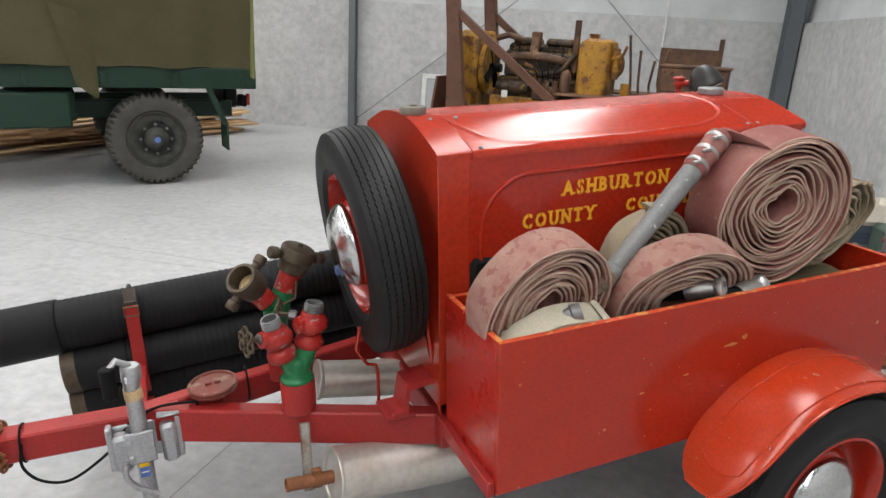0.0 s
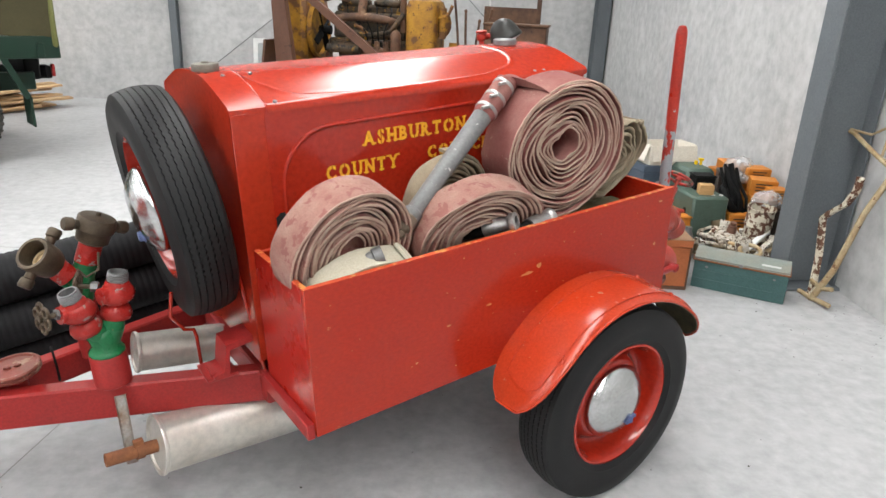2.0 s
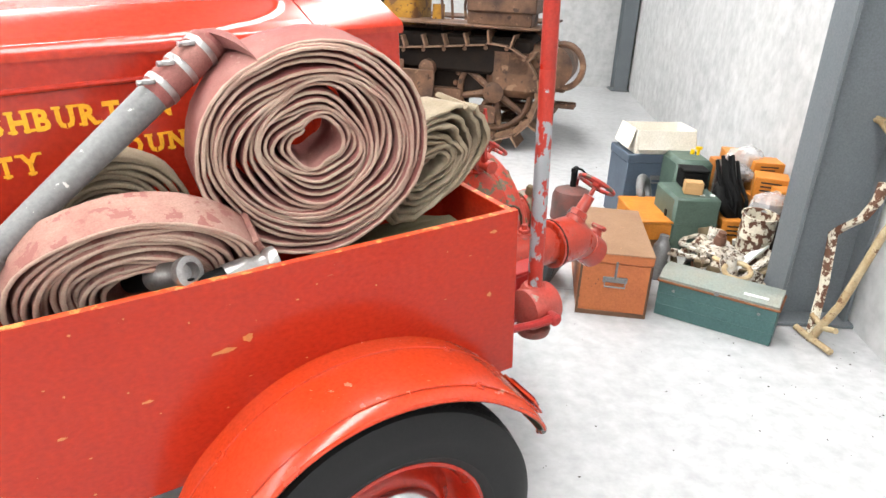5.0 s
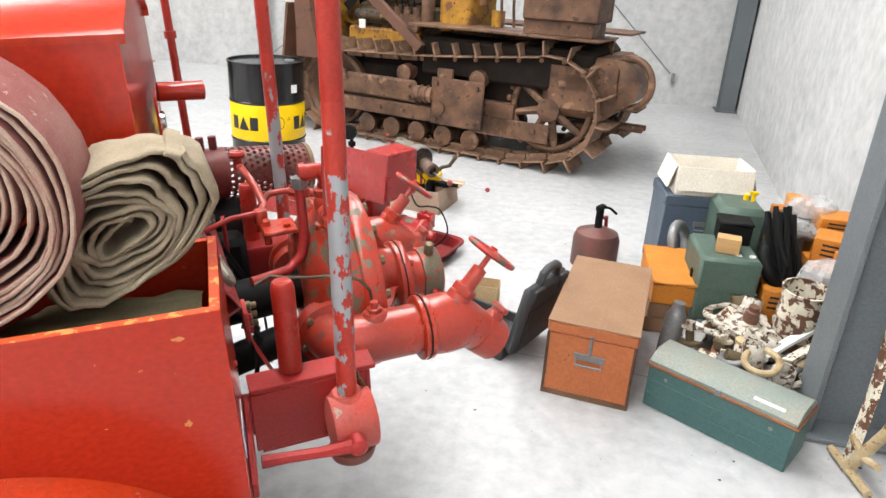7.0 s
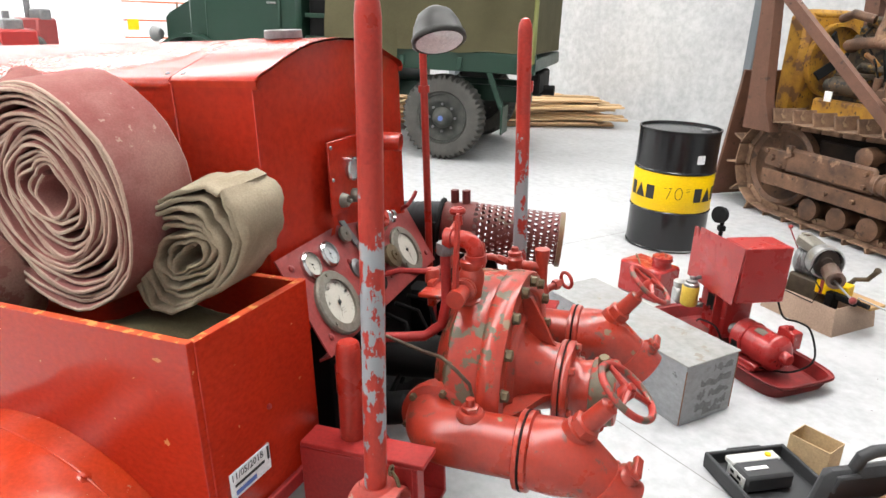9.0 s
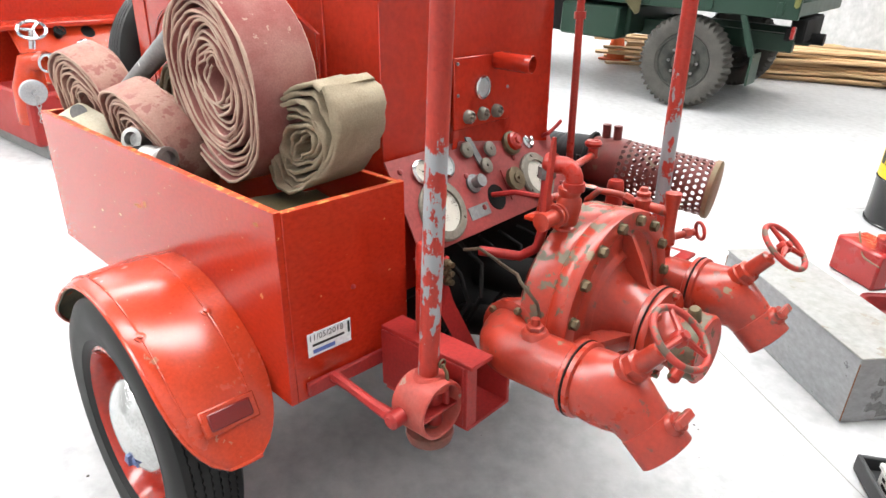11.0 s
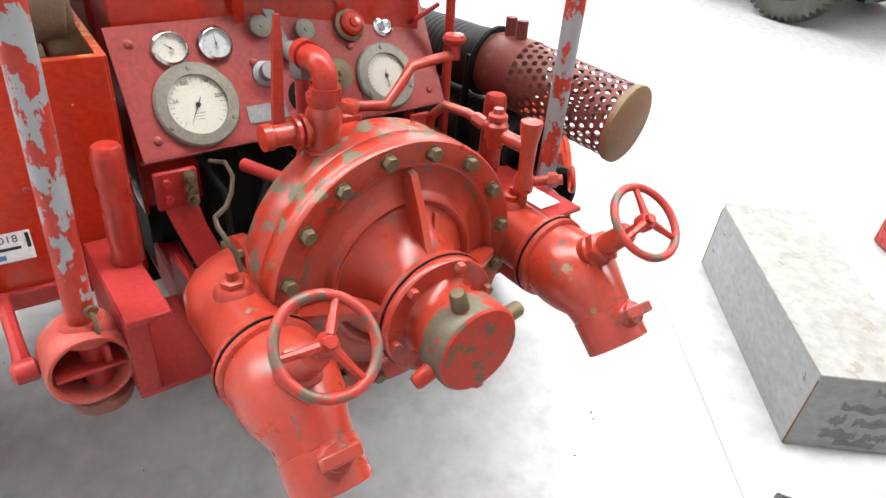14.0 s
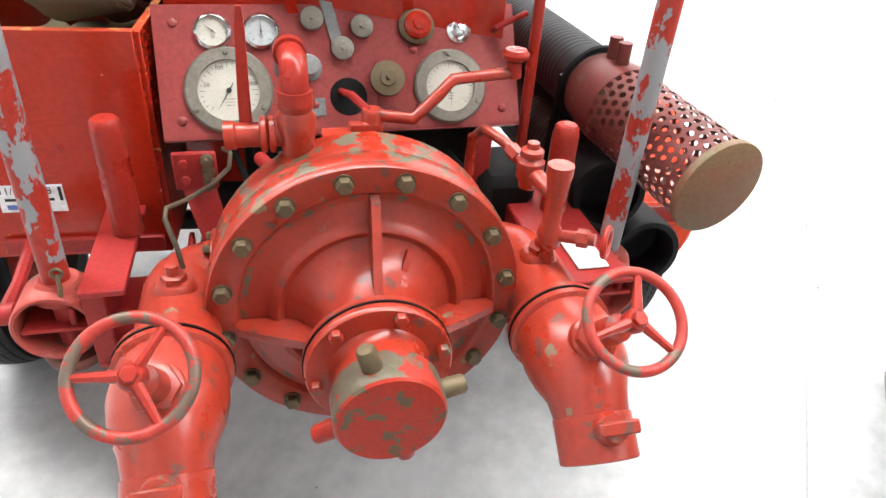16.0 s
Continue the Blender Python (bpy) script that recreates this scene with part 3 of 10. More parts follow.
# saw cuts in the floor
sh = Shape()
for a, b in (((2.86, 3.04), (-0.307, 5.122)), ((-1.133, 6.03), (2.0, 3.55)), ((0.012, 2.194), (0.9, 3.2)), ((2.86, 3.04), (4.2, 2.16)), ((1.0, 3.56), (3.2, 6.9))):
    a, b = np.array(a), np.array(b)
    n = unit((a - b)[::-1] * (1, -1)) * 0.003
    sh.add([(*(a + n), 0.001), (*(a - n), 0.001), (*(b - n), 0.001), (*(b + n), 0.001)], [(0, 1, 2, 3)])
solo("floor_joint", sh, JOINT, "narrow saw-cut joints in the concrete floor", "floor joint", kind="structure", smooth=0)

# ---- the fire pump trailer ----
PITCH = 3.8
TR = pose(0.844, 1.258, 0.495, 0, -PITCH, 0)
trailer = thing("fire_pump_trailer", "red fire pump trailer with spare wheel and hose box", "trailer", TR)
def turned(px, deg=3.4, dx=0.0):
    """The rear gear stands a little askew: turned about a pivot at px."""
    return Matrix.Translation((px + dx, 0.755, 0)) @ Matrix.Rotation(radians(deg), 4, "Z") @ Matrix.Translation((-px, -0.755, 0))


REAR, REAR_MID, REAR_PUMP = turned(1.45), turned(1.72), turned(1.95)
REAR_PANEL = turned(1.45, 5.1, 0.011)
CY, CZ = 0.735, 0.118          # axis of the pump casing
IY, IZ = 0.734, 0.095          # axis of the suction inlet, a little lower
DY, DZ = 0.7385, 0.095         # middle line of the two deliveries

BL, BW, BH = 1.512, 0.35, 0.462


def panel_part(name, c, size, label=""):
    sh = Shape().box(c, size, 0.0015)
    zt = c[2] + size[2] / 2
    for i, f in enumerate(sh.f):
        zs = [sh.v[k][2] for k in f]
        if min(zs) > zt - 0.004:
            sh.s[i] = 1
    return part(name, sh, [FRONT_PLY if name == "front_panel" else PLY, PLY_EDGE], trailer, label)


panel_part("side_panel", (BL / 2, 0.009, BH / 2), (BL, 0.018, BH), "red painted plywood side, chipped to orange edges")
panel_part("front_panel", (0.009, BW / 2 + 0.009, BH / 2), (0.018, BW - 0.0185, BH - 0.004))
panel_part("rear_panel", (BL - 0.009, BW / 2 + 0.009, BH / 2 - 0.002), (0.018, BW - 0.0185, BH - 0.005))
panel_part("inner_panel", (BL / 2, BW - 0.001, BH / 2), (BL - 0.04, 0.016, BH - 0.02))
part("box_floor", Shape().box((BL / 2, BW / 2, 0.012), (BL - 0.04, BW - 0.04, 0.02), 0), PLY, trailer)
part("bottom_rail", Shape().box((-0.012, BW / 2, 0.015), (0.024, BW - 0.02, 0.05), 0.003), FRAME_RED, trailer)
part("bottom_rail", Shape().box((BL + 0.008, 0.19, 0.03), (0.014, 0.3, 0.035), 0.003), FRAME_RED, trailer)
part("corner_screw", Shape().lathe((BL + 0.001, 0.185, 0.24), (1, 0, 0), [(0.006, 0), (0.006, 0.004), (0.003, 0.006)], 8), FRAME_RED, trailer)

# engine cabinet
CX0, CX1, CYA, CYB, ZS, ZR = 0.0, 1.395, 0.385, 1.048, 0.862, 0.944
CM = (CYA + CYB) / 2


def hood_section(x, grow=0.0, y0=CYA, y1=CYB, lift=0.0):
    """Side eave, short straight rise, rounded crown, mirrored."""
    h = (y1 - y0) / 2 + grow
    pts = [(-1.0, ZS - 0.012), (-1.0, ZS + 0.002), (-0.97, ZS + 0.012), (-0.62, ZS + 0.052), (-0.5, ZS + 0.064), (-0.38, ZS + 0.073), (-0.2, ZR - 0.003), (0, ZR)]
    pts += [(-u, z) for u, z in pts[-2::-1]]
    return [(x, CM + u * h, z + lift) for u, z in pts]


for nm, y in (("near_side", CYA + 0.004), ("far_side", CYB - 0.004)):
    part("cabinet_side", Shape().box((CX1 / 2, y, (0.08 + ZS) / 2), (CX1, 0.008, ZS - 0.08), 0.002), RED, trailer)
MOULD_X = (0.1, 0.113, 0.13, 0.146, 0.165, 0.195, 0.235, 0.35, 0.5, 0.65, 0.83, 0.94, 1.03, 1.083, 1.115, 1.132, 1.14, 1.142)
MOULD_U = (0.46, 0.55, 0.63, 0.69, 0.78, 0.86, 0.92, 0.955, 0.962, 0.955, 0.93, 0.905, 0.83, 0.75, 0.66, 0.55, 0.4, 0.0)
HOOD_END = 1.172
mould = np.array([(x, (CYB - CYA) / 2 * u) for x, u in zip(MOULD_X, MOULD_U)])
fine = np.array([mould[k] + (mould[k + 1] - mould[k]) * s for k in range(len(mould) - 1) for s in np.linspace(0, 1, 24, endpoint=False)] + [mould[-1]])


def hood_rows(lift=0.0, relief=0.0):
    """The hood's skin on a fine grid, with a soft raised moulding that sweeps out at the front and round at the rear."""
    ref = hood_section(0, 0.004, lift=lift)
    ys, zs = [p[1] for p in ref[2:-2]], [p[2] for p in ref[2:-2]]
    across = np.r_[np.linspace(ys[0], ys[0] + 0.045, 12), np.linspace(ys[0] + 0.045, ys[-1] - 0.045, 84)[1:-1], np.linspace(ys[-1] - 0.045, ys[-1], 12)]
    smooth = np.interp(across, ys, zs)
    for k in range(5):
        smooth[1:-1] = (smooth[:-2] + 2 * smooth[1:-1] + smooth[2:]) / 4
    rows = []
    for x in np.linspace(0.102, HOOD_END, 168):
        row = [(x, ref[0][1], ref[0][2]), (x, ref[1][1], ref[1][2])]
        for y, z in zip(across, smooth):
            dist = np.sqrt(((fine - (x, abs(y - CM))) ** 2).sum(1).min()) if relief else 1
            row.append((x, y, z + relief * math.exp(-(dist / 0.0065) ** 2)))
        rows.append(row + [(x, ref[-2][1], ref[-2][2]), (x, ref[-1][1], ref[-1][2])])
    return rows


part("hood", Shape().loft(hood_rows(relief=0.0042)), HOOD, trailer, "glossy red hood with a raised moulding", smooth=60)
sh = Shape().loft([hood_section(x, 0.002, lift=0.001) for x in np.linspace(HOOD_END + 0.005, CX1 + 0.012, 6)]).loft([hood_section(x, -0.002, lift=-0.004) for x in (HOOD_END + 0.005, CX1 + 0.012)])
part("hood_rear", sh, HOOD, trailer)
sh = Shape().loft([hood_section(x, 0.004, lift=0.003) for x in (-0.012, 0.0, 0.03, 0.096)])
sh.add(hood_section(-0.012, 0.004, lift=0.003) + [(-0.012, CYB + 0.004, 0.06), (-0.012, CYA - 0.004, 0.06)], [tuple(range(17))])
sh.box((0.04, CYA - 0.001, 0.46), (0.1, 0.008, 0.79), 0.002).box((0.04, CYB + 0.001, 0.46), (0.1, 0.008, 0.79), 0.002)
part("radiator_shell", sh, HOOD, trailer)
pl = [(y, z) for _, y, z in hood_section(0, -0.004, lift=-0.004)]
pl = [(CYA + 0.008, 0.1)] + pl + [(CYB - 0.008, 0.1)]
m_yz = Matrix(((0, 0, 1, 0), (1, 0, 0, 0), (0, 1, 0, 0), (0, 0, 0, 1)))
part("rear_bulkhead", Shape().prism(pl, Matrix.Translation((CX1 - 0.006, 0, 0)) @ m_yz, 0.006), RED, trailer)
part("hood_seam", Shape().tube([(HOOD_END + 0.002, y, z - 0.002) for _, y, z in hood_section(0)], 0.003, 6), RED, trailer)
part("hood_seam", Shape().tube([(0.099, y, z - 0.001) for _, y, z in hood_section(0)], 0.0035, 6), RED, trailer)
for x, y in ((0.132, 0.012), (0.05, 0.2), (0.135, 0.2), (HOOD_END - 0.02, 0.02), (HOOD_END + 0.025, 0.02)):
    part("hood_rivet", Shape().lathe((x, CYA + y, ZS + 0.011 + (0.063 if y > 0.1 else 0.003)), (0, -0.35, 1), [(0.007, 0), (0.006, 0.004), (0.002, 0.006)], 10), DARK_STEEL, trailer)
# pressed panel line on the sides
for y, s in ((CYA, -1), (CYB, 1)):
    pts = arcpts((0.3, y, 0.62), 0.17, 180, 90, 9) + [(x, y, 0.79 + 0.012 * (x - 0.3)) for x in np.linspace(0.32, 1.07, 9)]
    pts = [(0.13, y, 0.42)] + pts + [(1.15, y, 0.76), (1.15, y, 0.42)]
    part("pressed_bead", Shape().tube(pts, 0.007, 8), RED, trailer)
part("side_seam", Shape().box((HOOD_END + 0.002, CYA - 0.001, 0.5), (0.012, 0.006, 0.72), 0.002), RED, trailer)
part("radiator_cap", Shape().lathe((0.03, 0.679, ZR - 0.002), (0, 0, 1), [(0.04, 0), (0.041, 0.004), (0.041, 0.022), (0.039, 0.025), (0.012, 0.026), (0.011, 0.03), (0.0, 0.031)], 28), NICKEL, trailer, "dull metal radiator cap")
part("tank_cap", Shape().lathe((1.254, 0.7, ZR - 0.008), (0, 0, 1), [(0.04, 0), (0.04, 0.008), (0.047, 0.01), (0.047, 0.028), (0.043, 0.031), (0.0, 0.032)], 28), CAP_GREY, trailer, "grey filler cap")
# lettering on the side
MSIDE = Matrix(((1, 0, 0, 0), (0, 0, -1, 0), (0, 1, 0, 0), (0, 0, 0, 1)))


SERIFS = {"A": ((0.08, 0.92), ()), "H": ((0.1, 0.9), (0.1, 0.9)), "B": ((0.06,), (0.06,)), "U": ((), (0.1, 0.9)), "R": ((0.08, 0.95), (0.06,)), "T": ((0.5,), ()),
          "N": ((0.1,), (0.06, 0.9)), "Y": ((0.5,), (0.06, 0.94)), "I": ((0.5,), (0.5,)), "L": ((0.08,), (0.08,))}


def side_words(text, x0, x1, z, h):
    """Stencilled capitals with slab serifs, spread from x0 to x1 along the cabinet's side."""
    glyphs = []
    for ch in text:
        cu = bpy.data.curves.new("glyph", "FONT")
        cu.body, cu.size, cu.extrude, cu.resolution_u, cu.offset = ch, h / 0.73, 0.0006, 2, 0.0026
        tmp = bpy.data.objects.new("glyph", cu)
        me = bpy.data.meshes.new_from_object(tmp)
        bpy.data.objects.remove(tmp)
        vs = np.array([v.co[:] for v in me.vertices])
        fs = [tuple(q.vertices) for q in me.polygons]
        bpy.data.meshes.remove(me)
        glyphs.append((ch, vs, fs, vs[:, 0].min(), vs[:, 0].max(), vs[:, 1].min()))
    total = sum(g[4] - g[3] for g in glyphs)
    gap = 0.011
    k = (x1 - x0 - gap * (len(text) - 1)) / total
    sh, gaps, x = Shape(), [], 0.0
    for ch, vs, fs, a, b, lo in glyphs:
        w = (b - a) * k
        sh.add([(x + (v[0] - a) * k, v[1], v[2]) for v in vs], fs)
        for spots, y in zip(SERIFS.get(ch, ((), ())), (0.0, h)):
            for f in spots:
                sh.box((x + f * w, y + (0.0025 if y == 0 else -0.0025), 0), (0.017, 0.0055, 0.0017), 0)
        if ch in "OCSU":
            gaps.append(x + w * (0.5 if ch != "C" else 0.62))
        x += w + gap
    m = Matrix.Translation((x0, CYA - 0.0015, z)) @ MSIDE @ Matrix.Rotation(radians(0.4), 4, "Z")
    ob = part("lettering", sh, LETTER, trailer, "yellow stencilled lettering with slab serifs", m, smooth=0)
    bar = Shape().box((0, h / 2, 0.0005), (0.0028, h * 1.1, 0.0012), 0).mesh("stencil_gap", [RED])
    for g in gaps:
        part("stencil_gap", bar, RED, ob, xf=pose(g, 0, 0))


side_words("ASHBURTON", 0.406, 0.812, 0.709, 0.045)
side_words("COUNTY", 0.27, 0.533, 0.618, 0.045)
side_words("COUNCIL", 0.652, 0.935, 0.632, 0.04)


# ---- wheels ----
def tyre_profile(R, w, rim):
    return [(rim, -w * 0.3), (rim + 0.02, -w * 0.42), ((R + rim) / 2, -w * 0.5), (R - 0.03, -w * 0.465), (R - 0.01, -w * 0.395), (R - 0.002, -w * 0.2), (R + 0.001, 0),
            (R - 0.002, w * 0.2), (R - 0.01, w * 0.395), (R - 0.03, w * 0.465), ((R + rim) / 2, w * 0.5), (rim + 0.02, w * 0.42), (rim, w * 0.3)]


def road_tyre(c, d, R=0.371, w=0.17, rim=0.22):
    """Smooth rounded tyre whose tread is cut by six saw-toothed grooves."""
    a, b, dd = frame_of(d)
    c = np.array(c, float)
    prof = tyre_profile(R, w, rim)
    rad = lambda h: float(np.interp(h, [p[1] for p in prof[4:9]], [p[0] for p in prof[4:9]]))
    n, rows = 330, []
    for i in range(n + 1):
        t = 2 * math.pi * i / n
        tooth = (0.0, 0.0022, 0.0044)[i % 3] - 0.0022
        bead = [(rim + 0.03, 0.44), (rim + 0.034, 0.462), (rim + 0.039, 0.452)]
        line = list(prof[:2]) + [(r, -w * k) for r, k in bead] + list(prof[2:5])
        for off in (-0.05, -0.03, -0.01, 0.01, 0.03, 0.05):
            o = off + tooth
            line += [(rad(o - 0.0017), o - 0.0017), (rad(o) - 0.007, o - 0.0012), (rad(o) - 0.007, o + 0.0012), (rad(o + 0.0017), o + 0.0017)]
        line += list(prof[8:11]) + [(r, w * k) for r, k in bead[::-1]] + list(prof[11:])
        w2 = a * math.cos(t) + b * math.sin(t)
        rows.append([c + r * w2 + dd * h for r, h in line])
    sh = Shape().loft(rows)
    if abs(d[1]) > 0.9:   # the loaded tyre stands flat on the floor and bulges a little above it
        flat = []
        for x, y, z in sh.v:
            ground = -(0.495 + x * 0.0663) / 0.9978 + 0.001
            low = max(0.0, 1 - (z - ground) / 0.12)
            flat.append((x, c[1] + (y - c[1]) * (1 + 0.07 * low * low), max(z, ground)))
        sh.v = flat
    return sh


def wheel(c, d, xf=None, dish=0.034):
    """Tyre, red dished rim and domed hubcap; d points outward."""
    c = np.array(c, float)
    d = unit(d)
    holder = part("wheel", road_tyre(c, d), RUBBER, trailer, "black ribbed tyre on a red steel wheel", xf)
    rim = Shape().lathe(c, d, [(0.222, 0.05), (0.233, 0.058), (0.233, 0.066), (0.225, 0.068), (0.216, 0.056), (0.21, 0.02), (0.203, -0.02), (0.186, -0.032), (0.168, -0.016), (0.154, 0.01), (0.138, dish - 0.004), (0.0, dish - 0.004)], 48, cap=False)
    rim.lathe(c, d, [(0.218, -0.058), (0.19, -0.07), (0.0, -0.06)], 32)
    part("rim", rim, RED, holder, "red painted steel rim", smooth=50)
    a, b, _ = frame_of(d)
    cap = Shape().lathe(c + d * dish, d, [(0.136, -0.002), (0.14, 0.006), (0.136, 0.016), (0.124, 0.03), (0.108, 0.041), (0.106, 0.043), (0.098, 0.0465), (0.096, 0.0485), (0.086, 0.052), (0.084, 0.054), (0.06, 0.059), (0.03, 0.062), (0.0, 0.063)], 48)
    part("hubcap", cap, CHROME, holder, "polished domed hubcap", smooth=60)
    bars = Shape()
    for k in range(5):
        bars.box(c + d * (dish + 0.0605) + a * (-0.03 - 0.0015 * k) + b * (0.075 - 0.006 * k), np.abs(a) * (0.03 - 0.004 * k) + np.abs(b) * 0.003 + np.abs(d) * 0.012 + 0.0005, 0)
    bars.ring(c + d * (dish + 0.056) + a * -0.055 + b * 0.062, d, 0.009, 0.003, 12, 4).ring(c + d * (dish + 0.054) + a * -0.068 + b * 0.066, d, 0.006, 0.0025, 12, 4)
    part("badge", bars, BADGE, holder, "small faded blue emblem")
    return holder


wheel((1.045, -0.158, -0.199), (0, -1, 0), None, 0.022)
wheel((1.045, 1.5, -0.199), (0, 1, 0), None, 0.022)
SPARE = Matrix.Translation((-0.134, 0.685, 0.545)) @ Matrix.Rotation(radians(-1), 4, "Z") @ Matrix.Rotation(radians(-7), 4, "Y")
wheel((0, 0, 0), (-1, 0, 0), SPARE, 0.062)
part("axle", Shape().cyl((1.045, -0.12, -0.199), (1.045, 1.46, -0.199), 0.028), BLACK, trailer)


def fender(y0, y1, name="fender"):
    """Rounded mudguard over the wheel: arch, crowned across, rolled outer lip."""
    c = np.array((1.044, 0, -0.19))
    out = -1 if y1 < y0 else 1
    n, rows = 44, []
    prof = [(0.0, 0.0), (0.25, 0.002), (0.5, 0.0), (0.72, -0.004), (0.88, -0.009), (0.96, -0.015), (1.0, -0.026), (0.985, -0.03)]
    for i in range(n + 1):
        t = radians(13 + (164 - 13) * i / n)
        co = math.cos(t)
        rx, rz = (0.465 if co > 0 else 0.43 + 0.035 * max(0.0, (-co - 0.7) / 0.26)), 0.415
        row = []
        for u, dr in prof:
            e1, e2 = max(0.0, (i - n + 8) / 8), max(0.0, (10 - i) / 10)
            squeeze = math.sqrt(1 - (0.94 * e1) ** 2.6) * math.sqrt(1 - (0.96 * e2) ** 2.4)
            flat = dr * (1 - 0.6 * e1) * (1 - 0.6 * e2)
            row.append((c[0] + (rx + flat) * co, y0 + (y1 - y0) * (0.46 + (u - 0.46) * squeeze), c[2] + (rz + flat) * math.sin(t)))
        rows.append(row)
    inner = [[(c[0] + (p[0] - c[0]) * 0.992, p[1] - out * 0.0, c[2] + (p[2] - c[2]) * 0.992) for p in r] for r in rows]
    sh = Shape().loft(rows)
    sh.slot = 1
    sh.loft(inner)
    ob = part(name, sh, [FENDER, UNDERSIDE], trailer, "red rounded mudguard with scraped lower end", smooth=60)
    edge = [r[-2] for r in rows]
    sh = Shape().tube(edge, 0.005, 6).tube(rows[-1][:-1], 0.005, 6).tube(rows[0][:-1], 0.005, 6)
    part("rolled_edge", sh, FENDER, ob)
    for i, k in ((36, 1), (36, 4), (14, 1), (14, 4)):
        p, q = np.array(rows[i][k]), np.array(rows[i][k]) - c
        q[1] = 0
        part("fender_bolt", Shape().lathe(p, q, [(0.013, -0.002), (0.013, 0.002), (0.007, 0.003), (0.007, 0.008), (0, 0.009)], 12), FENDER, ob)
    lift = lambda p: np.array(p) + (np.array(p) - c) * 0.004 * np.array((1, 0, 1))
    loop = [lift(rows[i][1]) for i in range(4, n - 3)] + [lift(rows[n - 3][2]), lift(rows[n - 3][3])] + [lift(rows[i][4]) for i in range(n - 4, 4, -1)]
    part("swage_line", Shape().tube(loop, 0.0026, 6), FENDER, ob)
    ym = y0 + (y1 - y0) * 0.5
    tilt = Matrix.Rotation(radians(-29), 3, "Y")
    part("reflector_plate", Shape().box((1.456, ym, 0.014), (0.007, 0.13, 0.06), 0.004, tilt), FENDER, ob)
    part("reflector", Shape().box((1.461, ym, 0.0165), (0.008, 0.1, 0.04), 0.003, tilt), REFLECTOR, ob, "red plastic reflector")
    return ob


fender(-0.001, -0.243)
fender(1.36, 1.6)

# ---- tow frame ----
def soft(pts, k=7):
    """Points of a smooth curve through pts."""
    P = [np.array(p, float) for p in pts]
    P = [2 * P[0] - P[1]] + P + [2 * P[-1] - P[-2]]
    out = []
    for a, b, c, d in zip(P, P[1:], P[2:], P[3:]):
        for s in np.linspace(0, 1, k, endpoint=False):
            out.append(0.5 * (2 * b + (c - a) * s + (2 * a - 5 * b + 4 * c - d) * s * s + (3 * b - a - 3 * c + d) * s ** 3))
    return out + [P[-2]]


def beam(a, b, w, h, mat=FRAME_RED, name="tow_beam"):
    a, b = np.array(a, float), np.array(b, float)
    d = unit(b - a)
    s = unit(np.cross(d, (0, 0, 1)))
    u = np.cross(s, d)
    bev = 0.006
    oct_ = [(-w / 2 + bev, -h / 2), (w / 2 - bev, -h / 2), (w / 2, -h / 2 + bev), (w / 2, h / 2 - bev), (w / 2 - bev, h / 2), (-w / 2 + bev, h / 2), (-w / 2, h / 2 - bev), (-w / 2, -h / 2 + bev)]
    sh = Shape().loft([[p + s * x + u * z for x, z in oct_] for p in (a, b)], True, True)
    return part(name, sh, mat, trailer)


beam((0.13, 0.42, -0.07), (-0.9, 0.757, 0.012), 0.06, 0.118)
beam((0.06, 1.09, -0.045), (-0.88, 0.765, 0.01), 0.058, 0.1)
beam((-0.78, 0.757, 0.008), (-1.5, 0.757, 0.03), 0.08, 0.09, name="drawbar")
beam((0.03, 0.38, -0.05), (0.03, 1.1, -0.05), 0.07, 0.1, name="cross_member")
beam((0.0, 0.42, -0.06), (1.7, 0.42, -0.06), 0.05, 0.1, name="chassis_rail")
beam((0.0, 1.08, -0.06), (1.7, 1.08, -0.06), 0.05, 0.1, name="chassis_rail")
sh = Shape()
for i in range(26):
    t = i / 13 * 6.283
    p = np.array((-1.275 - 0.022 * (i // 13) - 0.006 * (i % 2), 0.757 + 0.058 * math.cos(t), 0.022 + 0.06 * math.sin(t)))
    sh.ring(p, (1, 0.8 * math.cos(i * 2.1), 0.8 * math.sin(i * 1.3)), 0.017, 0.005, 12, 6)
part("safety_chain", sh, RUSTPIPE, trailer, "rusty chain wrapped on the drawbar")
# spare wheel bracket and its stay
sh = Shape().prism([(0, 0), (0.05, 0), (0.06, 0.09), (0.14, 0.1), (0.14, 0.12), (0.05, 0.11), (0.035, 0.02), (0, 0.012)], Matrix.Translation((-0.15, 0.53, 0.02)) @ Matrix.Rotation(radians(90), 4, "X"), 0.1)
sh.box((-0.12, 0.495, 0.018), (0.1, 0.12, 0.012), 0.002).hexnut((-0.145, 0.455, 0.024), (0, 0, 1), 0.012, 0.012).hexnut((-0.1, 0.455, 0.024), (0, 0, 1), 0.012, 0.012)
part("spare_bracket", sh, FRAME_RED, trailer)
beam((0.02, 0.46, 0.0), (-0.035, 0.47, 0.45), 0.075, 0.012, RED, "spare_stay")
beam((0.02, 0.9, 0.0), (-0.05, 0.86, 0.34), 0.07, 0.012, RED, "spare_stay")
part("spare_hook", Shape().tube([(-0.2, 0.6, 0.28), (-0.215, 0.6, 0.2), (-0.18, 0.6, 0.14), (-0.15, 0.6, 0.13), (-0.145, 0.6, 0.1), (-0.14, 0.62, -0.03)], 0.006, 8), RED, trailer)
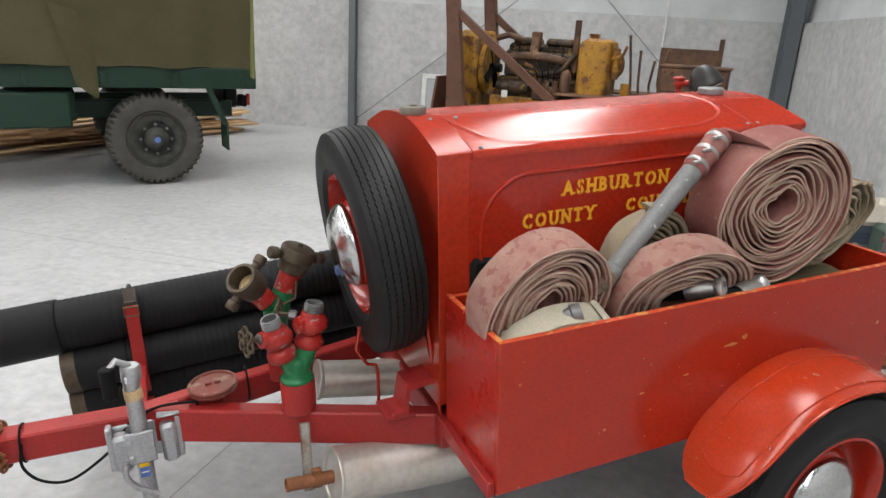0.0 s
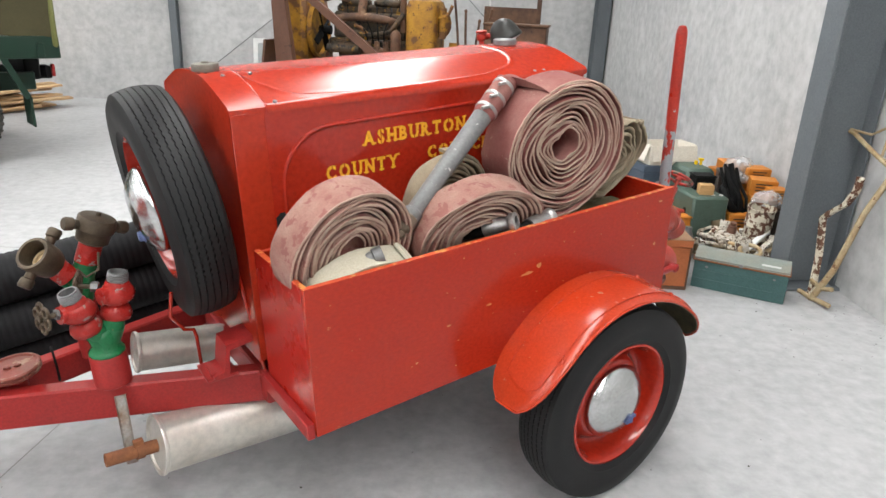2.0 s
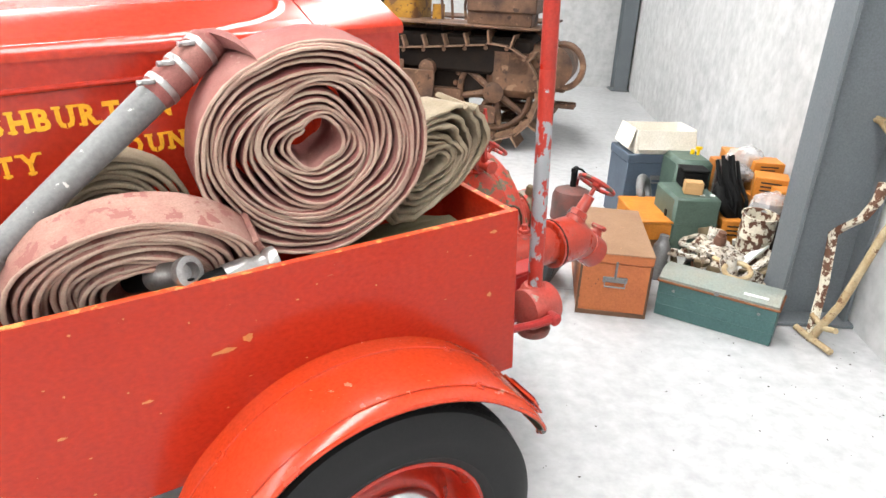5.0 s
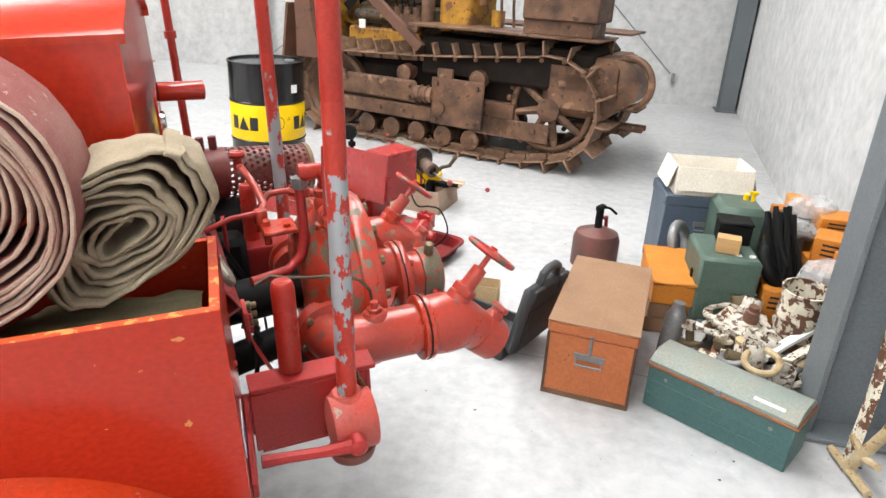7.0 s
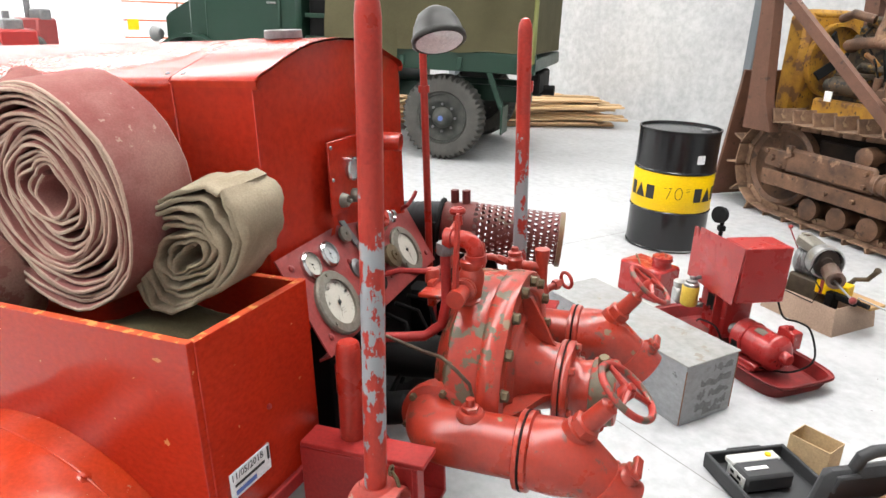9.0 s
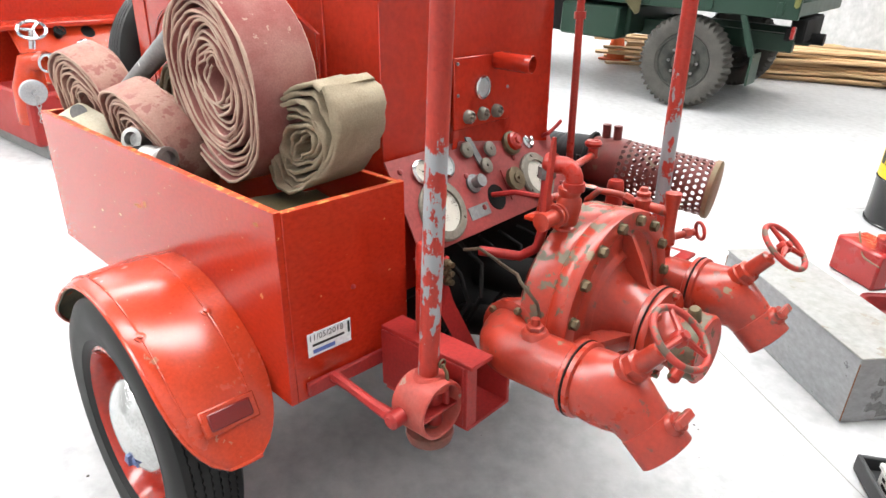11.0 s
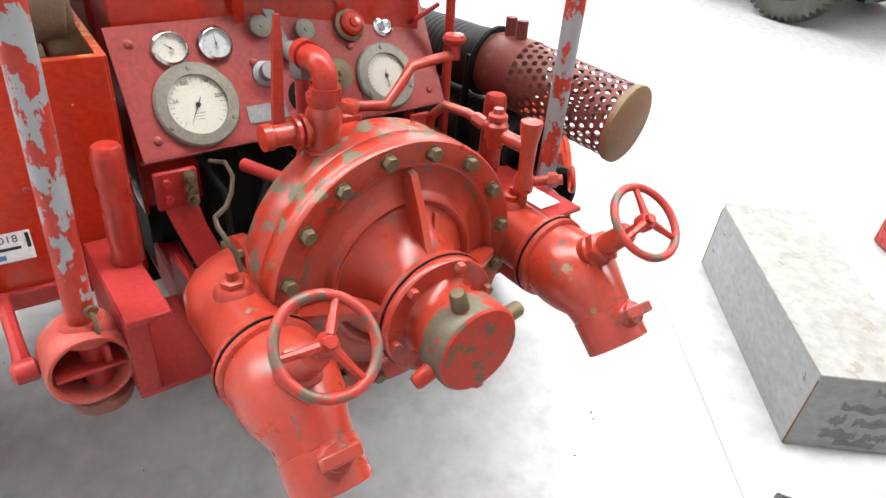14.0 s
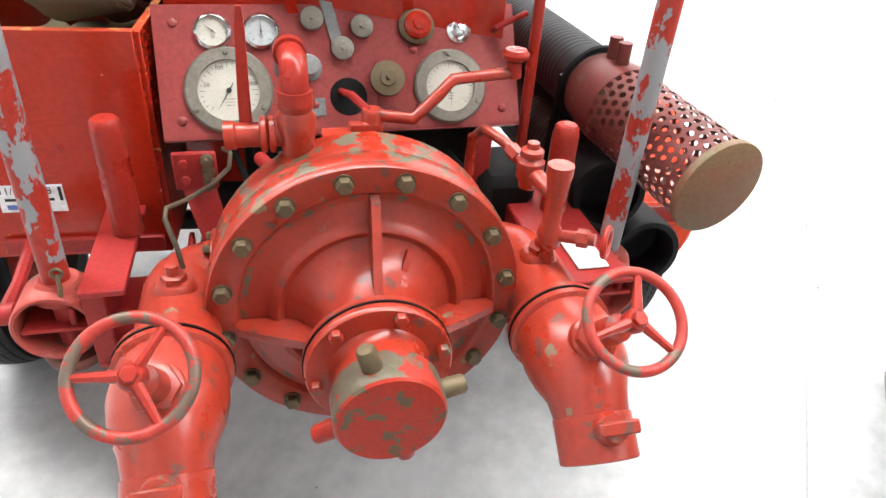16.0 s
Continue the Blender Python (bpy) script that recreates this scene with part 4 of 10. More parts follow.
# red lid on the drawbar
sh = Shape().lathe((-0.664, 0.74, 0.082), (-0.05, 0.0, 1), [(0.07, 0), (0.076, 0.004), (0.078, 0.008), (0.078, 0.014), (0.072, 0.016), (0.079, 0.018), (0.08, 0.024), (0.076, 0.028), (0.07, 0.028), (0.067, 0.022), (0.0, 0.024)], 40)
lid_ = part("round_lid", sh, LID, trailer, "worn round red-brown metal lid")
for s in (-1, 1):
    part("lid_bolt", Shape().hexnut((-0.665 + 0.014 * s, 0.74, 0.105), (0, 0, 1), 0.011, 0.008), LID, lid_)
part("lid_stem", Shape().cyl((-0.664, 0.745, 0.03), (-0.664, 0.742, 0.084), 0.03, seg=16), FRAME_RED, lid_)


def flower(c, d, holder):
    """Valve handle: five petals of metal round a hub, on a stem along d."""
    c, d = np.array(c, float), unit(d)
    a, b, _ = frame_of(d)
    sh = Shape().cyl(c - d * 0.006, c + d * 0.055, 0.0075, seg=12).hexnut(c - d * 0.01, d, 0.009, 0.012)
    handle = part("valve_handle", sh, OLD_BRONZE, holder, "dark bronze flower-shaped valve handle")
    for k in range(6):
        t = 2 * math.pi * k / 6 + 0.3
        part("petal", Shape().ring(c + 0.03 * (a * math.cos(t) + b * math.sin(t)), d, 0.0145, 0.005, 16, 6), OLD_BRONZE, handle)
    part("gland_nut", Shape().hexnut(c + d * 0.036, d, 0.016, 0.022), DARK_STEEL, holder, "bare grey gland nut")


# two-way hydrant branch standing on the near beam
HX, HY = -0.414, 0.6
br = part("hydrant_branch", Shape().lathe((HX, HY, 0.03), (0, 0, 1), [(0.05, 0), (0.055, 0.004), (0.055, 0.1), (0.05, 0.108), (0.0, 0.108)], 32), FRAME_RED, trailer, "red and green two-way hydrant branch")
sh = Shape().lathe((HX, HY, 0.138), (0, 0, 1), [(0.05, 0), (0.053, 0.003), (0.053, 0.01), (0.049, 0.014), (0.045, 0.018), (0.04, 0.035), (0.041, 0.06), (0.036, 0.08), (0.0, 0.095)], 32)
sh.tube([(HX, HY, 0.17), (HX - 0.012, HY, 0.205), (HX - 0.03, HY - 0.004, 0.24)], [0.04, 0.037, 0.034], 18).tube([(HX, HY, 0.17), (HX + 0.028, HY + 0.004, 0.215), (HX + 0.052, HY + 0.008, 0.272)], [0.04, 0.036, 0.033], 18)
part("branch_body", sh, GREEN, br, "green painted branch body", smooth=60)
for vx, vy, vz, d in ((-0.468, 0.592, 0.3, (-0.22, -0.06, 1)), (-0.352, 0.612, 0.318, (0.22, 0.02, 1))):
    d = unit(d)
    c = np.array((vx, vy, vz))
    sh = Shape().ball(c, 0.049, 20, (1.08, 1.0, 0.82)).lathe(c - d * 0.08, d, [(0.036, 0), (0.044, 0.004), (0.047, 0.02), (0.042, 0.036), (0.03, 0.05)], 28)
    sh.lathe(c + d * 0.02, d, [(0.036, 0), (0.037, 0.012), (0.032, 0.02), (0.0, 0.02)], 28).tube([c, c + np.array((-0.05, -0.02, 0.008))], [0.033, 0.026], 16)
    part("valve_body", sh, VALVE_RED, br, "chipped red valve body", smooth=55)
    prof = [(0.027, 0.0)]
    for k in range(6):
        prof += [(0.0305, 0.003 + 0.005 * k), (0.0268, 0.0055 + 0.005 * k)]
    prof += [(0.028, 0.036), (0.023, 0.036), (0.022, 0.01), (0.0, 0.008)]
    part("threaded_outlet", Shape().lathe(c + d * 0.035, d, prof, 28), DARK_STEEL, br, "bare grey threaded outlet")
    part("outlet_collar", Shape().hexnut(c + d * 0.028, d, 0.036, 0.012), VALVE_RED, br)
flower((-0.56, 0.56, 0.318), (0.9, 0.33, -0.12), br)
flower((-0.447, 0.655, 0.352), (0.9, -0.38, -0.15), br)
part("keeper_chain", Shape().tube([(-0.43, 0.78, 0.36), (-0.41, 0.77, 0.33), (-0.37, 0.77, 0.345), (-0.36, 0.78, 0.4)], 0.004, 6), OLD_BRONZE, br)
# second branch with two bronze twist couplings on the far beam
st = part("standpipe_branch", Shape().lathe((-0.43, 0.845, 0.02), (0, 0, 1), [(0.04, 0), (0.042, 0.16), (0.038, 0.2), (0.0, 0.23)], 28), FRAME_RED, trailer, "two-way standpipe with bronze twist couplings")
for tip, capped in (((-0.532, 0.8, 0.428), False), ((-0.335, 0.82, 0.5), True)):
    foot = np.array((-0.432, 0.842, 0.22))
    tip = np.array(tip)
    if not capped:
        mid = np.array((-0.44, 0.84, 0.3))
        d = unit(tip - mid + np.array((0, -0.04, 0)))
    else:
        mid = np.array((-0.405, 0.838, 0.33))
        d = unit(tip - mid)
    part("green_collar", Shape().tube([foot, foot * 0.5 + mid * 0.5 + (0, 0, 0.01), mid, mid + d * 0.03], [0.036, 0.036, 0.035, 0.036], 20), GREEN, st, "green painted pipe", smooth=60)
    part("red_pipe", Shape().cyl(mid + d * 0.03, tip - d * 0.06, 0.0365, seg=24), VALVE_RED, st, "red painted pipe")
    c = tip - d * 0.075
    if capped:
        sh = Shape().lathe(c, d, [(0.038, -0.012), (0.05, -0.004), (0.053, 0.03), (0.059, 0.036), (0.059, 0.072), (0.054, 0.078), (0.02, 0.081), (0.008, 0.083), (0.008, 0.094), (0.0, 0.094)], 32)
    else:
        sh = Shape().lathe(c, d, [(0.038, -0.012), (0.048, 0.0), (0.054, 0.03), (0.055, 0.08), (0.052, 0.086), (0.043, 0.086), (0.041, 0.03), (0.0, 0.028)], 32)
    cp = part("bronze_coupling", sh, OLD_BRONZE, st, "aged bronze coupling with two lugs")
    side = unit(np.cross(d, (0.35, -0.94, 0.2))) if not capped else unit((-0.95, -0.25, 0.2))
    side = unit(side - d * (side @ d))
    for s in (-1, 1):
        part("lug", Shape().lathe(c + d * 0.048 + side * s * 0.05, side * s, [(0.016, 0), (0.016, 0.02), (0.021, 0.025), (0.022, 0.046), (0.018, 0.052), (0, 0.052)], 18), OLD_BRONZE, cp)
    if not capped:
        part("sealing_ring", Shape().lathe(c + d * 0.031, d, [(0.034, 0), (0.034, 0.006), (0.024, 0.007), (0.022, 0.001)], 28), CARD, cp, "pale sealing ring")
# exhaust silencers
def silencer(p0, p1, r, tail=True):
    p0, p1 = np.array(p0, float), np.array(p1, float)
    d = unit(p1 - p0)
    L = np.linalg.norm(p1 - p0)
    sh = Shape().lathe(p0, d, [(0.022, 0.002), (r - 0.008, 0.006), (r - 0.004, 0.0), (r + 0.005, -0.001), (r + 0.006, 0.004), (r + 0.005, 0.01), (r, 0.013), (r, L - 0.016), (r + 0.003, L - 0.012), (r, L), (0.02, L + 0.02)], 36)
    ob = part("silencer", sh, ALLOY, trailer, "dull metal exhaust silencer")
    if tail:
        part("tail_pipe", Shape().lathe(p0 - d * 0.15, d, [(0.016, 0.03), (0.0175, 0.0), (0.021, 0.0), (0.021, 0.16)], 18), RUSTPIPE, ob, "rusty tail pipe stub")
        part("pipe_clamp", Shape().lathe(p0 - d * 0.062, d, [(0.026, 0), (0.026, 0.022)], 16).box(p0 - d * 0.05 + (0, 0, 0.03), (0.03, 0.02, 0.02), 0.002), RUSTPIPE, ob)


silencer((-0.35, 0.47, -0.165), (0.26, 0.52, -0.25), 0.092)
silencer((-0.31, 0.83, -0.012), (0.1, 0.82, -0.085), 0.068, False)
beam((-0.413, 0.54, 0.01), (-0.425, 0.475, -0.2), 0.033, 0.005, RUSTY_GALV, "hanger_strap")
# jockey stand
js = part("jockey_stand", Shape().cyl((-0.897, 0.70, 0.20), (-0.9, 0.70, -0.36), 0.025, seg=24).cyl((-0.9, 0.70, -0.36), (-0.9, 0.70, -0.44), 0.02), GALV, trailer, "galvanised jockey stand clamped to the drawbar")
part("cap", Shape().lathe((-0.895, 0.70, 0.195), (0.06, 0, 1), [(0.03, 0), (0.03, 0.04), (0.024, 0.048), (0, 0.05)], 20).tube([(-0.895, 0.70, 0.24), (-0.93, 0.685, 0.27), (-0.95, 0.675, 0.25), (-0.955, 0.67, 0.22)], 0.011, 10), GALV, js)
part("crank_grip", Shape().cyl((-0.955, 0.668, 0.16), (-0.955, 0.668, 0.26), 0.022, seg=16, bev=0.004), BLACK, js, "black plastic crank grip")
part("tape", Shape().cyl((-0.8965, 0.70, 0.13), (-0.8985, 0.70, 0.165), 0.0275, seg=24), CARD, js, "brown tape band")
clamp = part("clamp_bracket", Shape().box((-0.885, 0.716, -0.03), (0.22, 0.012, 0.13), 0.004), GALV, js, "galvanised clamp bracket")
for c, size in (((-0.955, 0.69, -0.045), (0.05, 0.05, 0.13)), ((-0.815, 0.695, -0.04), (0.05, 0.055, 0.14))):
    part("clamp_block", Shape().box(c, size, 0.012), GALV, clamp)
for c, size in (((-0.985, 0.715, -0.03), (0.018, 0.07, 0.15)), ((-0.785, 0.725, -0.03), (0.018, 0.08, 0.15)), ((-0.9, 0.668, -0.03), (0.085, 0.012, 0.11)), ((-0.81, 0.715, 0.055), (0.07, 0.07, 0.01))):
    part("clamp_plate", Shape().box(c, size, 0.004), GALV, clamp)
for z in (-0.005, -0.06):
    part("clamp_nut", Shape().hexnut((-0.93, 0.662, z), (0, -1, 0), 0.011, 0.01), GALV, clamp)
part("clamp_handle", Shape().tube(soft([(-0.95, 0.66, -0.07), (-0.952, 0.648, -0.11), (-0.93, 0.645, -0.15), (-0.89, 0.648, -0.185), (-0.87, 0.65, -0.2)]), 0.0095, 10), GALV, clamp, "bent steel clamp handle")
part("sticker", Shape().box((-0.9, 0.674, -0.112), (0.03, 0.002, 0.062), 0), BLUE_INK, js, "small blue and yellow sticker")
part("sticker_band", Shape().box((-0.9, 0.6725, -0.098), (0.03, 0.001, 0.014), 0), DRUM_YELLOW, js)
part("sticker_band", Shape().box((-0.9, 0.6725, -0.124), (0.022, 0.001, 0.004), 0), PAPER, js)
part("sticker", Shape().box((-0.9, 0.6735, 0.205), (0.024, 0.002, 0.022), 0), PAPER, js)
sh = Shape().lathe((-0.93, 0.67, -0.43), (0, 1, 0), [(0.055, 0), (0.06, 0.01), (0.06, 0.05), (0.055, 0.06)], 24)
part("jockey_wheel", sh, RUBBER, js, "small black jockey wheel")
part("wiring_cable", Shape().tube(soft([(-1.22, 0.715, 0.04), (-1.225, 0.70, -0.03), (-1.18, 0.69, -0.085), (-1.1, 0.69, -0.1), (-0.98, 0.70, -0.03), (-0.93, 0.715, 0.03), (-0.84, 0.71, 0.075), (-0.72, 0.7, 0.075)]), 0.0048, 8), BLACK, trailer, "black trailer wiring cable")
for x, y in ((-1.22, 0.757), (-0.72, 0.75), (-0.55, 0.85)):
    part("cable_tie", Shape().ring((x, y, 0.02), (1, 0, 0.0), 0.058, 0.004, 20, 5), BLACK, trailer)
# suction hoses with their cradle


def ribbed_hose(p0, p1, ra, rb, plain0=0.16, plain1=0.1):
    p0, p1 = np.array(p0, float), np.array(p1, float)
    d, L = unit(p1 - p0), np.linalg.norm(p1 - p0)
    prof, h = [(ra * 0.8, 0.08), (ra * 0.84, 0), (ra * 1.0, 0), (ra * 1.03, 0.006), (ra * 1.03, plain0)], plain0
    while h < L - plain1:
        r = ra + (rb - ra) * h / L
        prof += [(r * 0.98, h + 0.003), (r, h + 0.009), (r, h + 0.016), (r * 0.98, h + 0.022)]
        h += 0.024
    prof += [(rb * 1.03, L - plain1), (rb * 1.03, L - 0.004), (rb, L), (rb * 0.84, L), (rb * 0.8, L - 0.08)]
    return Shape().lathe(p0, d, prof, 28)


for a, b in (((-1.5, 1.30, 0.135), (1.45, 1.27, 0.32)), ((-1.12, 1.285, -0.015), (1.6, 1.26, 0.15)), ((-1.12, 1.33, -0.175), (1.6, 1.38, -0.005))):
    part("suction_hose", ribbed_hose(a, b, 0.092 if b[2] < 0.2 else 0.1, 0.08, 0.18 if b[2] < 0.2 else 0.35), HOSE_BLACK, trailer, "black ribbed rubber suction hose", smooth=50)
part("hose_coupling", Shape().lathe((-1.13, 1.285, -0.016), (-1, 0, -0.06), [(0.092, -0.04), (0.096, 0.0), (0.096, 0.03), (0.091, 0.034), (0.084, 0.03), (0.08, 0.0), (0.068, -0.004), (0.066, -0.05)], 32, cap=False), OLD_BRONZE, trailer, "dark open bronze hose coupling")
part("hose_coupling", Shape().lathe((-1.13, 1.33, -0.176), (-1, 0, -0.06), [(0.092, -0.04), (0.096, 0.0), (0.096, 0.03), (0.091, 0.034), (0.084, 0.03), (0.08, 0.0), (0.068, -0.004), (0.066, -0.05)], 32, cap=False), OLD_BRONZE, trailer, "dark open bronze hose coupling")
part("hose_cradle", Shape().box((-0.9, 1.19, 0.06), (0.045, 0.012, 0.36), 0.002).box((-0.9, 1.0, -0.02), (0.04, 0.4, 0.03), 0.002).box((-0.9, 1.3, -0.18), (0.045, 0.34, 0.012), 0.002), FRAME_RED, trailer)
part("cradle_strap", Shape().ring((-0.9, 1.30, 0.172), (1, 0, 0.06), 0.101, 0.006, 28, 6).box((-0.9, 1.193, 0.21), (0.045, 0.014, 0.09), 0.003).box((-0.9, 1.225, 0.262), (0.045, 0.06, 0.012), 0.003, Matrix.Rotation(radians(40), 3, "X")), LEATHER, trailer, "dark leather strap with buckle")
part("buckle", Shape().tube([(-0.925, 1.184, 0.2), (-0.875, 1.184, 0.2), (-0.875, 1.184, 0.235), (-0.925, 1.184, 0.235)], 0.004, 6, True), BRASS, trailer, "brass buckle")
# strainer basket: perforated sleeve
ST0, ST1 = np.array((1.505, 1.262, 0.323)), np.array((1.855, 1.327, 0.283))
sd = unit(ST1 - ST0)
sa, sb, _ = frame_of(sd)
sh = Shape()
NU, NV, R = 26, 13, 0.087
L = np.linalg.norm(ST1 - ST0)
for j in range(NV):
    for i in range(NU):
        du, h0, h1 = 2 * math.pi / NU, 0.06 + (L - 0.075) * j / NV, 0.06 + (L - 0.075) * (j + 1) / NV
        off = 0.5 * du * (j % 2)
        q = lambda u, h: ST0 + sd * h + R * (sa * math.cos(u) + sb * math.sin(u))
        u0, u1 = i * du + off, (i + 1) * du + off
        hm, um, k = (h0 + h1) / 2, (u0 + u1) / 2, 0.34
        outer = [q(u0, h0), q(um, h0), q(u1, h0), q(u1, hm), q(u1, h1), q(um, h1), q(u0, h1), q(u0, hm)]
        inner = [q(um + k * du * math.cos(t), hm + k * (h1 - h0) * math.sin(t)) for t in (-2.36, -1.57, -0.79, 0, 0.79, 1.57, 2.36, 3.14)]
        n = len(outer)
        sh.add(outer + inner, [(m_, (m_ + 1) % n, n + (m_ + 1) % n, n + m_) for m_ in range(n)])
stn = part("strainer", sh.mesh("strainer", [STRAINER], 0, True), STRAINER, trailer, "perforated red metal suction strainer", REAR)
part("strainer_cap", Shape().lathe(ST1 - sd * 0.014, sd, [(0.092, 0), (0.092, 0.014), (0.089, 0.016), (0.0, 0.016)], 40), surface("tan_worn_cap", (0.15, 0.115, 0.06), 0.5, tint=(0.2, 0.075, 0.045), broad=9, amount=1.0, bump=0.15), stn, "tan metal end plate")
part("strainer_collar", Shape().lathe(ST0 - sd * 0.06, sd, [(0.066, 0), (0.078, 0.02), (0.089, 0.1), (0.089, 0.125)], 32).cyl(ST0 + (0.0, 0, 0.06), ST0 + (0.0, 0, 0.125), 0.014, seg=10).cyl(ST0 + (0.04, 0, 0.06), ST0 + (0.04, 0.0, 0.125), 0.014, seg=10), STRAINER, stn)
part("strainer_band", Shape().ring(ST0 - sd * 0.05, sd, 0.083, 0.008, 30, 6).tube([ST0 + (-0.05, -0.08, 0.03), ST0 + (-0.06, -0.09, -0.2)], 0.01, 6), BLACK, stn, "black strap round the hose")

# ---- instrument panel ----
PT, PB = np.array((1.372, 0.478)), np.array((1.492, 0.262))          # x, z of the panel's top and bottom edges
pd = unit(PB - PT)                                                     # down the slope
PN = np.array((-pd[1], 0, pd[0]))                                       # outward normal
if PN[0] < 0:
    PN = -PN
PANEL_M = Matrix(((0, pd[0] * -1, PN[0], PT[0]), (1, 0, 0, 0), (0, -pd[1], PN[2], PT[1]), (0, 0, 0, 1)))   # x: across, y: up the slope, z: out
PLEN = float(np.linalg.norm(PB - PT))


def on_panel(y, z, out=0.0):
    """Place on the sloping face at trailer height z."""
    s = (PT[1] - z) / (PT[1] - PB[1])
    p = np.array((PT[0] + (PB[0] - PT[0]) * s, y, z))
    return p + PN * (0.004 + out)


sh = Shape().prism([(0.372, 0), (1.078, 0), (1.078, -PLEN), (0.372, -PLEN)], PANEL_M, 0.004)
pan = part("instrument_panel", sh, PANEL, trailer, "faded red sloping instrument panel with gauges", REAR_PANEL, smooth=0)
part("panel_lip", Shape().prism([(0.372, -PLEN - 0.002), (1.078, -PLEN - 0.002), (1.078, -PLEN + 0.004), (0.372, -PLEN + 0.004)], PANEL_M @ Matrix.Translation((0, 0, -0.03)), 0.034), PANEL, pan, smooth=0)
for y, z in ((0.408, 0.449), (1.042, 0.449), (0.408, 0.292), (1.042, 0.292), (0.632, 0.395), (0.655, 0.31), (0.86, 0.40), (0.865, 0.30)):
    part("panel_screw", Shape().lathe(on_panel(y, z), PN, [(0.0085, 0), (0.0075, 0.004), (0.003, 0.0065), (0, 0.0065)], 10), PANEL, pan)


def gauge(y, z, R, face, ring=NICKEL, wide=0.024, needle=40, ticks=25, name="gauge"):
    c = on_panel(y, z)
    g = part(name, Shape().lathe(c, PN, [(R, 0), (R, 0.008), (R - 0.004, 0.012), (R - wide, 0.013), (R - wide, 0.004)], 44, cap=False), ring, pan, "round dial gauge with needle")
    part("dial", Shape().lathe(c, PN, [(R - wide + 0.002, 0.0), (R - wide + 0.002, 0.006), (0, 0.006)], 36), face, g)
    up = np.array((-pd[0], 0, -pd[1]))
    rt = np.array((0, 1.0, 0))
    sh = Shape()
    r0 = R - wide - 0.004
    for k in range(ticks):
        t = radians(-135 + 270 * k / (ticks - 1))
        w = up * math.cos(t) + rt * math.sin(t)
        l = 0.2 if k % 4 == 0 else 0.1
        q = np.cross(w, PN) * 0.0004
        a, b = c + PN * 0.0068 + w * r0, c + PN * 0.0068 + w * r0 * (1 - l)
        sh.add([a + q, a - q, b - q, b + q], [(0, 1, 2, 3)])
    t = radians(needle)
    w = up * math.cos(t) + rt * math.sin(t)
    q = np.cross(w, PN) * (0.0007 if R > 0.05 else 0.0005)
    a, b, cc = c + PN * 0.0085 + w * r0 * 0.85, c + PN * 0.0085 - w * r0 * 0.3, c + PN * 0.0085
    sh.add([a, cc + q * 2, b + q, b - q, cc - q * 2], [(0, 1, 2, 3, 4)])
    sh.lathe(c + PN * 0.007, PN, [(R * 0.06, 0), (R * 0.06, 0.003), (0, 0.003)], 12)
    for k in range(3):   # unreadable maker's lines
        p = c + PN * 0.0068 - up * r0 * (0.3 + 0.11 * k)
        q1, q2 = rt * r0 * (0.2 - 0.04 * k), up * 0.0004
        sh.add([p - q1 - q2, p + q1 - q2, p + q1 + q2, p - q1 + q2], [(0, 1, 2, 3)])
    part("needle", sh, INK, g, "thin black needle and scale marks", smooth=0)
    if R > 0.05:
        for k in range(3):
            t = radians(90 + 120 * k)
            part("ring_screw", Shape().lathe(c + PN * 0.0125 + (up * math.sin(t) + rt * math.cos(t)) * (R - 0.011), PN, [(0.005, 0), (0.004, 0.003), (0, 0.003)], 8), NICKEL, g)
    return g


gl = gauge(0.497, 0.338, 0.081, DIAL, needle=-148)
gauge(0.93, 0.333, 0.075, DIAL, needle=180)
gauge(0.477, 0.434, 0.034, DIAL, CHROME, 0.006, -50, 9)
gauge(0.565, 0.433, 0.034, DIAL_GREY, CHROME, 0.006, 0, 9)
for y, z, txt in ((0.452, 0.345, "50"), (0.474, 0.372, "100"), (0.513, 0.372, "150"), (0.532, 0.345, "200")):
    p = on_panel(y, z, 0.0075)
    words("dial_number", txt, 0.011, INK, gl, Matrix.Translation(p) @ Matrix(((0, -pd[0], PN[0], 0), (1, 0, 0, 0), (0, -pd[1], PN[2], 0), (0, 0, 0, 1))), depth=0.0001)


def knob(y, z, r, h, mat, name="knob", label="", prof=None):
    return part(name, Shape().lathe(on_panel(y, z), PN, prof or [(r * 0.5, 0), (r * 0.5, h * 0.4), (r, h * 0.45), (r, h * 0.9), (r * 0.9, h), (r * 0.2, h), (r * 0.18, h + 0.004), (0, h + 0.004)], 28), mat, pan, label)


for y, z in ((0.662, 0.452), (0.757, 0.438), (0.716, 0.402)):
    knob(y, z, 0.022, 0.018, NICKEL, label="round grey knob")
part("latch_strap", Shape().prism([(-0.011, 0), (0.011, 0), (0.011, 0.085), (-0.011, 0.095)], Matrix.Translation(on_panel(0.71, 0.405, 0.002)) @ PANEL_M.to_3x3().to_4x4() @ Matrix.Rotation(radians(12), 4, "Z"), 0.004), DARK_STEEL, pan)
w_ = knob(0.868, 0.438, 0.034, 0.012, BRASS, "warning_lamp", "red warning lamp in a worn ring", [(0.036, 0), (0.036, 0.012), (0.03, 0.016), (0, 0.016)])
part("lens", Shape().lathe(on_panel(0.868, 0.438, 0.012), PN, [(0.028, 0), (0.027, 0.014), (0.02, 0.02), (0.012, 0.02), (0.011, 0.026), (0, 0.027)], 28), RED, w_, "red lens")
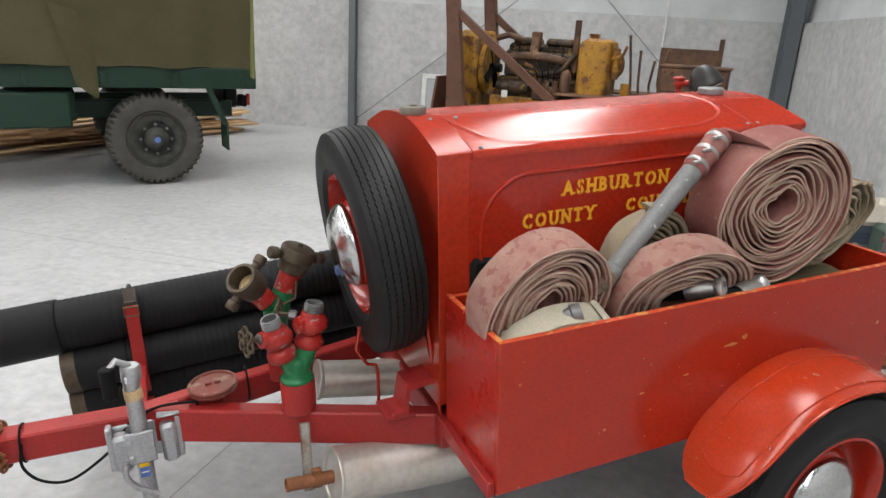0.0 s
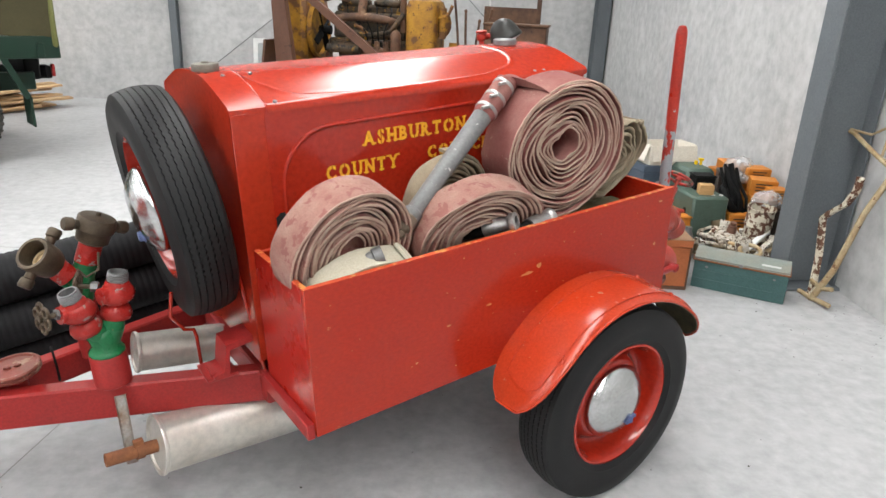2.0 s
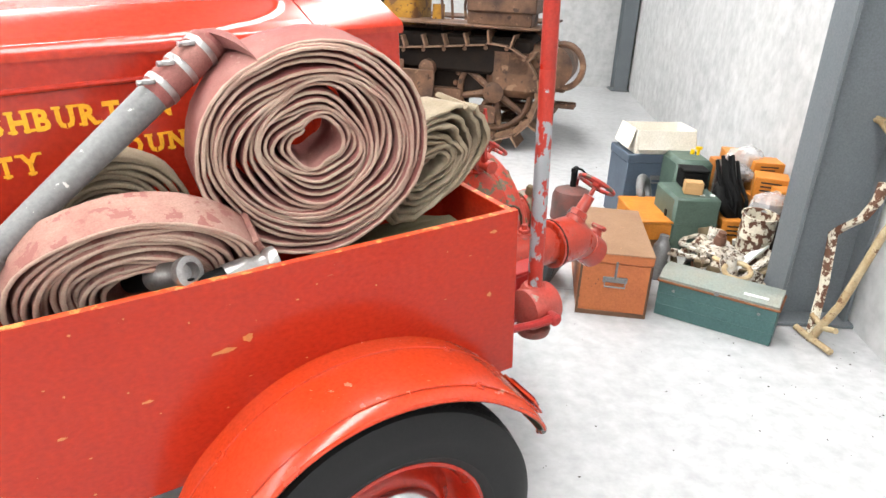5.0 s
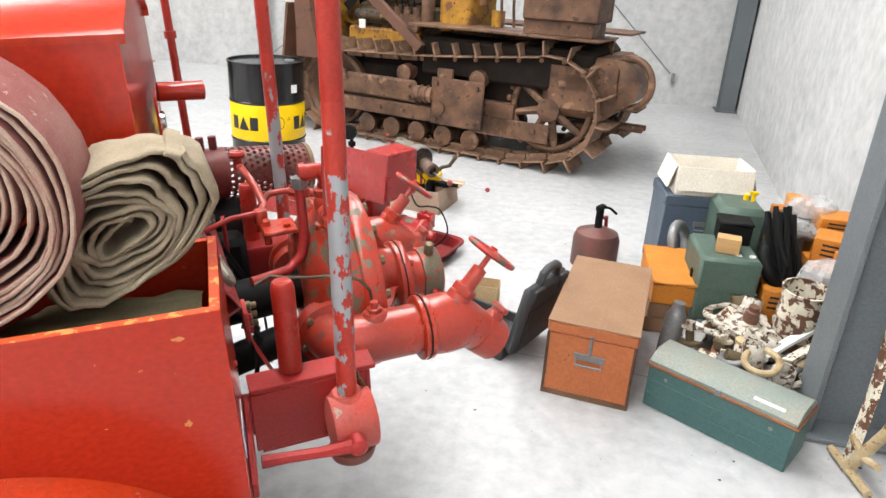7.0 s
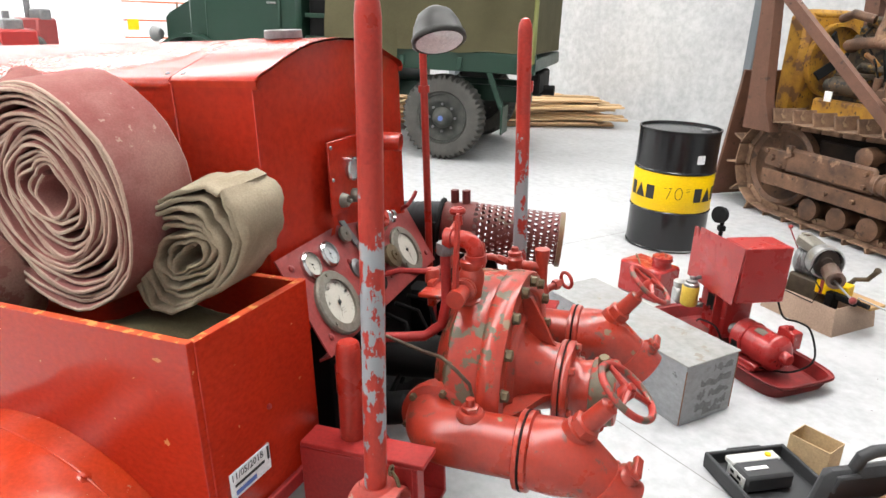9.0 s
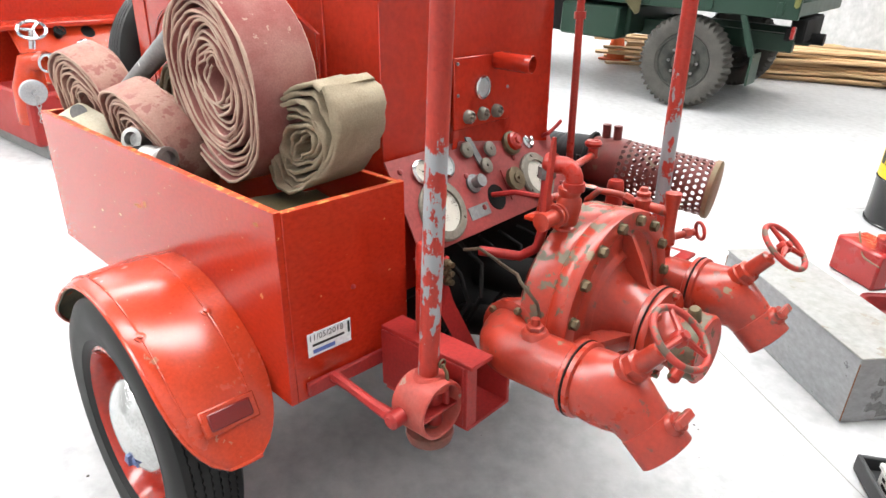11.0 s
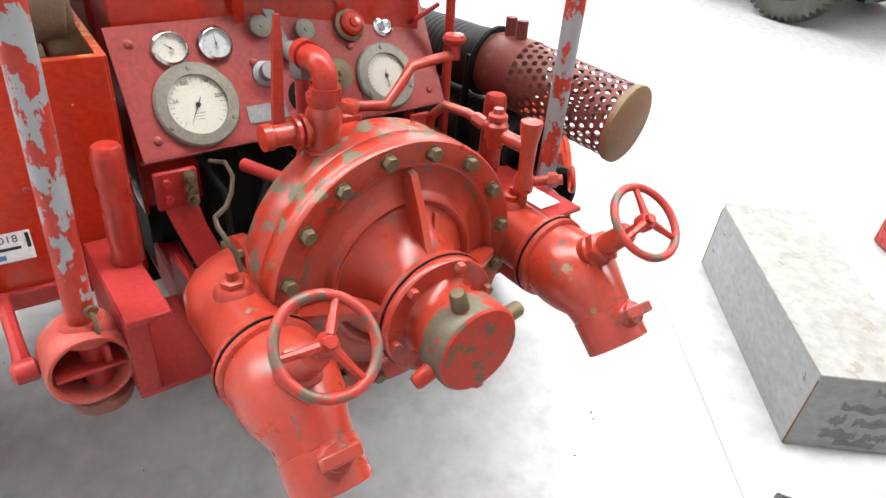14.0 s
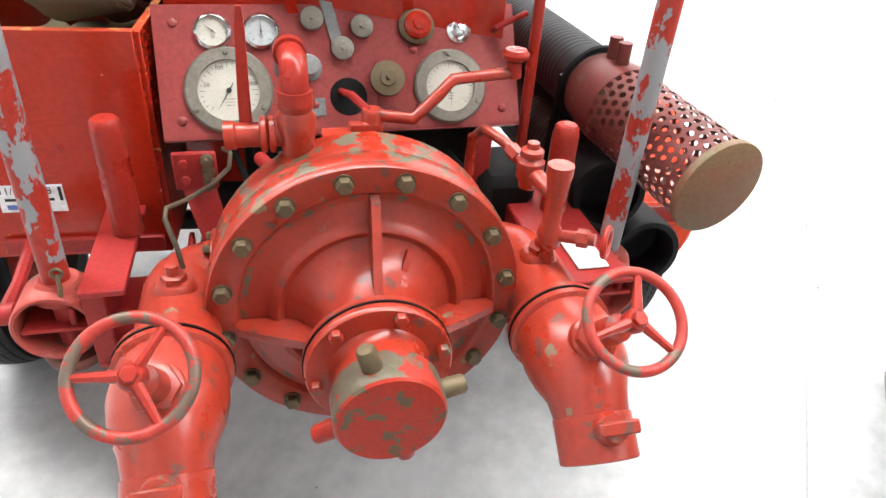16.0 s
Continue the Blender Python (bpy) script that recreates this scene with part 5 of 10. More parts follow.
k_ = knob(0.957, 0.431, 0.024, 0.006, CHROME, "push_button", "small button in a chrome ring", [(0.025, 0), (0.025, 0.004), (0.018, 0.008), (0.01, 0.006), (0.009, 0.018), (0, 0.02)])
knob(0.648, 0.372, 0.018, 0.03, DARK_STEEL, "push_switch", "dark push switch", [(0.026, 0), (0.026, 0.006), (0.016, 0.01), (0.014, 0.022), (0.018, 0.024), (0.018, 0.036), (0, 0.037)])
part("data_plate", Shape().prism([(0.59, 0.03), (0.675, 0.03), (0.675, -0.005), (0.59, -0.005)], Matrix.Translation(on_panel(0, 0.295) - np.array(PANEL_M.translation) * 0) @ PANEL_M.to_3x3().to_4x4(), 0.002), DARK_STEEL, pan, "grey data plate with worn lettering")
# the hole is a black disc on the panel, dark in place of depth
part("cut_out", Shape().lathe(on_panel(0.722, 0.322, 0.0005), PN, [(0.037, 0), (0.036, 0.001), (0, 0.001)], 28), BLACK, pan, "black disc standing for a hole through the panel")
part("bracket_plate", Shape().prism([(-0.02, -0.05), (0.02, -0.05), (0.022, 0.04), (-0.022, 0.04)], Matrix.Translation(on_panel(0.8, 0.345)) @ PANEL_M.to_3x3().to_4x4(), 0.004), PANEL, pan)
knob(0.797, 0.347, 0.034, 0.03, BRASS, "brass_knob", "tarnished brass knob", [(0.014, 0), (0.014, 0.02), (0.034, 0.022), (0.034, 0.034), (0.016, 0.036), (0.015, 0.04), (0.005, 0.04), (0.004, 0.046), (0, 0.046)])
part("pull_hook", Shape().tube([on_panel(1.03, 0.43, 0.0), on_panel(1.03, 0.43, 0.03), on_panel(1.06, 0.44, 0.045), on_panel(1.09, 0.45, 0.05)], 0.006, 8), FRAME_RED, pan)
# upright switch plate above
sp = part("switch_plate", Shape().box((1.412, 0.726, 0.612), (0.006, 0.24, 0.185), 0.0015), RED, trailer, "red plate with switches and a small dial", REAR)
for y in (0.618, 0.845):
    part("plate_strap", Shape().loft([[(1.416, y - 0.011, 0.56), (1.416, y + 0.011, 0.56)], [(1.412, y - 0.011, 0.5), (1.412, y + 0.011, 0.5)], [*map(tuple, (on_panel(y - 0.011 + 0.01, 0.45, 0.004), on_panel(y + 0.011 + 0.01, 0.45, 0.004)))], [*map(tuple, (on_panel(y + 0.01, 0.31, 0.004), on_panel(y + 0.032, 0.31, 0.004)))]]), RED, sp)
for y in (0.66, 0.72, 0.78):
    part("switch", Shape().lathe((1.415, y, 0.55), (1, 0, 0), [(0.019, 0), (0.017, 0.014), (0.013, 0.018), (0.011, 0.014), (0.005, 0.014), (0.005, 0.026), (0.0, 0.028)], 20), NICKEL, sp, "round metal switch")
g_ = part("small_dial", Shape().lathe((1.415, 0.717, 0.621), (1, 0, 0), [(0.031, 0), (0.031, 0.008), (0.026, 0.01), (0.025, 0.004), (0, 0.004)], 28), CHROME, sp, "small dial in a chrome ring")
part("dial", Shape().lathe((1.4195, 0.717, 0.621), (1, 0, 0), [(0.025, 0), (0, 0.0002)], 24), DIAL_GREY, g_)
part("lamp_hood", Shape().lathe((1.415, 0.775, 0.688), (1, 0.15, -0.06), [(0.021, 0), (0.024, 0.004), (0.024, 0.11), (0.022, 0.112), (0.02, 0.1), (0.02, 0.02)], 24), RED, sp, "red tubular lamp hood")
for y, z in ((0.618, 0.69), (0.835, 0.69), (0.62, 0.61), (0.832, 0.61)):
    part("plate_screw", Shape().lathe((1.415, y, z), (1, 0, 0), [(0.005, 0), (0.004, 0.003), (0, 0.003)], 8), DARK_STEEL, sp)

# ---- pump ----
XF = 1.885     # plane of the cover under the bolt heads
pump = part("pump_casing", Shape().lathe((0, CY, CZ), (1, 0, 0), [(0.0, 1.70), (0.17, 1.70), (0.21, 1.73), (0.246, 1.75), (0.254, 1.756), (0.254, 1.822), (0.251, 1.828), (0.256, 1.832), (0.259, 1.836), (0.259, 1.868), (0.255, 1.874)], 72), CAST, trailer, "large round pump casing, red paint chipped to bronze", REAR_PUMP)
sh = Shape().lathe((0, CY, CZ), (1, 0, 0), [(0.258, 1.862), (0.258, XF - 0.004), (0.255, XF), (0.215, XF), (0.211, XF - 0.002), (0.205, XF - 0.012), (0.165, XF - 0.008), (0.158, XF - 0.004), (0.153, XF + 0.004), (0.147, XF + 0.006), (0.141, XF + 0.003), (0.136, XF - 0.001), (0.112, XF + 0.012), (0.092, XF + 0.04), (0.083, XF + 0.075), (0.08, XF + 0.11)], 72)
cov = part("pump_cover", sh, PUMP, pump, "red ribbed pump cover")
for k in range(16):
    t = radians(-9.3 + 22.5 * k)
    p = (XF, CY + 0.2335 * math.sin(t), CZ + 0.2335 * math.cos(t))
    part("cover_bolt", Shape().lathe(p, (1, 0, 0), [(0.0155, 0), (0.0155, 0.003)], 16).hexnut((XF + 0.003, p[1], p[2]), (1, 0, 0), 0.0135, 0.013), BRASS, pump)
for t, r1, x1, thick in ((2, 0.213, 0.1, 0.007), (93, 0.213, 0.1, 0.008), (-92, 0.213, 0.1, 0.008), (28, 0.135, 0.08, 0.006)):
    t = radians(t)
    a = np.array((0, math.sin(t), math.cos(t)))
    b = np.array((0, math.cos(t), -math.sin(t))) * thick
    o = np.array((XF, CY, CZ - 0.01))
    pts = [o + a * 0.075 + np.array((x1, 0, 0)), o + a * 0.1 + np.array((x1 - 0.03, 0, 0)), o + a * r1 * 0.75 + np.array((x1 * 0.42, 0, 0)), o + a * r1 + np.array((0.012, 0, 0)), o + a * (r1 + 0.004) + np.array((-0.01, 0, 0)), o + a * 0.07 + np.array((-0.0, 0, 0))]
    part("cover_rib", Shape().loft([[q + b for q in pts], [q - b for q in pts]], True, True), PUMP, pump)
sh = Shape().lathe((0, IY, IZ), (1, 0, 0), [(0.072, 1.968), (0.112, 1.974), (0.115, 1.977), (0.115, 1.987), (0.112, 1.99), (0.114, 1.993), (0.114, 2.005), (0.111, 2.009), (0.078, 2.009), (0.073, 2.015), (0.07, 2.035), (0.073, 2.045), (0.073, 2.06)], 56)
inl = part("suction_inlet", sh, PUMP, trailer, "flanged suction inlet with a lugged cap", REAR_PUMP)
part("gasket", Shape().lathe((1.9885, IY, IZ), (1, 0, 0), [(0.116, 0), (0.116, 0.003)], 56), BLACK, inl)
for k in range(6):
    t = radians(17 + 58 * k if k < 3 else -41 - 61 * (5 - k))
    part("flange_bolt", Shape().hexnut((2.009, IY + 0.1 * math.sin(t), IZ + 0.1 * math.cos(t)), (1, 0, 0), 0.0105, 0.012), CAST, inl)
cap = part("inlet_cap", Shape().lathe((2.055, IY, IZ), (1, 0, 0), [(0.074, 0), (0.08, 0.002), (0.082, 0.006), (0.082, 0.054), (0.0805, 0.058)], 48), CAP_SIDE, inl, "round bronze inlet cap with chipped red paint")
part("cap_face", Shape().lathe((2.111, IY, IZ), (1, 0, 0), [(0.0805, 0.002), (0.077, 0.006), (0.0, 0.005)], 48), CAP_RED, cap, "red cap face worn to bronze at the rim")
for t in (-17, 77, 165, 248):
    t = radians(t)
    w = np.array((0, math.sin(t), math.cos(t)))
    p = np.array((2.085, IY, IZ)) + w * 0.077
    part("cap_lug", Shape().lathe(p, w, [(0.0155, 0), (0.0145, 0.034), (0.011, 0.039), (0, 0.04)], 16), BRASS if abs(t) < 2 else CAP_RED, cap)


def delivery(side):
    """Delivery pipe, flanged angle valve with handwheel, and open outlet with its cap screw."""
    yc = DY + side * 0.3045
    zc = DZ
    elbow_pts = [(1.72, DY + side * 0.18, zc)] + [(1.78 - 0.10 * math.cos(t) * 0.6 + 0.0, yc - side * 0.11 + side * 0.11 * math.sin(t), zc) for t in np.linspace(0.1, math.pi / 2, 7)] + [(1.84, yc, zc), (1.955, yc, zc)]
    dv = part("delivery_pipe", Shape().tube(elbow_pts, 0.066, 28), PUMP, trailer, "red delivery pipe curving from the casing", REAR_PUMP, 60)
    part("elbow_flange", Shape().lathe((1.735, DY + side * 0.24, zc), (0, side, 0.0), [(0.085, -0.012), (0.088, -0.01), (0.088, 0.012), (0.085, 0.014)], 32), PUMP, dv)
    for k in range(6):
        t = radians(60 * k + 15)
        part("elbow_bolt", Shape().hexnut((1.735 + 0.076 * math.cos(t), DY + side * 0.254, zc + 0.076 * math.sin(t)), (0, side, 0), 0.009, 0.012), BRASS, dv)
    boss = np.array((1.836, yc, zc + 0.058))
    b_ = Shape().lathe(boss, (0, 0, 1), [(0.034, 0), (0.03, 0.012), (0.026, 0.016)], 24).hexnut(boss + (0, 0, 0.016), (0, 0, 1), 0.02, 0.012).lathe(boss + (0, 0, 0.028), (0, 0, 1), [(0.01, 0), (0.01, 0.016), (0, 0.016)], 10)
    part("pipe_boss", b_, PUMP, dv)
    part("pipe_flange", Shape().lathe((1.944, yc, zc), (1, 0, 0), [(0.066, 0), (0.084, 0.002), (0.086, 0.004), (0.086, 0.013), (0.084, 0.015), (0.084, 0.018), (0.086, 0.02), (0.086, 0.03), (0.08, 0.034)], 40), PUMP, dv)
    part("gasket", Shape().lathe((1.9585, yc, zc), (1, 0, 0), [(0.0875, 0), (0.0875, 0.0035)], 40), BLACK, dv)
    path = [(1.97, yc, zc), (1.995, yc, zc), (2.03, yc, zc - 0.001), (2.065, yc, zc - 0.01), (2.095, yc, zc - 0.026), (2.125, yc, zc - 0.05)]
    vb = part("valve_body", Shape().tube(path, [0.078, 0.08, 0.082, 0.076, 0.062, 0.056], 32), PUMP, dv, "swelling red angle valve body", smooth=60)
    d = unit((0.04, 0, -0.034))
    e = np.array((2.118, yc, zc - 0.044))
    part("outlet", Shape().lathe(e, d, [(0.057, -0.002), (0.06, 0.0), (0.06, 0.066), (0.057, 0.068), (0.052, 0.068), (0.05, 0.02), (0, 0.018)], 36), PUMP, vb, "open hose outlet")
    up = np.array((d[2] * -1, 0, d[0]))
    nb = e + d * 0.022 + up * 0.054
    nut = Shape().lathe(nb, up, [(0.026, 0), (0.024, 0.012), (0.02, 0.016), (0.02, 0.024)], 20)
    nut.box(nb + up * 0.032, (0.02, 0.062, 0.016), 0.003, Matrix.Rotation(radians(45), 3, "Y"))
    part("cap_screw", nut, PUMP, vb, "winged cap screw")
    sv = unit((0.64, 0, 0.77))
    s0 = np.array((2.055, yc, zc + 0.05))
    hub = s0 + sv * 0.165
    part("bonnet_nut", Shape().lathe(s0, sv, [(0.036, -0.01), (0.034, 0.03), (0.028, 0.034)], 24).hexnut(s0 + sv * 0.034, sv, 0.033, 0.022).lathe(s0 + sv * 0.056, sv, [(0.022, 0), (0.02, 0.06), (0.008, 0.064), (0.008, 0.1)], 20), PUMP, vb)
    hw = part("handwheel", Shape().ring(hub, sv, 0.066, 0.0075, 48, 12), WORN_RIM, dv, "red spoked handwheel, rim worn to bronze", smooth=60)
    a, b, _ = frame_of(sv)
    for k in range(3):
        t = radians((14 if side > 0 else -4) + 120 * k)
        w = a * math.cos(t) + b * math.sin(t)
        part("spoke", Shape().tube([hub + w * 0.012 + sv * 0.004, hub + w * 0.04 + sv * 0.002, hub + w * 0.062], [0.008, 0.006, 0.0055], 8), POST_TOP, hw)
    part("hub", Shape().lathe(hub, sv, [(0.016, -0.012), (0.017, 0.004), (0.013, 0.01), (0.011, 0.01)], 20).hexnut(hub + sv * 0.01, sv, 0.01, 0.008), POST_TOP, hw)
    return dv


delivery(-1)
delivery(1)
# priming valve and its pipework on the casing
pr = part("priming_valve", Shape().lathe((1.775, 0.625, 0.3), (0, 0, 1), [(0.024, 0), (0.024, 0.02), (0.032, 0.024), (0.032, 0.045), (0.024, 0.05), (0.026, 0.07), (0.03, 0.09), (0.03, 0.11), (0.024, 0.12), (0.028, 0.13), (0.028, 0.14), (0.022, 0.145)], 24), PUMP, trailer, "red priming valve with lever and elbow", REAR_MID)
el = arcpts((1.755, 0.625, 0.46), 0.03, 0, 90, 6, (1, 0, 0), (0, 0, 1))
part("elbow", Shape().tube([(1.785, 0.625, 0.44)] + el + [(1.72, 0.622, 0.488)], 0.021, 16).lathe((1.785, 0.625, 0.435), (0, 0, 1), [(0.026, 0), (0.026, 0.02)], 20).lathe((1.73, 0.622, 0.49), (-1, 0, 0), [(0.025, 0), (0.025, 0.018)], 20), POST_TOP, pr)
part("union_nut", Shape().hexnut((1.712, 0.62, 0.48), (0, 0, -1), 0.022, 0.03), DARK_STEEL, pr)
part("down_pipe", Shape().tube([(1.712, 0.62, 0.475), (1.712, 0.62, 0.33), (1.7, 0.615, 0.27), (1.66, 0.6, 0.24), (1.56, 0.56, 0.24)], 0.013, 12), FRAME_RED, pr)
part("side_branch", Shape().lathe((1.77, 0.605, 0.38), (0, -1, 0), [(0.02, 0), (0.02, 0.012), (0.028, 0.014), (0.028, 0.021), (0.02, 0.023), (0.028, 0.027), (0.028, 0.034), (0.019, 0.036), (0.019, 0.07), (0.022, 0.073), (0.022, 0.088), (0, 0.09)], 20), PUMP, pr)
part("valve_lever", Shape().loft([[(1.755, 0.54, 0.37), (1.755, 0.56, 0.37), (1.766, 0.56, 0.37), (1.766, 0.54, 0.37)], [(1.757, 0.542, 0.44), (1.757, 0.56, 0.44), (1.766, 0.56, 0.44), (1.766, 0.542, 0.44)], [(1.762, 0.548, 0.54), (1.762, 0.562, 0.54), (1.771, 0.562, 0.54), (1.771, 0.548, 0.54)], [(1.764, 0.552, 0.57), (1.764, 0.56, 0.57), (1.77, 0.56, 0.57), (1.77, 0.552, 0.57)]], True, True), POST_TOP, pr, "upright red lever")
# throttle crank
ck = part("throttle_crank", Shape().lathe((1.62, 0.763, 0.35), (0, 0, 1), [(0.02, -0.03), (0.02, 0.0), (0.016, 0.006), (0, 0.006)], 20).tube([(1.62, 0.763, 0.345), (1.64, 0.835, 0.342), (1.63, 0.88, 0.38), (1.615, 0.91, 0.405), (1.605, 1.0, 0.41), (1.6, 1.03, 0.41)], 0.011, 10), PUMP, trailer, "cranked red throttle handle", REAR_MID)
part("grip_knob", Shape().lathe((1.6, 1.03, 0.402), (0, 0, 1), [(0.015, 0), (0.014, 0.03), (0.024, 0.036), (0.026, 0.044), (0.02, 0.052), (0, 0.053)], 24), POST_TOP, ck)
part("link_rod", Shape().tube([(1.62, 0.758, 0.35), (1.54, 0.735, 0.352), (1.46, 0.722, 0.33)], 0.008, 8), FRAME_RED, ck)
part("pivot_bracket", Shape().box((1.66, 0.72, 0.315), (0.09, 0.1, 0.012), 0.003).box((1.63, 0.75, 0.30), (0.02, 0.06, 0.07), 0.003).hexnut((1.68, 0.70, 0.321), (0, 0, 1), 0.01, 0.01), PUMP, ck)
# bleed valve by the far post
bv = part("bleed_valve", Shape().lathe((1.78, 1.014, 0.268), (0, 0, 1), [(0.016, 0), (0.018, 0.01), (0.024, 0.02), (0.024, 0.05), (0.016, 0.058), (0.02, 0.06), (0.02, 0.07), (0.012, 0.074), (0.01, 0.084), (0, 0.084)], 20), PUMP, trailer, "red bleed valve cluster with a small handwheel", REAR_MID)
part("bleed_pipe", Shape().tube([(1.77, 1.008, 0.305), (1.72, 0.985, 0.326), (1.67, 0.96, 0.332), (1.64, 0.95, 0.3), (1.63, 0.95, 0.22)], 0.01, 10).hexnut((1.752, 1.0, 0.312), (-0.6, -0.3, 0.3), 0.014, 0.025), PUMP, bv)
part("bleed_tee", Shape().tube([(1.78, 1.014, 0.3), (1.856, 1.034, 0.29)], 0.015, 12).lathe((1.857, 1.034, 0.102), (0, 0, 1), [(0.03, 0.04), (0.012, 0.05), (0.012, 0.09), (0.02, 0.095), (0.022, 0.12), (0.015, 0.135), (0.017, 0.2), (0.022, 0.23), (0.022, 0.245), (0.0, 0.247)], 20), PUMP, bv)
part("outlet_arm", Shape().tube([(1.857, 1.034, 0.215), (1.905, 1.095, 0.228)], 0.011, 10).hexnut((1.886, 1.072, 0.224), (0.62, 0.78, 0.1), 0.016, 0.02), PUMP, bv)
sw = part("small_handwheel", Shape().ring((1.916, 1.11, 0.23), (0.62, 0.78, 0.1), 0.024, 0.0055, 24, 8), POST_TOP, bv)
# copper gauge line and junction block
part("gauge_line", Shape().tube([(1.836, 0.437, 0.19), (1.83, 0.432, 0.225), (1.805, 0.418, 0.262), (1.79, 0.42, 0.272), (1.76, 0.45, 0.27), (1.7, 0.482, 0.262), (1.64, 0.508, 0.262), (1.6, 0.51, 0.272), (1.56, 0.495, 0.262)], 0.0042, 8), OLD_BRONZE, trailer, "thin bent metal gauge line", REAR_MID)
jb = part("junction_plate", Shape().box((1.525, 0.437, 0.203), (0.012, 0.08, 0.078), 0.003), FRAME_RED, trailer, "small plate with terminals", REAR_MID)
for k in range(3):
    part("terminal", Shape().lathe((1.531, 0.461, 0.228 - 0.024 * k), (1, 0, 0), [(0.012, 0), (0.012, 0.01), (0.008, 0.012), (0.008, 0.024), (0, 0.025)], 14), BRASS, jb)
for z in (0.221, 0.187):
    part("plate_bolt", Shape().hexnut((1.531, 0.418, z), (1, 0, 0), 0.009, 0.008), FRAME_RED, jb)
part("brace_strap", Shape().loft([[(1.522, 0.4, 0.2), (1.522, 0.465, 0.2)], [(1.54, 0.42, 0.12), (1.54, 0.48, 0.12)], [(1.6, 0.47, -0.05), (1.6, 0.53, -0.05)], [(1.66, 0.48, -0.06), (1.66, 0.54, -0.06)]]), FRAME_RED, trailer, "", REAR_MID)
part("brace_strap", Shape().box((1.53, 1.0, 0.1), (0.012, 0.05, 0.32), 0.002), FRAME_RED, trailer, "", REAR_MID)
# engine behind the panel; black fill parts stand for the shade under the hood
eb = part("engine_block", Shape().box((0.72, CM, 0.3), (1.3, 0.5, 0.5), 0.02), BLACK, trailer, "engine block, black for the shade under the hood", REAR_MID)
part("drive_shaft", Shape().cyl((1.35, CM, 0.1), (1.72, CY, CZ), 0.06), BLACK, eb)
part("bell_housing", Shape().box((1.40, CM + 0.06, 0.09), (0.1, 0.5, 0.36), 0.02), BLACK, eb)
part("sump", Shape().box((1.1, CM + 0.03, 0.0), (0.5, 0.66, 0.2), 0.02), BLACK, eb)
# unseen plate added to keep light off the floor under the trailer
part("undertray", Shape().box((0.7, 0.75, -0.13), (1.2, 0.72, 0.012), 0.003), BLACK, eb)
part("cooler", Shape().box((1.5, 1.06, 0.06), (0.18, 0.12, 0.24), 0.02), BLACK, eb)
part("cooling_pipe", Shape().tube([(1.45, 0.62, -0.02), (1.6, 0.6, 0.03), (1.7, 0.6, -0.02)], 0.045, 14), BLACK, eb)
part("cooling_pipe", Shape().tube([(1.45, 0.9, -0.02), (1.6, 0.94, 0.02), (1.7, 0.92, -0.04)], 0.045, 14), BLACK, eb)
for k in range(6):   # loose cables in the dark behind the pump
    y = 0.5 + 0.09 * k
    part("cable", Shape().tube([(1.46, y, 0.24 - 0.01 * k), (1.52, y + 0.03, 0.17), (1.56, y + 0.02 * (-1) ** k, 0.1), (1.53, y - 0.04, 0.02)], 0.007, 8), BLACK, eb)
# guard posts, stub posts and their brackets
def guard_post(p0, p1, r=0.0265):
    p0, p1 = np.array(p0, float), np.array(p1, float)
    d, L = unit(p1 - p0), np.linalg.norm(p1 - p0)
    ob = part("guard_post", Shape().lathe(p0 + d * L * 0.09, d, [(r, 0), (r, L * 0.43)], 28, cap=False), POST, trailer, "upright round post, red paint peeling off grey steel", REAR_MID)
    for a, b, m in [(0.0, 0.05, POST_STEPS[3]), (0.05, 0.09, POST_STEPS[1])] + [(0.52 + 0.03 * k, 0.55 + 0.03 * k, POST_STEPS[k]) for k in range(6)]:
        part("post_length", Shape().lathe(p0 + d * L * a, d, [(r, 0), (r, L * (b - a))], 28, cap=False), m, ob)
    part("post_top", Shape().lathe(p0 + d * L * 0.7, d, [(r, 0), (r, L * 0.3 - 0.04), (r * 0.9, L * 0.3 - 0.02), (r * 0.6, L * 0.3 - 0.004), (0, L * 0.3)], 28, cap=False), POST_TOP, ob)


guard_post((1.706, 0.209, 0.1), (1.737, 0.23, 1.02), 0.0225)
guard_post((1.74, 1.222, 0.06), (1.75, 1.234, 0.985), 0.0215)
for c in ((1.603, 0.315, 0.185), (1.622, 1.145, 0.15)):
    part("stub_post", Shape().lathe(c, (0.015, 0, 1), [(0.027, -0.06), (0.0265, 0.14), (0.024, 0.158), (0.02, 0.163), (0.0, 0.16)], 28), POST_TOP, trailer, "short capped red post", REAR_MID)
pbk = part("post_bracket", Shape().box((1.645, 0.296, 0.117), (0.286, 0.072, 0.012), 0.002), FRAME_RED, trailer, "welded red steel box bracket", REAR_MID)
part("bracket_wall", Shape().box((1.632, 0.264, 0.035), (0.262, 0.01, 0.152), 0.002), FRAME_RED, pbk)
part("bracket_end", Shape().box((1.768, 0.277, 0.033), (0.012, 0.036, 0.158), 0.002), FRAME_RED, pbk)
part("bracket_flange", Shape().box((1.645, 0.335, -0.045), (0.264, 0.15, 0.01), 0.002), FRAME_RED, pbk)
part("bracket_wall", Shape().box((1.645, 0.41, 0.005), (0.264, 0.01, 0.11), 0.002), FRAME_RED, pbk)
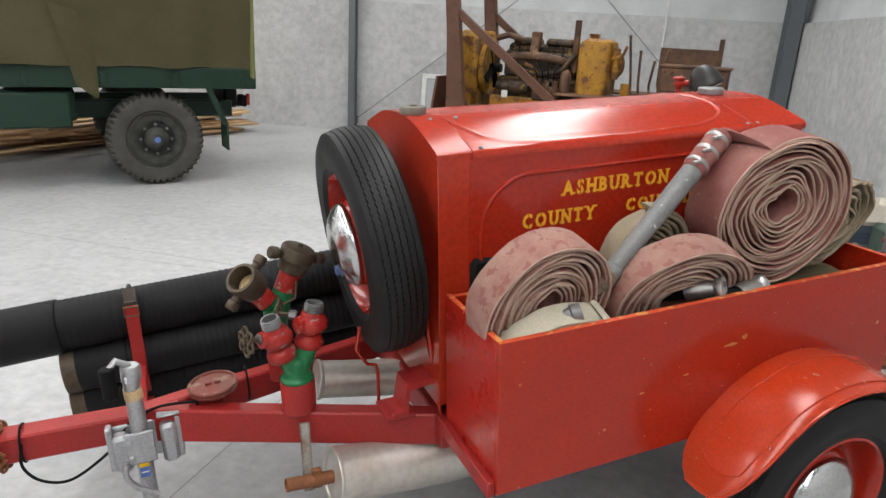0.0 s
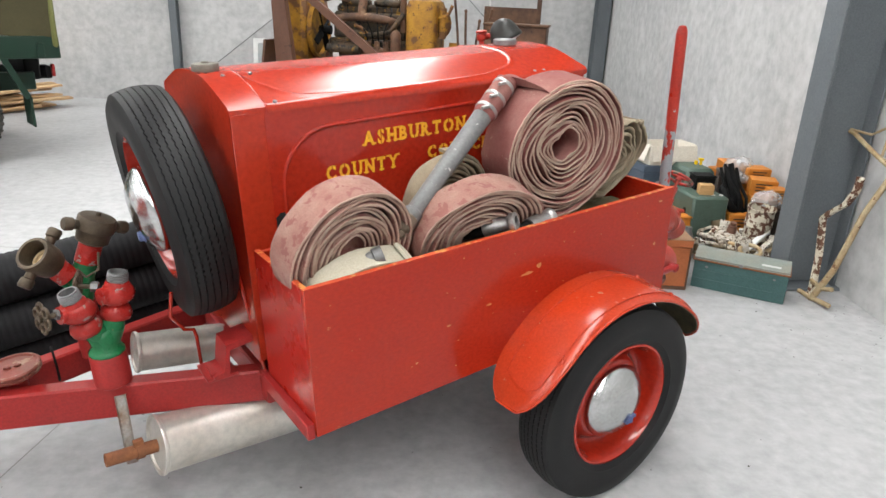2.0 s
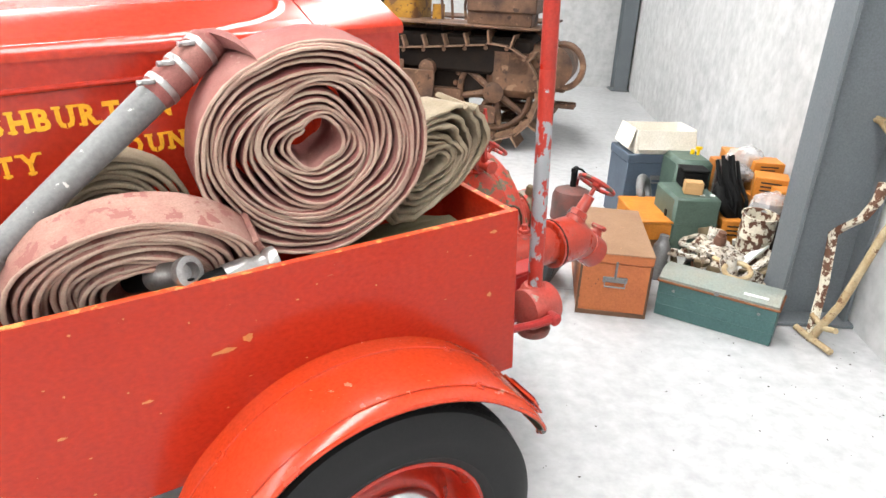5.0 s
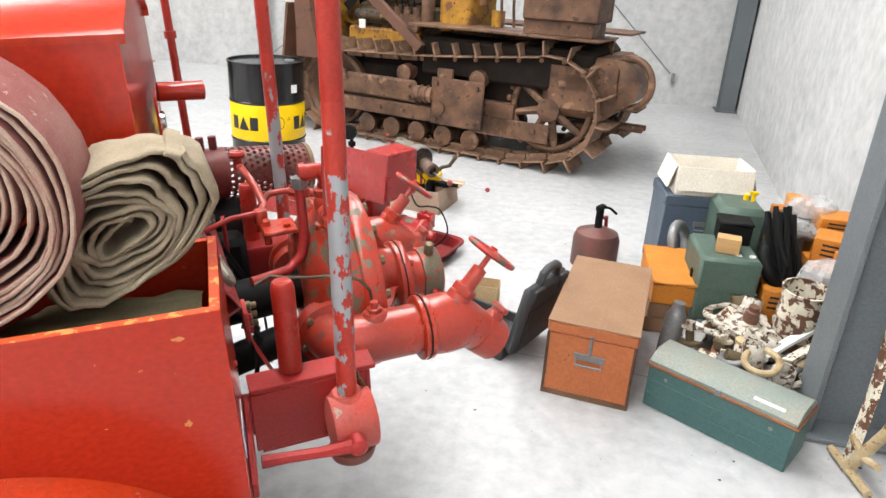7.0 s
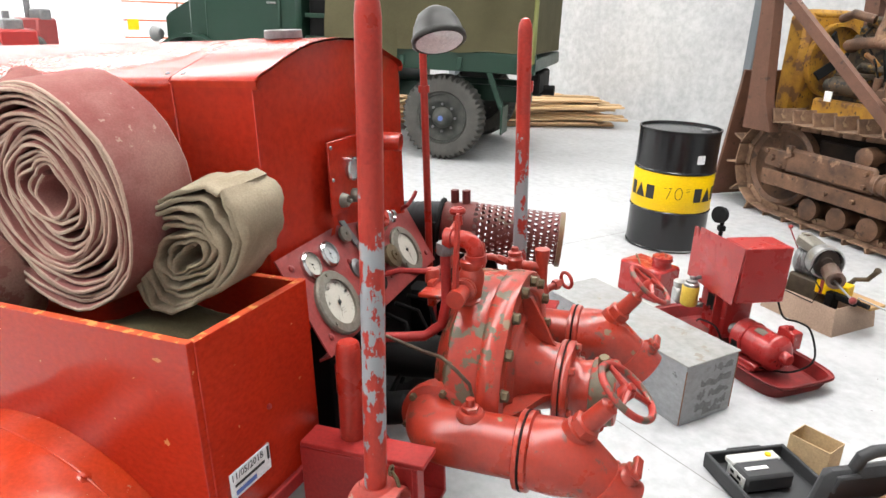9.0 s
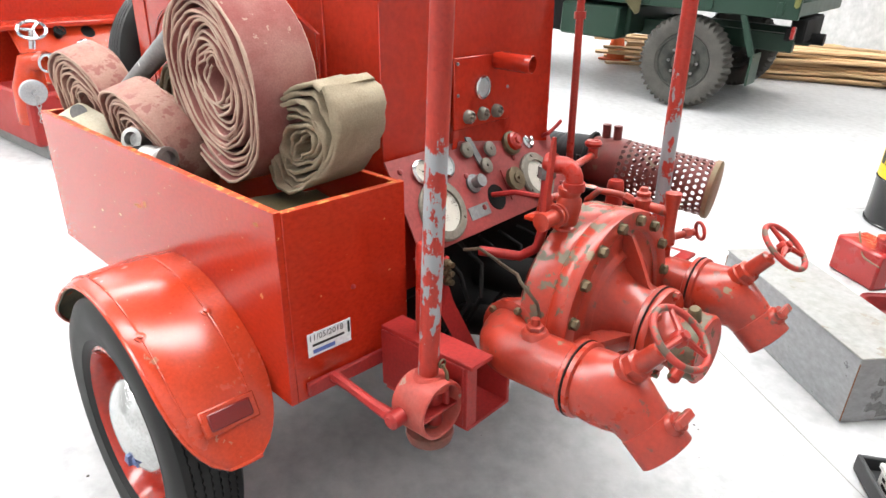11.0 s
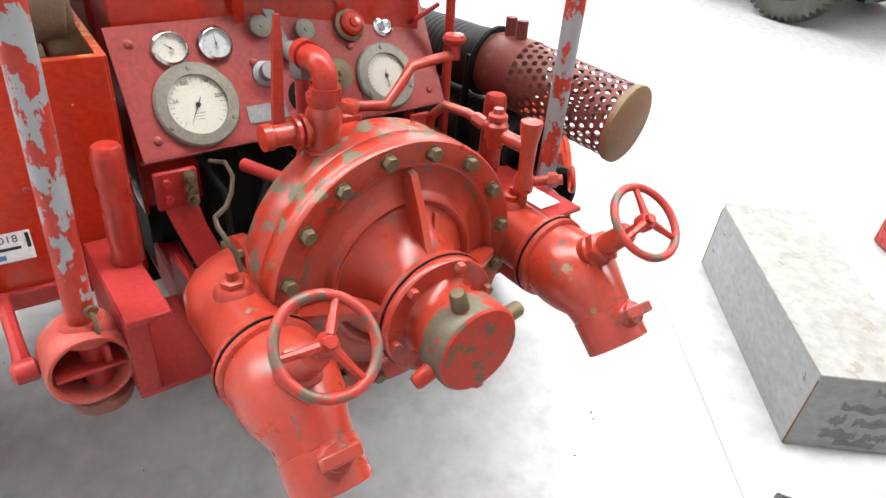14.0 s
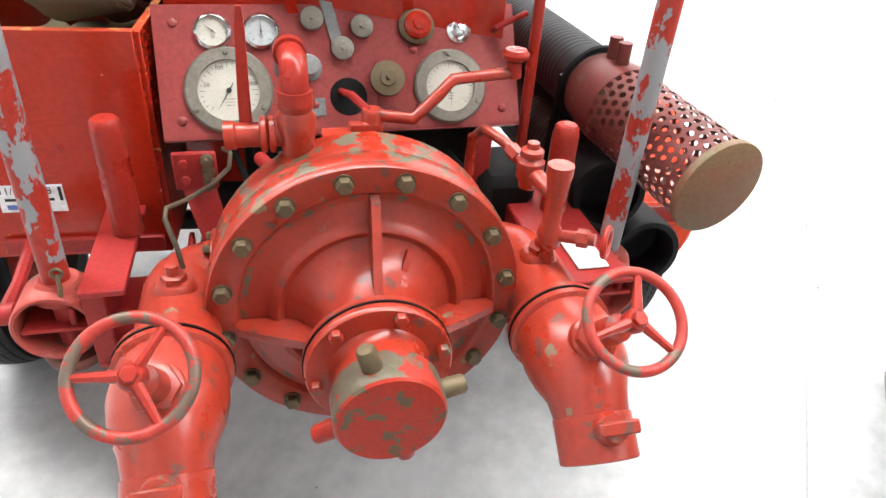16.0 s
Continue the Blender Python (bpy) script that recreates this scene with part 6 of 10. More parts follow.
part("post_bracket", Shape().box((1.70, 1.13, 0.117), (0.36, 0.15, 0.012), 0.003).box((1.70, 1.06, 0.035), (0.36, 0.012, 0.17), 0.003).box((1.70, 1.13, -0.045), (0.36, 0.15, 0.012), 0.003), FRAME_RED, trailer, "", REAR_MID)


def roller_bracket(cx, cy, cz, R=0.068):
    """Cast housing: short open drum lying along the trailer, with an upright roller and a dish below."""
    sh = Shape().lathe((cx - 0.052, cy, cz), (1, 0, 0), [(0.0, 0.0), (R * 0.6, 0.002), (R * 0.92, 0.008), (R, 0.02), (R, 0.1), (R - 0.003, 0.104), (R - 0.008, 0.104), (R - 0.01, 0.1), (R - 0.01, 0.022), (0.0, 0.012)], 40)
    sh.lathe((cx, cy + 0.012, cz + R - 0.018), (0, 0, 1), [(0.046, -0.01), (0.04, 0.012), (0.032, 0.022), (0.0, 0.022)], 28)
    ob = part("roller_bracket", sh, BRACKET, trailer, "rounded red roller housing, paint scraped", REAR_MID, 50)
    part("roller", Shape().lathe((cx + 0.006, cy + 0.014, cz), (0, 0, 1), [(0.0, -R + 0.012), (0.024, -R + 0.014), (0.022, 0.0), (0.024, R - 0.014), (0.0, R - 0.012)], 24), FRAME_RED, ob)
    part("mid_plate", Shape().box((cx + 0.01, cy, cz - 0.006), (0.075, 2 * R - 0.03, 0.008), 0.002).box((cx + 0.01, cy + 0.03, cz + 0.014), (0.06, 0.012, 0.04), 0.003), FRAME_RED, ob)
    part("dish", Shape().lathe((cx + 0.002, cy + 0.01, cz - R - 0.042), (0, 0, 1), [(0.0, 0.0), (0.035, 0.002), (0.05, 0.012), (0.055, 0.028), (0.053, 0.036), (0.03, 0.046), (0.024, 0.06), (0.0, 0.06)], 32), RUSTED_RED, ob, "rust-stained round dish")
    return ob


roller_bracket(1.706, 0.2, 0.03)
roller_bracket(1.742, 1.215, 0.02)
part("pull_lever", Shape().tube([(1.70, 0.112, 0.03), (1.62, 0.112, 0.035), (1.55, 0.112, 0.045), (1.5, 0.112, 0.05)], [0.016, 0.012, 0.012, 0.014], 8).lathe((1.70, 0.098, 0.03), (0, 1, 0), [(0.012, -0.006), (0.014, -0.004), (0.02, 0), (0.02, 0.03), (0, 0.04)], 16), FRAME_RED, trailer, "", REAR_MID)
part("locking_pin", Shape().tube([(1.735, 0.222, 0.128), (1.745, 0.225, 0.11), (1.752, 0.222, 0.085)], 0.004, 6).ring((1.735, 0.222, 0.13), (1, 0, 0), 0.009, 0.003, 12, 5), BRASS, trailer, "", REAR_MID)
# lamp on its pole
lp = part("lamp_pole", Shape().cyl((1.45, 1.1, 0.1), (1.45, 1.1, 0.93), 0.0115, seg=14).lathe((1.45, 1.1, 0.78), (0, 0, 1), [(0.017, 0), (0.017, 0.02)], 14), POST_TOP, trailer, "thin red lamp pole")
LD = unit((0.3, -0.34, -0.89))
lc = np.array((1.535, 1.025, 0.94))
lh = part("spot_lamp", Shape().lathe(lc, LD, [(0.0, -0.085), (0.025, -0.08), (0.05, -0.062), (0.066, -0.03), (0.073, 0.0), (0.077, 0.004), (0.077, 0.016), (0.072, 0.02), (0.068, 0.018)], 32), LAMP_SHELL, trailer, "dark bullet-shaped spot lamp", smooth=60)
part("lamp_lens", Shape().lathe(lc + LD * 0.016, LD, [(0.069, 0), (0.06, 0.007), (0.03, 0.013), (0, 0.014)], 28), PAPER, lh, "ribbed white lens")
part("lamp_bracket", Shape().ball((1.45, 1.1, 0.938), 0.024, 12).lathe((1.45, 1.1, 0.952), (0, 0, 1), [(0.018, 0), (0.026, 0.004), (0.026, 0.014), (0.012, 0.018), (0, 0.018)], 14).tube([(1.45, 1.1, 0.938), (1.475, 1.075, 0.942), (1.505, 1.05, 0.95)], 0.013, 10), POST_TOP, lh)
# stickers on the rear panel and the number plate, kept as plain bars
st = part("sticker", Shape().box((BL + 0.0015, 0.112, 0.135), (0.0015, 0.118, 0.058), 0), PAPER, trailer, "white permit sticker with printed date")
MREAR = Matrix(((0, 0, 1, 0), (1, 0, 0, 0), (0, 1, 0, 0), (0, 0, 0, 1)))
words("printed_date", "11/05/2018", 0.021, INK, st, Matrix.Translation((BL + 0.0028, 0.055, 0.145)) @ MREAR, depth=0.0002)
part("printed_lines", Shape().box((BL + 0.003, 0.108, 0.133), (0.0006, 0.088, 0.006), 0).box((BL + 0.003, 0.165, 0.145), (0.0006, 0.006, 0.03), 0), INK, st)
part("printed_lines", Shape().box((BL + 0.003, 0.095, 0.117), (0.0006, 0.06, 0.01), 0), BLUE_INK, st)
npl = part("number_plate", Shape().box((1.60, 0.98, -0.12), (0.004, 0.3, 0.12), 0.001), BLACK, trailer, "black number plate")
part("plate_mark", Shape().box((1.603, 0.93, -0.12), (0.002, 0.03, 0.075), 0).box((1.603, 0.98, -0.12), (0.002, 0.03, 0.075), 0), WHITE, npl)
part("permit_card", Shape().box((1.80, 1.14, 0.127), (0.09, 0.06, 0.003), 0), PAPER, trailer, "white card on the bracket", REAR_MID)

# bare orange chips and scratches in the side panel's paint
rc = np.random.RandomState(12)
chips = [(0.78, 0.30, 0.03, 0.006), (0.83, 0.318, 0.012, 0.01), (0.62, 0.235, 0.012, 0.004), (0.46, 0.21, 0.01, 0.003), (1.12, 0.14, 0.05, 0.003), (1.2, 0.12, 0.018, 0.004), (0.34, 0.12, 0.006, 0.005), (1.43, 0.25, 0.008, 0.008), (1.44, 0.42, 0.012, 0.004)]
chips += [(0.05 + 1.4 * rc.rand(), 0.03 + 0.4 * rc.rand(), 0.001 + 0.003 * rc.rand(), 0.001 + 0.0016 * rc.rand()) for k in range(30)]
for x, z, w, h in chips:
    n = 9
    poly = [(x + w * (0.7 + 0.5 * rc.rand()) * math.cos(2 * math.pi * k / n), -0.0006, z + h * (0.6 + 0.6 * rc.rand()) * math.sin(2 * math.pi * k / n) + 0.2 * h * (-1) ** k) for k in range(n)]
    part("paint_chip", Shape().add(poly, [tuple(range(n))]), CHIP, trailer, smooth=0)

# ---- rolled hoses in the box ----
def rolled(name, label, c, R, width, turns, tilt=0.0, yaw=0.0, squash=1.0, r_in=0.045, mats=(HOSE_RED, HOSE_EDGE), seed=1, start=0.0, droop=0.0, ell=(0.0, 1.0, 0.0), slack=1.0, crease=0.003, tail=14, sag_k=0.06, square=0.0, sleeve=None):
    """A flat hose wound up: spiral of a flattened tube, loosely and unevenly coiled; axis along y."""
    rng = np.random.RandomState(seed)
    n = int(turns * 36)
    pitch = (R - r_in) / turns
    ph = rng.rand(4) * 6.28
    sh = Shape()
    th = pitch * 0.84
    prof = [(-0.22, -0.495), (0.22, -0.495), (0.42, -0.475), (0.5, -0.445), (0.5, 0.445), (0.42, 0.475), (0.22, 0.495), (-0.22, 0.495), (-0.42, 0.475), (-0.5, 0.445), (-0.5, -0.445), (-0.42, -0.475)]
    rows = []
    for i in range(n + 1):
        t = i / 36 * 2 * math.pi
        r = r_in + pitch * t / (2 * math.pi)
        k = r / R
        wob = 1 + (0.09 * slack * (1 - k) + 0.015 * slack) * math.sin(2 * t + ph[0] + 0.12 * t) + 0.05 * (1 - k) * math.sin(3 * t + ph[1])
        yoff = 0.006 * math.sin(0.7 * t + ph[2]) + 0.003 * math.sin(5.3 * t + ph[3]) + droop * (1 - k)
        ca, sa = math.cos(t + start), math.sin(t + start)
        sag = sag_k * R * (1 - k)
        wob += square * max(0.0, 1 - k) ** 1.5 * math.cos(4 * (t + start) + 0.5)
        wob += 0.22 * pitch / r * math.sin(0.83 * t + ph[1]) + 0.14 * pitch / r * math.sin(2.6 * t + ph[3])
        row = []
        for a, b in prof:
            rr = r * wob + a * th + crease * k * (noise.noise((1.6 * ca + 2.5 * b, 1.6 * sa - 2.0 * b, seed)) + 0.6 * noise.noise((4.0 * ca + 4 * b, 4.0 * sa + 2 * b, seed + 3)))
            px_, pz_ = rr * ca, rr * sa * squash - sag
            along = px_ * ell[1] + pz_ * ell[2]
            row.append((px_ + along * ell[0] * ell[1], b * width + yoff, pz_ + along * ell[0] * ell[2]))
        rows.append(row)
    m = len(prof)
    sh.loft(rows, True, True)
    for i, f in enumerate(sh.f[:n * m]):
        sh.s[i] = 1 if i % m in (0, 1, 11, 5, 6, 7) else 0
    ob = thing(name, label, "fire hose", TR @ pose(*c, tilt, 0, yaw), "rolled hoses")
    part("coil", sh, list(mats), ob, smooth=50)
    if sleeve:   # the outer turn lifts off and closes round into the clamped sleeve
        to_roll = pose(*c, tilt, 0, yaw).inverted()
        ctr, along, rad_ = (np.array(q, float) for q in sleeve[:3])
        ring = [np.array(to_roll @ Vector(ctr + sleeve[3] * (rad_ * math.cos(f) + np.cross(along, rad_) * math.sin(f)))) for f in (radians(-105 + 30 * k) for k in range(12))]
        pull = np.array(to_roll.to_3x3() @ Vector(along)) * 0.06
        run = []
        for s in np.linspace(0, 1, 9):
            e = s * s * (3 - 2 * s)
            run.append([np.array(p) * (1 - e) + (q + pull * (1 - s)) * e + np.array((0, 0, 0.004 * math.sin(math.pi * s))) for p, q in zip(rows[-1], ring)])
        part("hose_end", Shape().loft(run), mats[0], ob, smooth=60)
        return ob
    end = Shape()
    tail_rows = []
    for i in range(tail):
        t = n / 36 * 2 * math.pi + i * 0.05
        r = (R + pitch * i * 0.05 / 6.283) * (1 + 0.015 * math.sin(2 * t + ph[0] + 0.12 * t)) + 0.00003 * i * i
        tr = []
        for a, b in prof:
            px_, pz_ = (r + a * th) * math.cos(t + start), (r + a * th) * math.sin(t + start) * squash
            along = px_ * ell[1] + pz_ * ell[2]
            tr.append((px_ + along * ell[0] * ell[1], b * width + 0.006 * math.sin(0.7 * t + ph[2]), pz_ + along * ell[0] * ell[2]))
        tail_rows.append(tr)
    part("hose_end", end.loft(tail_rows, True, True), list(mats), ob, smooth=50)
    return ob


N0, N1 = np.array((0.349, 0.112, 0.495)), np.array((0.763, 0.225, 0.785))   # the nozzle's two ends
nd_ = unit(N1 - N0)
rolled("rolled_hose", "large faded red canvas fire hose roll", (1.062, 0.195, 0.652), 0.265, 0.16, 17, 5, -4, 0.9, 0.052, seed=3, start=2.0, slack=1.2, droop=0.03, crease=0.008, sag_k=-0.07, square=0.1,
       sleeve=(N0 + nd_ * 0.665, nd_, unit((-nd_[2], 0, nd_[0])), 0.0375))
rolled("rolled_hose", "faded red canvas fire hose rolled up", (0.196, 0.14, 0.495), 0.2, 0.115, 13, 14, 6, 1.0, 0.05, (HOSE_FADED, HOSE_EDGE), 5, 4.9, 0.02)
rolled("rolled_hose", "faded red canvas fire hose loosely rolled up", (0.66, 0.13, 0.444), 0.242, 0.105, 12, 18, -2, 0.78, 0.065, (HOSE_FADED, HOSE_EDGE), 8, -0.25, 0.02)
rolled("rolled_hose", "flat cream canvas hose coil in the box", (0.21, 0.09, 0.385), 0.185, 0.075, 5, 24, 4, 0.62, 0.09, (HOSE_WHITE, HOSE_WHITE), 11, 0.2)
rolled("rolled_hose", "beige canvas hose roll behind the nozzle", (0.64, 0.27, 0.53), 0.155, 0.07, 8, 8, 4, 0.95, 0.04, (HOSE_KHAKI, HOSE_KHAKI), 14, 1.0)
rolled("rolled_hose", "khaki canvas hose roll, slack and lopsided", (1.36, 0.235, 0.566), 0.112, 0.15, 8, 3, 2, 0.95, 0.02, (HOSE_KHAKI, HOSE_KHAKI), 17, 0.9, 0.02, (0.55, 0.8, 0.6), 2.6, 0.02, 5, 0.2)
# loose olive canvas on the box floor
sh = Shape()
rows = []
for i in range(30):
    x = 0.04 + 1.43 * i / 29
    rows.append([(x, 0.03 + 0.3 * j / 9, 0.2 + 0.18 * min(1, max(0, (x - 0.75) / 0.4)) + 0.035 * noise.noise((x * 7, j * 0.9, 0.3)) + 0.02 * noise.noise((x * 17, j * 2.1, 1.3)) - 0.06 * abs(j / 9 - 0.5)) for j in range(10)])
sh.loft(rows)
sh.loft([[(p[0], p[1], p[2] - 0.04) for p in r] for r in rows])
solo("canvas_sheet", sh, CLOTH, "crumpled olive canvas lying under the hoses", "canvas", TR, smooth=80)
# nozzle
nz = thing("hose_nozzle", "long grey branch pipe nozzle lying across the hoses", "nozzle", TR)
part("barrel", Shape().lathe(N0, nd_, [(0.026, 0.07), (0.03, 0.08), (0.03, 0.1), (0.025, 0.105), (0.031, 0.42), (0.033, 0.54)], 28), NOZZLE, nz)
part("tip", Shape().lathe(N0, nd_, [(0.012, 0), (0.018, 0.002), (0.022, 0.02), (0.018, 0.025), (0.03, 0.035), (0.033, 0.05), (0.033, 0.075), (0.026, 0.08)], 8), surface("worn_bronze_tip", (0.2, 0.15, 0.11), 0.5, metal=0.5, broad=20, bump=0.15), nz, "worn bronze nozzle tip")
part("hose_sleeve", Shape().tube([N0 + nd_ * 0.515, N0 + nd_ * 0.53, N0 + nd_ * 0.6, N0 + nd_ * 0.675], [0.034, 0.0375, 0.038, 0.038], 18), HOSE_RED, nz, "red hose end clamped to the nozzle", smooth=60)
for s in (0.535, 0.59, 0.648):
    p = N0 + nd_ * s
    part("hose_clamp", Shape().lathe(p, nd_, [(0.0385, 0), (0.0395, 0.002), (0.0395, 0.012), (0.0385, 0.014)], 24).box(p + (-0.022, -0.03, 0.024), (0.026, 0.01, 0.01), 0.002).hexnut(p + (-0.036, -0.034, 0.024), (-1, -0.3, 0), 0.006, 0.008), STEEL, nz, "steel hose clamp")
# couplings showing among the rolls
for c, d in (((0.735, 0.04, 0.475), (0.5, -0.75, 0.3)), ((0.90, 0.045, 0.452), (1, 0.1, 0.1))):
    d = unit(d)
    cp = thing("hose_coupling", "dull metal hose coupling lying in a roll", "coupling", TR, "hose couplings")
    part("body", Shape().lathe(np.array(c) - d * 0.09, d, [(0.03, 0), (0.03, 0.05), (0.024, 0.06), (0.024, 0.085), (0.03, 0.09), (0.032, 0.1), (0.032, 0.11), (0.02, 0.112), (0.018, 0.09), (0, 0.088)], 20), STEEL, cp)
    part("tail", Shape().cyl(np.array(c) - d * 0.17, np.array(c) - d * 0.085, 0.026, seg=16), BLACK, cp, "black rubber tail")
pp = Shape().lathe((0.22, 0.06, 0.47), (0.9, -0.3, 0.3), [(0.018, -0.06), (0.02, 0.02), (0.026, 0.024), (0.026, 0.05), (0, 0.051)], 18)
solo("hose_coupling", pp, DARK_STEEL, "dark metal hose coupling lying in a roll", "coupling", TR, "hose couplings")

# ---- black drum with a yellow band ----
dr = thing("oil_drum", "black steel oil drum with yellow band", "drum", pose(2.75, 5.66, 0, 0, 0, 20))
prof = [(0.278, 0.0), (0.288, 0.004), (0.288, 0.016), (0.282, 0.02), (0.282, 0.285), (0.288, 0.292), (0.288, 0.298), (0.282, 0.305)]
part("body", Shape().lathe((0, 0, 0), (0, 0, 1), prof + [(0.282, 0.575), (0.288, 0.582), (0.288, 0.588), (0.282, 0.595), (0.282, 0.86), (0.288, 0.864), (0.288, 0.878), (0.282, 0.88), (0.276, 0.878), (0.274, 0.862), (0.0, 0.862)], 64), DRUM_BLACK, dr)
part("band", Shape().lathe((0, 0, 0), (0, 0, 1), [(0.2824, 0.305), (0.2835, 0.307), (0.2835, 0.573), (0.2824, 0.575)], 64), DRUM_YELLOW, dr, "bright yellow painted band")
part("bung", Shape().lathe((0.17, -0.05, 0.862), (0, 0, 1), [(0.035, 0), (0.035, 0.012), (0, 0.012)], 20), DARK_STEEL, dr)


def on_drum(name, outline, mat, ang, z, label="", r=0.2842):
    """A flat sign bent round the drum: outline in metres along the arc and up."""
    sh = Shape()
    for poly in outline:
        sh.add([(r * math.sin(ang + x / r), -r * math.cos(ang + x / r), z + y) for x, y in poly], [tuple(range(len(poly)))])
    return part(name, sh, mat, dr, label, smooth=0)


def strips(x0, x1, top, n=10):
    """A sign cut into upright strips so that it follows the drum."""
    xs = np.linspace(x0, x1, n + 1)
    return [[(a, 0.0), (b, 0.0), (b, top(b)), (a, top(a))] for a, b in zip(xs[:-1], xs[1:])]


for a in (-1.12, 0.72):
    on_drum("drum_emblem", strips(-0.12, -0.055, lambda x: 0.1, 6) + strips(-0.045, 0.045, lambda x: 0.004 + 0.1 * (1 - abs(x) / 0.046), 12) + strips(0.055, 0.12, lambda x: 0.1, 6), INK, a, 0.385, "black emblem of two blocks and a triangle")
sh7 = [[(-0.05, 0.11), (0.0, 0.115), (0.0, 0.109), (-0.05, 0.104)], [(0.0, 0.115), (-0.006, 0.113), (-0.03, 0.03), (-0.024, 0.03)]]
sh0 = [[(0.05 + 0.022 * math.cos(t) , 0.075 + 0.04 * math.sin(t)), (0.05 + 0.027 * math.cos(t), 0.075 + 0.045 * math.sin(t)), (0.05 + 0.027 * math.cos(t + 0.4), 0.075 + 0.045 * math.sin(t + 0.4)), (0.05 + 0.022 * math.cos(t + 0.4), 0.075 + 0.04 * math.sin(t + 0.4))] for t in np.arange(0, 6.28, 0.4)]
on_drum("hand_writing", sh7, INK, -0.27, 0.37, "hand-written digit 7")
on_drum("hand_writing", sh0, INK, -0.27, 0.37, "hand-written digit 0")
for dz in (0, 0.015):
    on_drum("pen_stroke", [[(0.1, 0.11 - dz), (0.125, 0.115 - dz), (0.125, 0.111 - dz), (0.1, 0.106 - dz)]], INK, -0.27, 0.37)
on_drum("label", strips(-0.03, 0.03, lambda x: 0.06, 5), PAPER, 0.35, 0.66, "small white paper label")


# ---- boxes and machines on the floor ----
def crate(name, label, cat, c, deg, size, mat, lid=None, lid_mat=None, handle=None, group=""):
    """A box with a lid, set on its support; c: centre of its base."""
    ob = thing(name, label, cat, pose(*c, 0, 0, deg), group)
    sx, sy, sz = size
    lh = lid or 0
    part("body", Shape().box((0, 0, (sz - lh) / 2), (sx, sy, sz - lh), 0.004), mat, ob)
    if lid:
        part("lid", Shape().box((0, 0, sz - lh / 2 + 0.001), (sx + 0.012, sy + 0.012, lh), 0.006), lid_mat or mat, ob)
    if handle:
        h = Shape().tube([(-0.05, -sy / 2 - 0.004, handle), (-0.05, -sy / 2 - 0.012, handle - 0.035), (0.05, -sy / 2 - 0.012, handle - 0.035), (0.05, -sy / 2 - 0.004, handle)], 0.005, 8).box((0, -sy / 2 - 0.003, handle), (0.12, 0.006, 0.03), 0.002)
        part("handle", h, DARK_STEEL, ob)
    return ob


gb = crate("wooden_box", "long grey painted box with pale scuffed lid", "box", (2.825, 3.502, 0), 144, (0.9, 0.32, 0.287), GREYBOX, 0.006, GREYBOX_TOP)
rs = np.random.RandomState(6)
for z0, bars in ((0.235, ((-0.13, -0.01),)), (0.175, ((-0.13, 0.06),)), (0.12, ((-0.13, 0.0), (0.025, 0.07))), (0.065, ((-0.12, -0.05), (-0.03, 0.075))), (0.035, ((-0.1, 0.02),))):
    for y0, y1 in bars:   # old lettering rubbed out in broad dark smears
        ys = np.linspace(y0, y1, 9)
        up = [(-0.4512, y, z0 + 0.014 + 0.008 * rs.randn()) for y in ys]
        low = [(-0.4512, y, z0 - 0.014 + 0.006 * rs.randn()) for y in ys[::-1]]
        part("old_lettering", Shape().add(up + low, [tuple(range(18))]), SMEAR, gb, "dark smears where lettering was rubbed out", smooth=0)
for sx, sy in ((-1, -1), (-1, 1), (1, -1), (1, 1)):
    part("corner_wear", Shape().tube([(sx * 0.4495, sy * 0.1595, 0.01), (sx * 0.4495, sy * 0.1595, 0.26)], 0.0022, 6), RUSTPIPE, gb)
tc = thing("tool_chest", "long teal metal tool chest with dusty lid", "tool box", pose(4.027 + 0.105 * 0.887, 1.855 + 0.105 * 0.46, 0, 0, 0, -62.6))
part("body", Shape().box((0, 0, 0.095), (0.555, 0.21, 0.19), 0.004), TEAL, tc)
part("lid", Shape().prism([(-0.105, 0), (0.105, 0), (0.105, 0.018), (0.05, 0.05), (-0.05, 0.05), (-0.105, 0.018)], Matrix.Translation((-0.28, 0, 0.19)) @ Matrix(((0, 0, 1, 0), (1, 0, 0, 0), (0, 1, 0, 0), (0, 0, 0, 1))), 0.56), TEAL_LID, tc)
part("trim", Shape().tube([(-0.283, -0.108, 0.19), (0.283, -0.108, 0.19)], 0.006, 6).tube([(-0.283, -0.108, 0.19), (-0.283, 0.1, 0.19)], 0.006, 6).tube([(0.283, -0.108, 0.19), (0.283, 0.1, 0.19)], 0.006, 6), RUSTPIPE, tc)
part("catch", Shape().lathe((0.0, -0.11, 0.2), (0, -1, 0), [(0.014, 0), (0.012, 0.008), (0, 0.008)], 12), DARK_STEEL, tc)
part("label", Shape().box((0.17, -0.078, 0.2245), (0.11, 0.014, 0.002), 0, Matrix.Rotation(radians(30), 3, "X")), LIGHT_GREY, tc, "small worn label")
for z in (0.065, 0.125):
    part("fold_line", Shape().tube([(-0.277, -0.1065, z), (0.277, -0.1065, z)], 0.0025, 6), TEAL, tc)
for sx in (-0.2, 0.2):
    part("hinge_pin", Shape().lathe((sx, -0.106, 0.15), (0, -1, 0), [(0.008, 0), (0.007, 0.004), (0, 0.005)], 12), DARK_STEEL, tc)
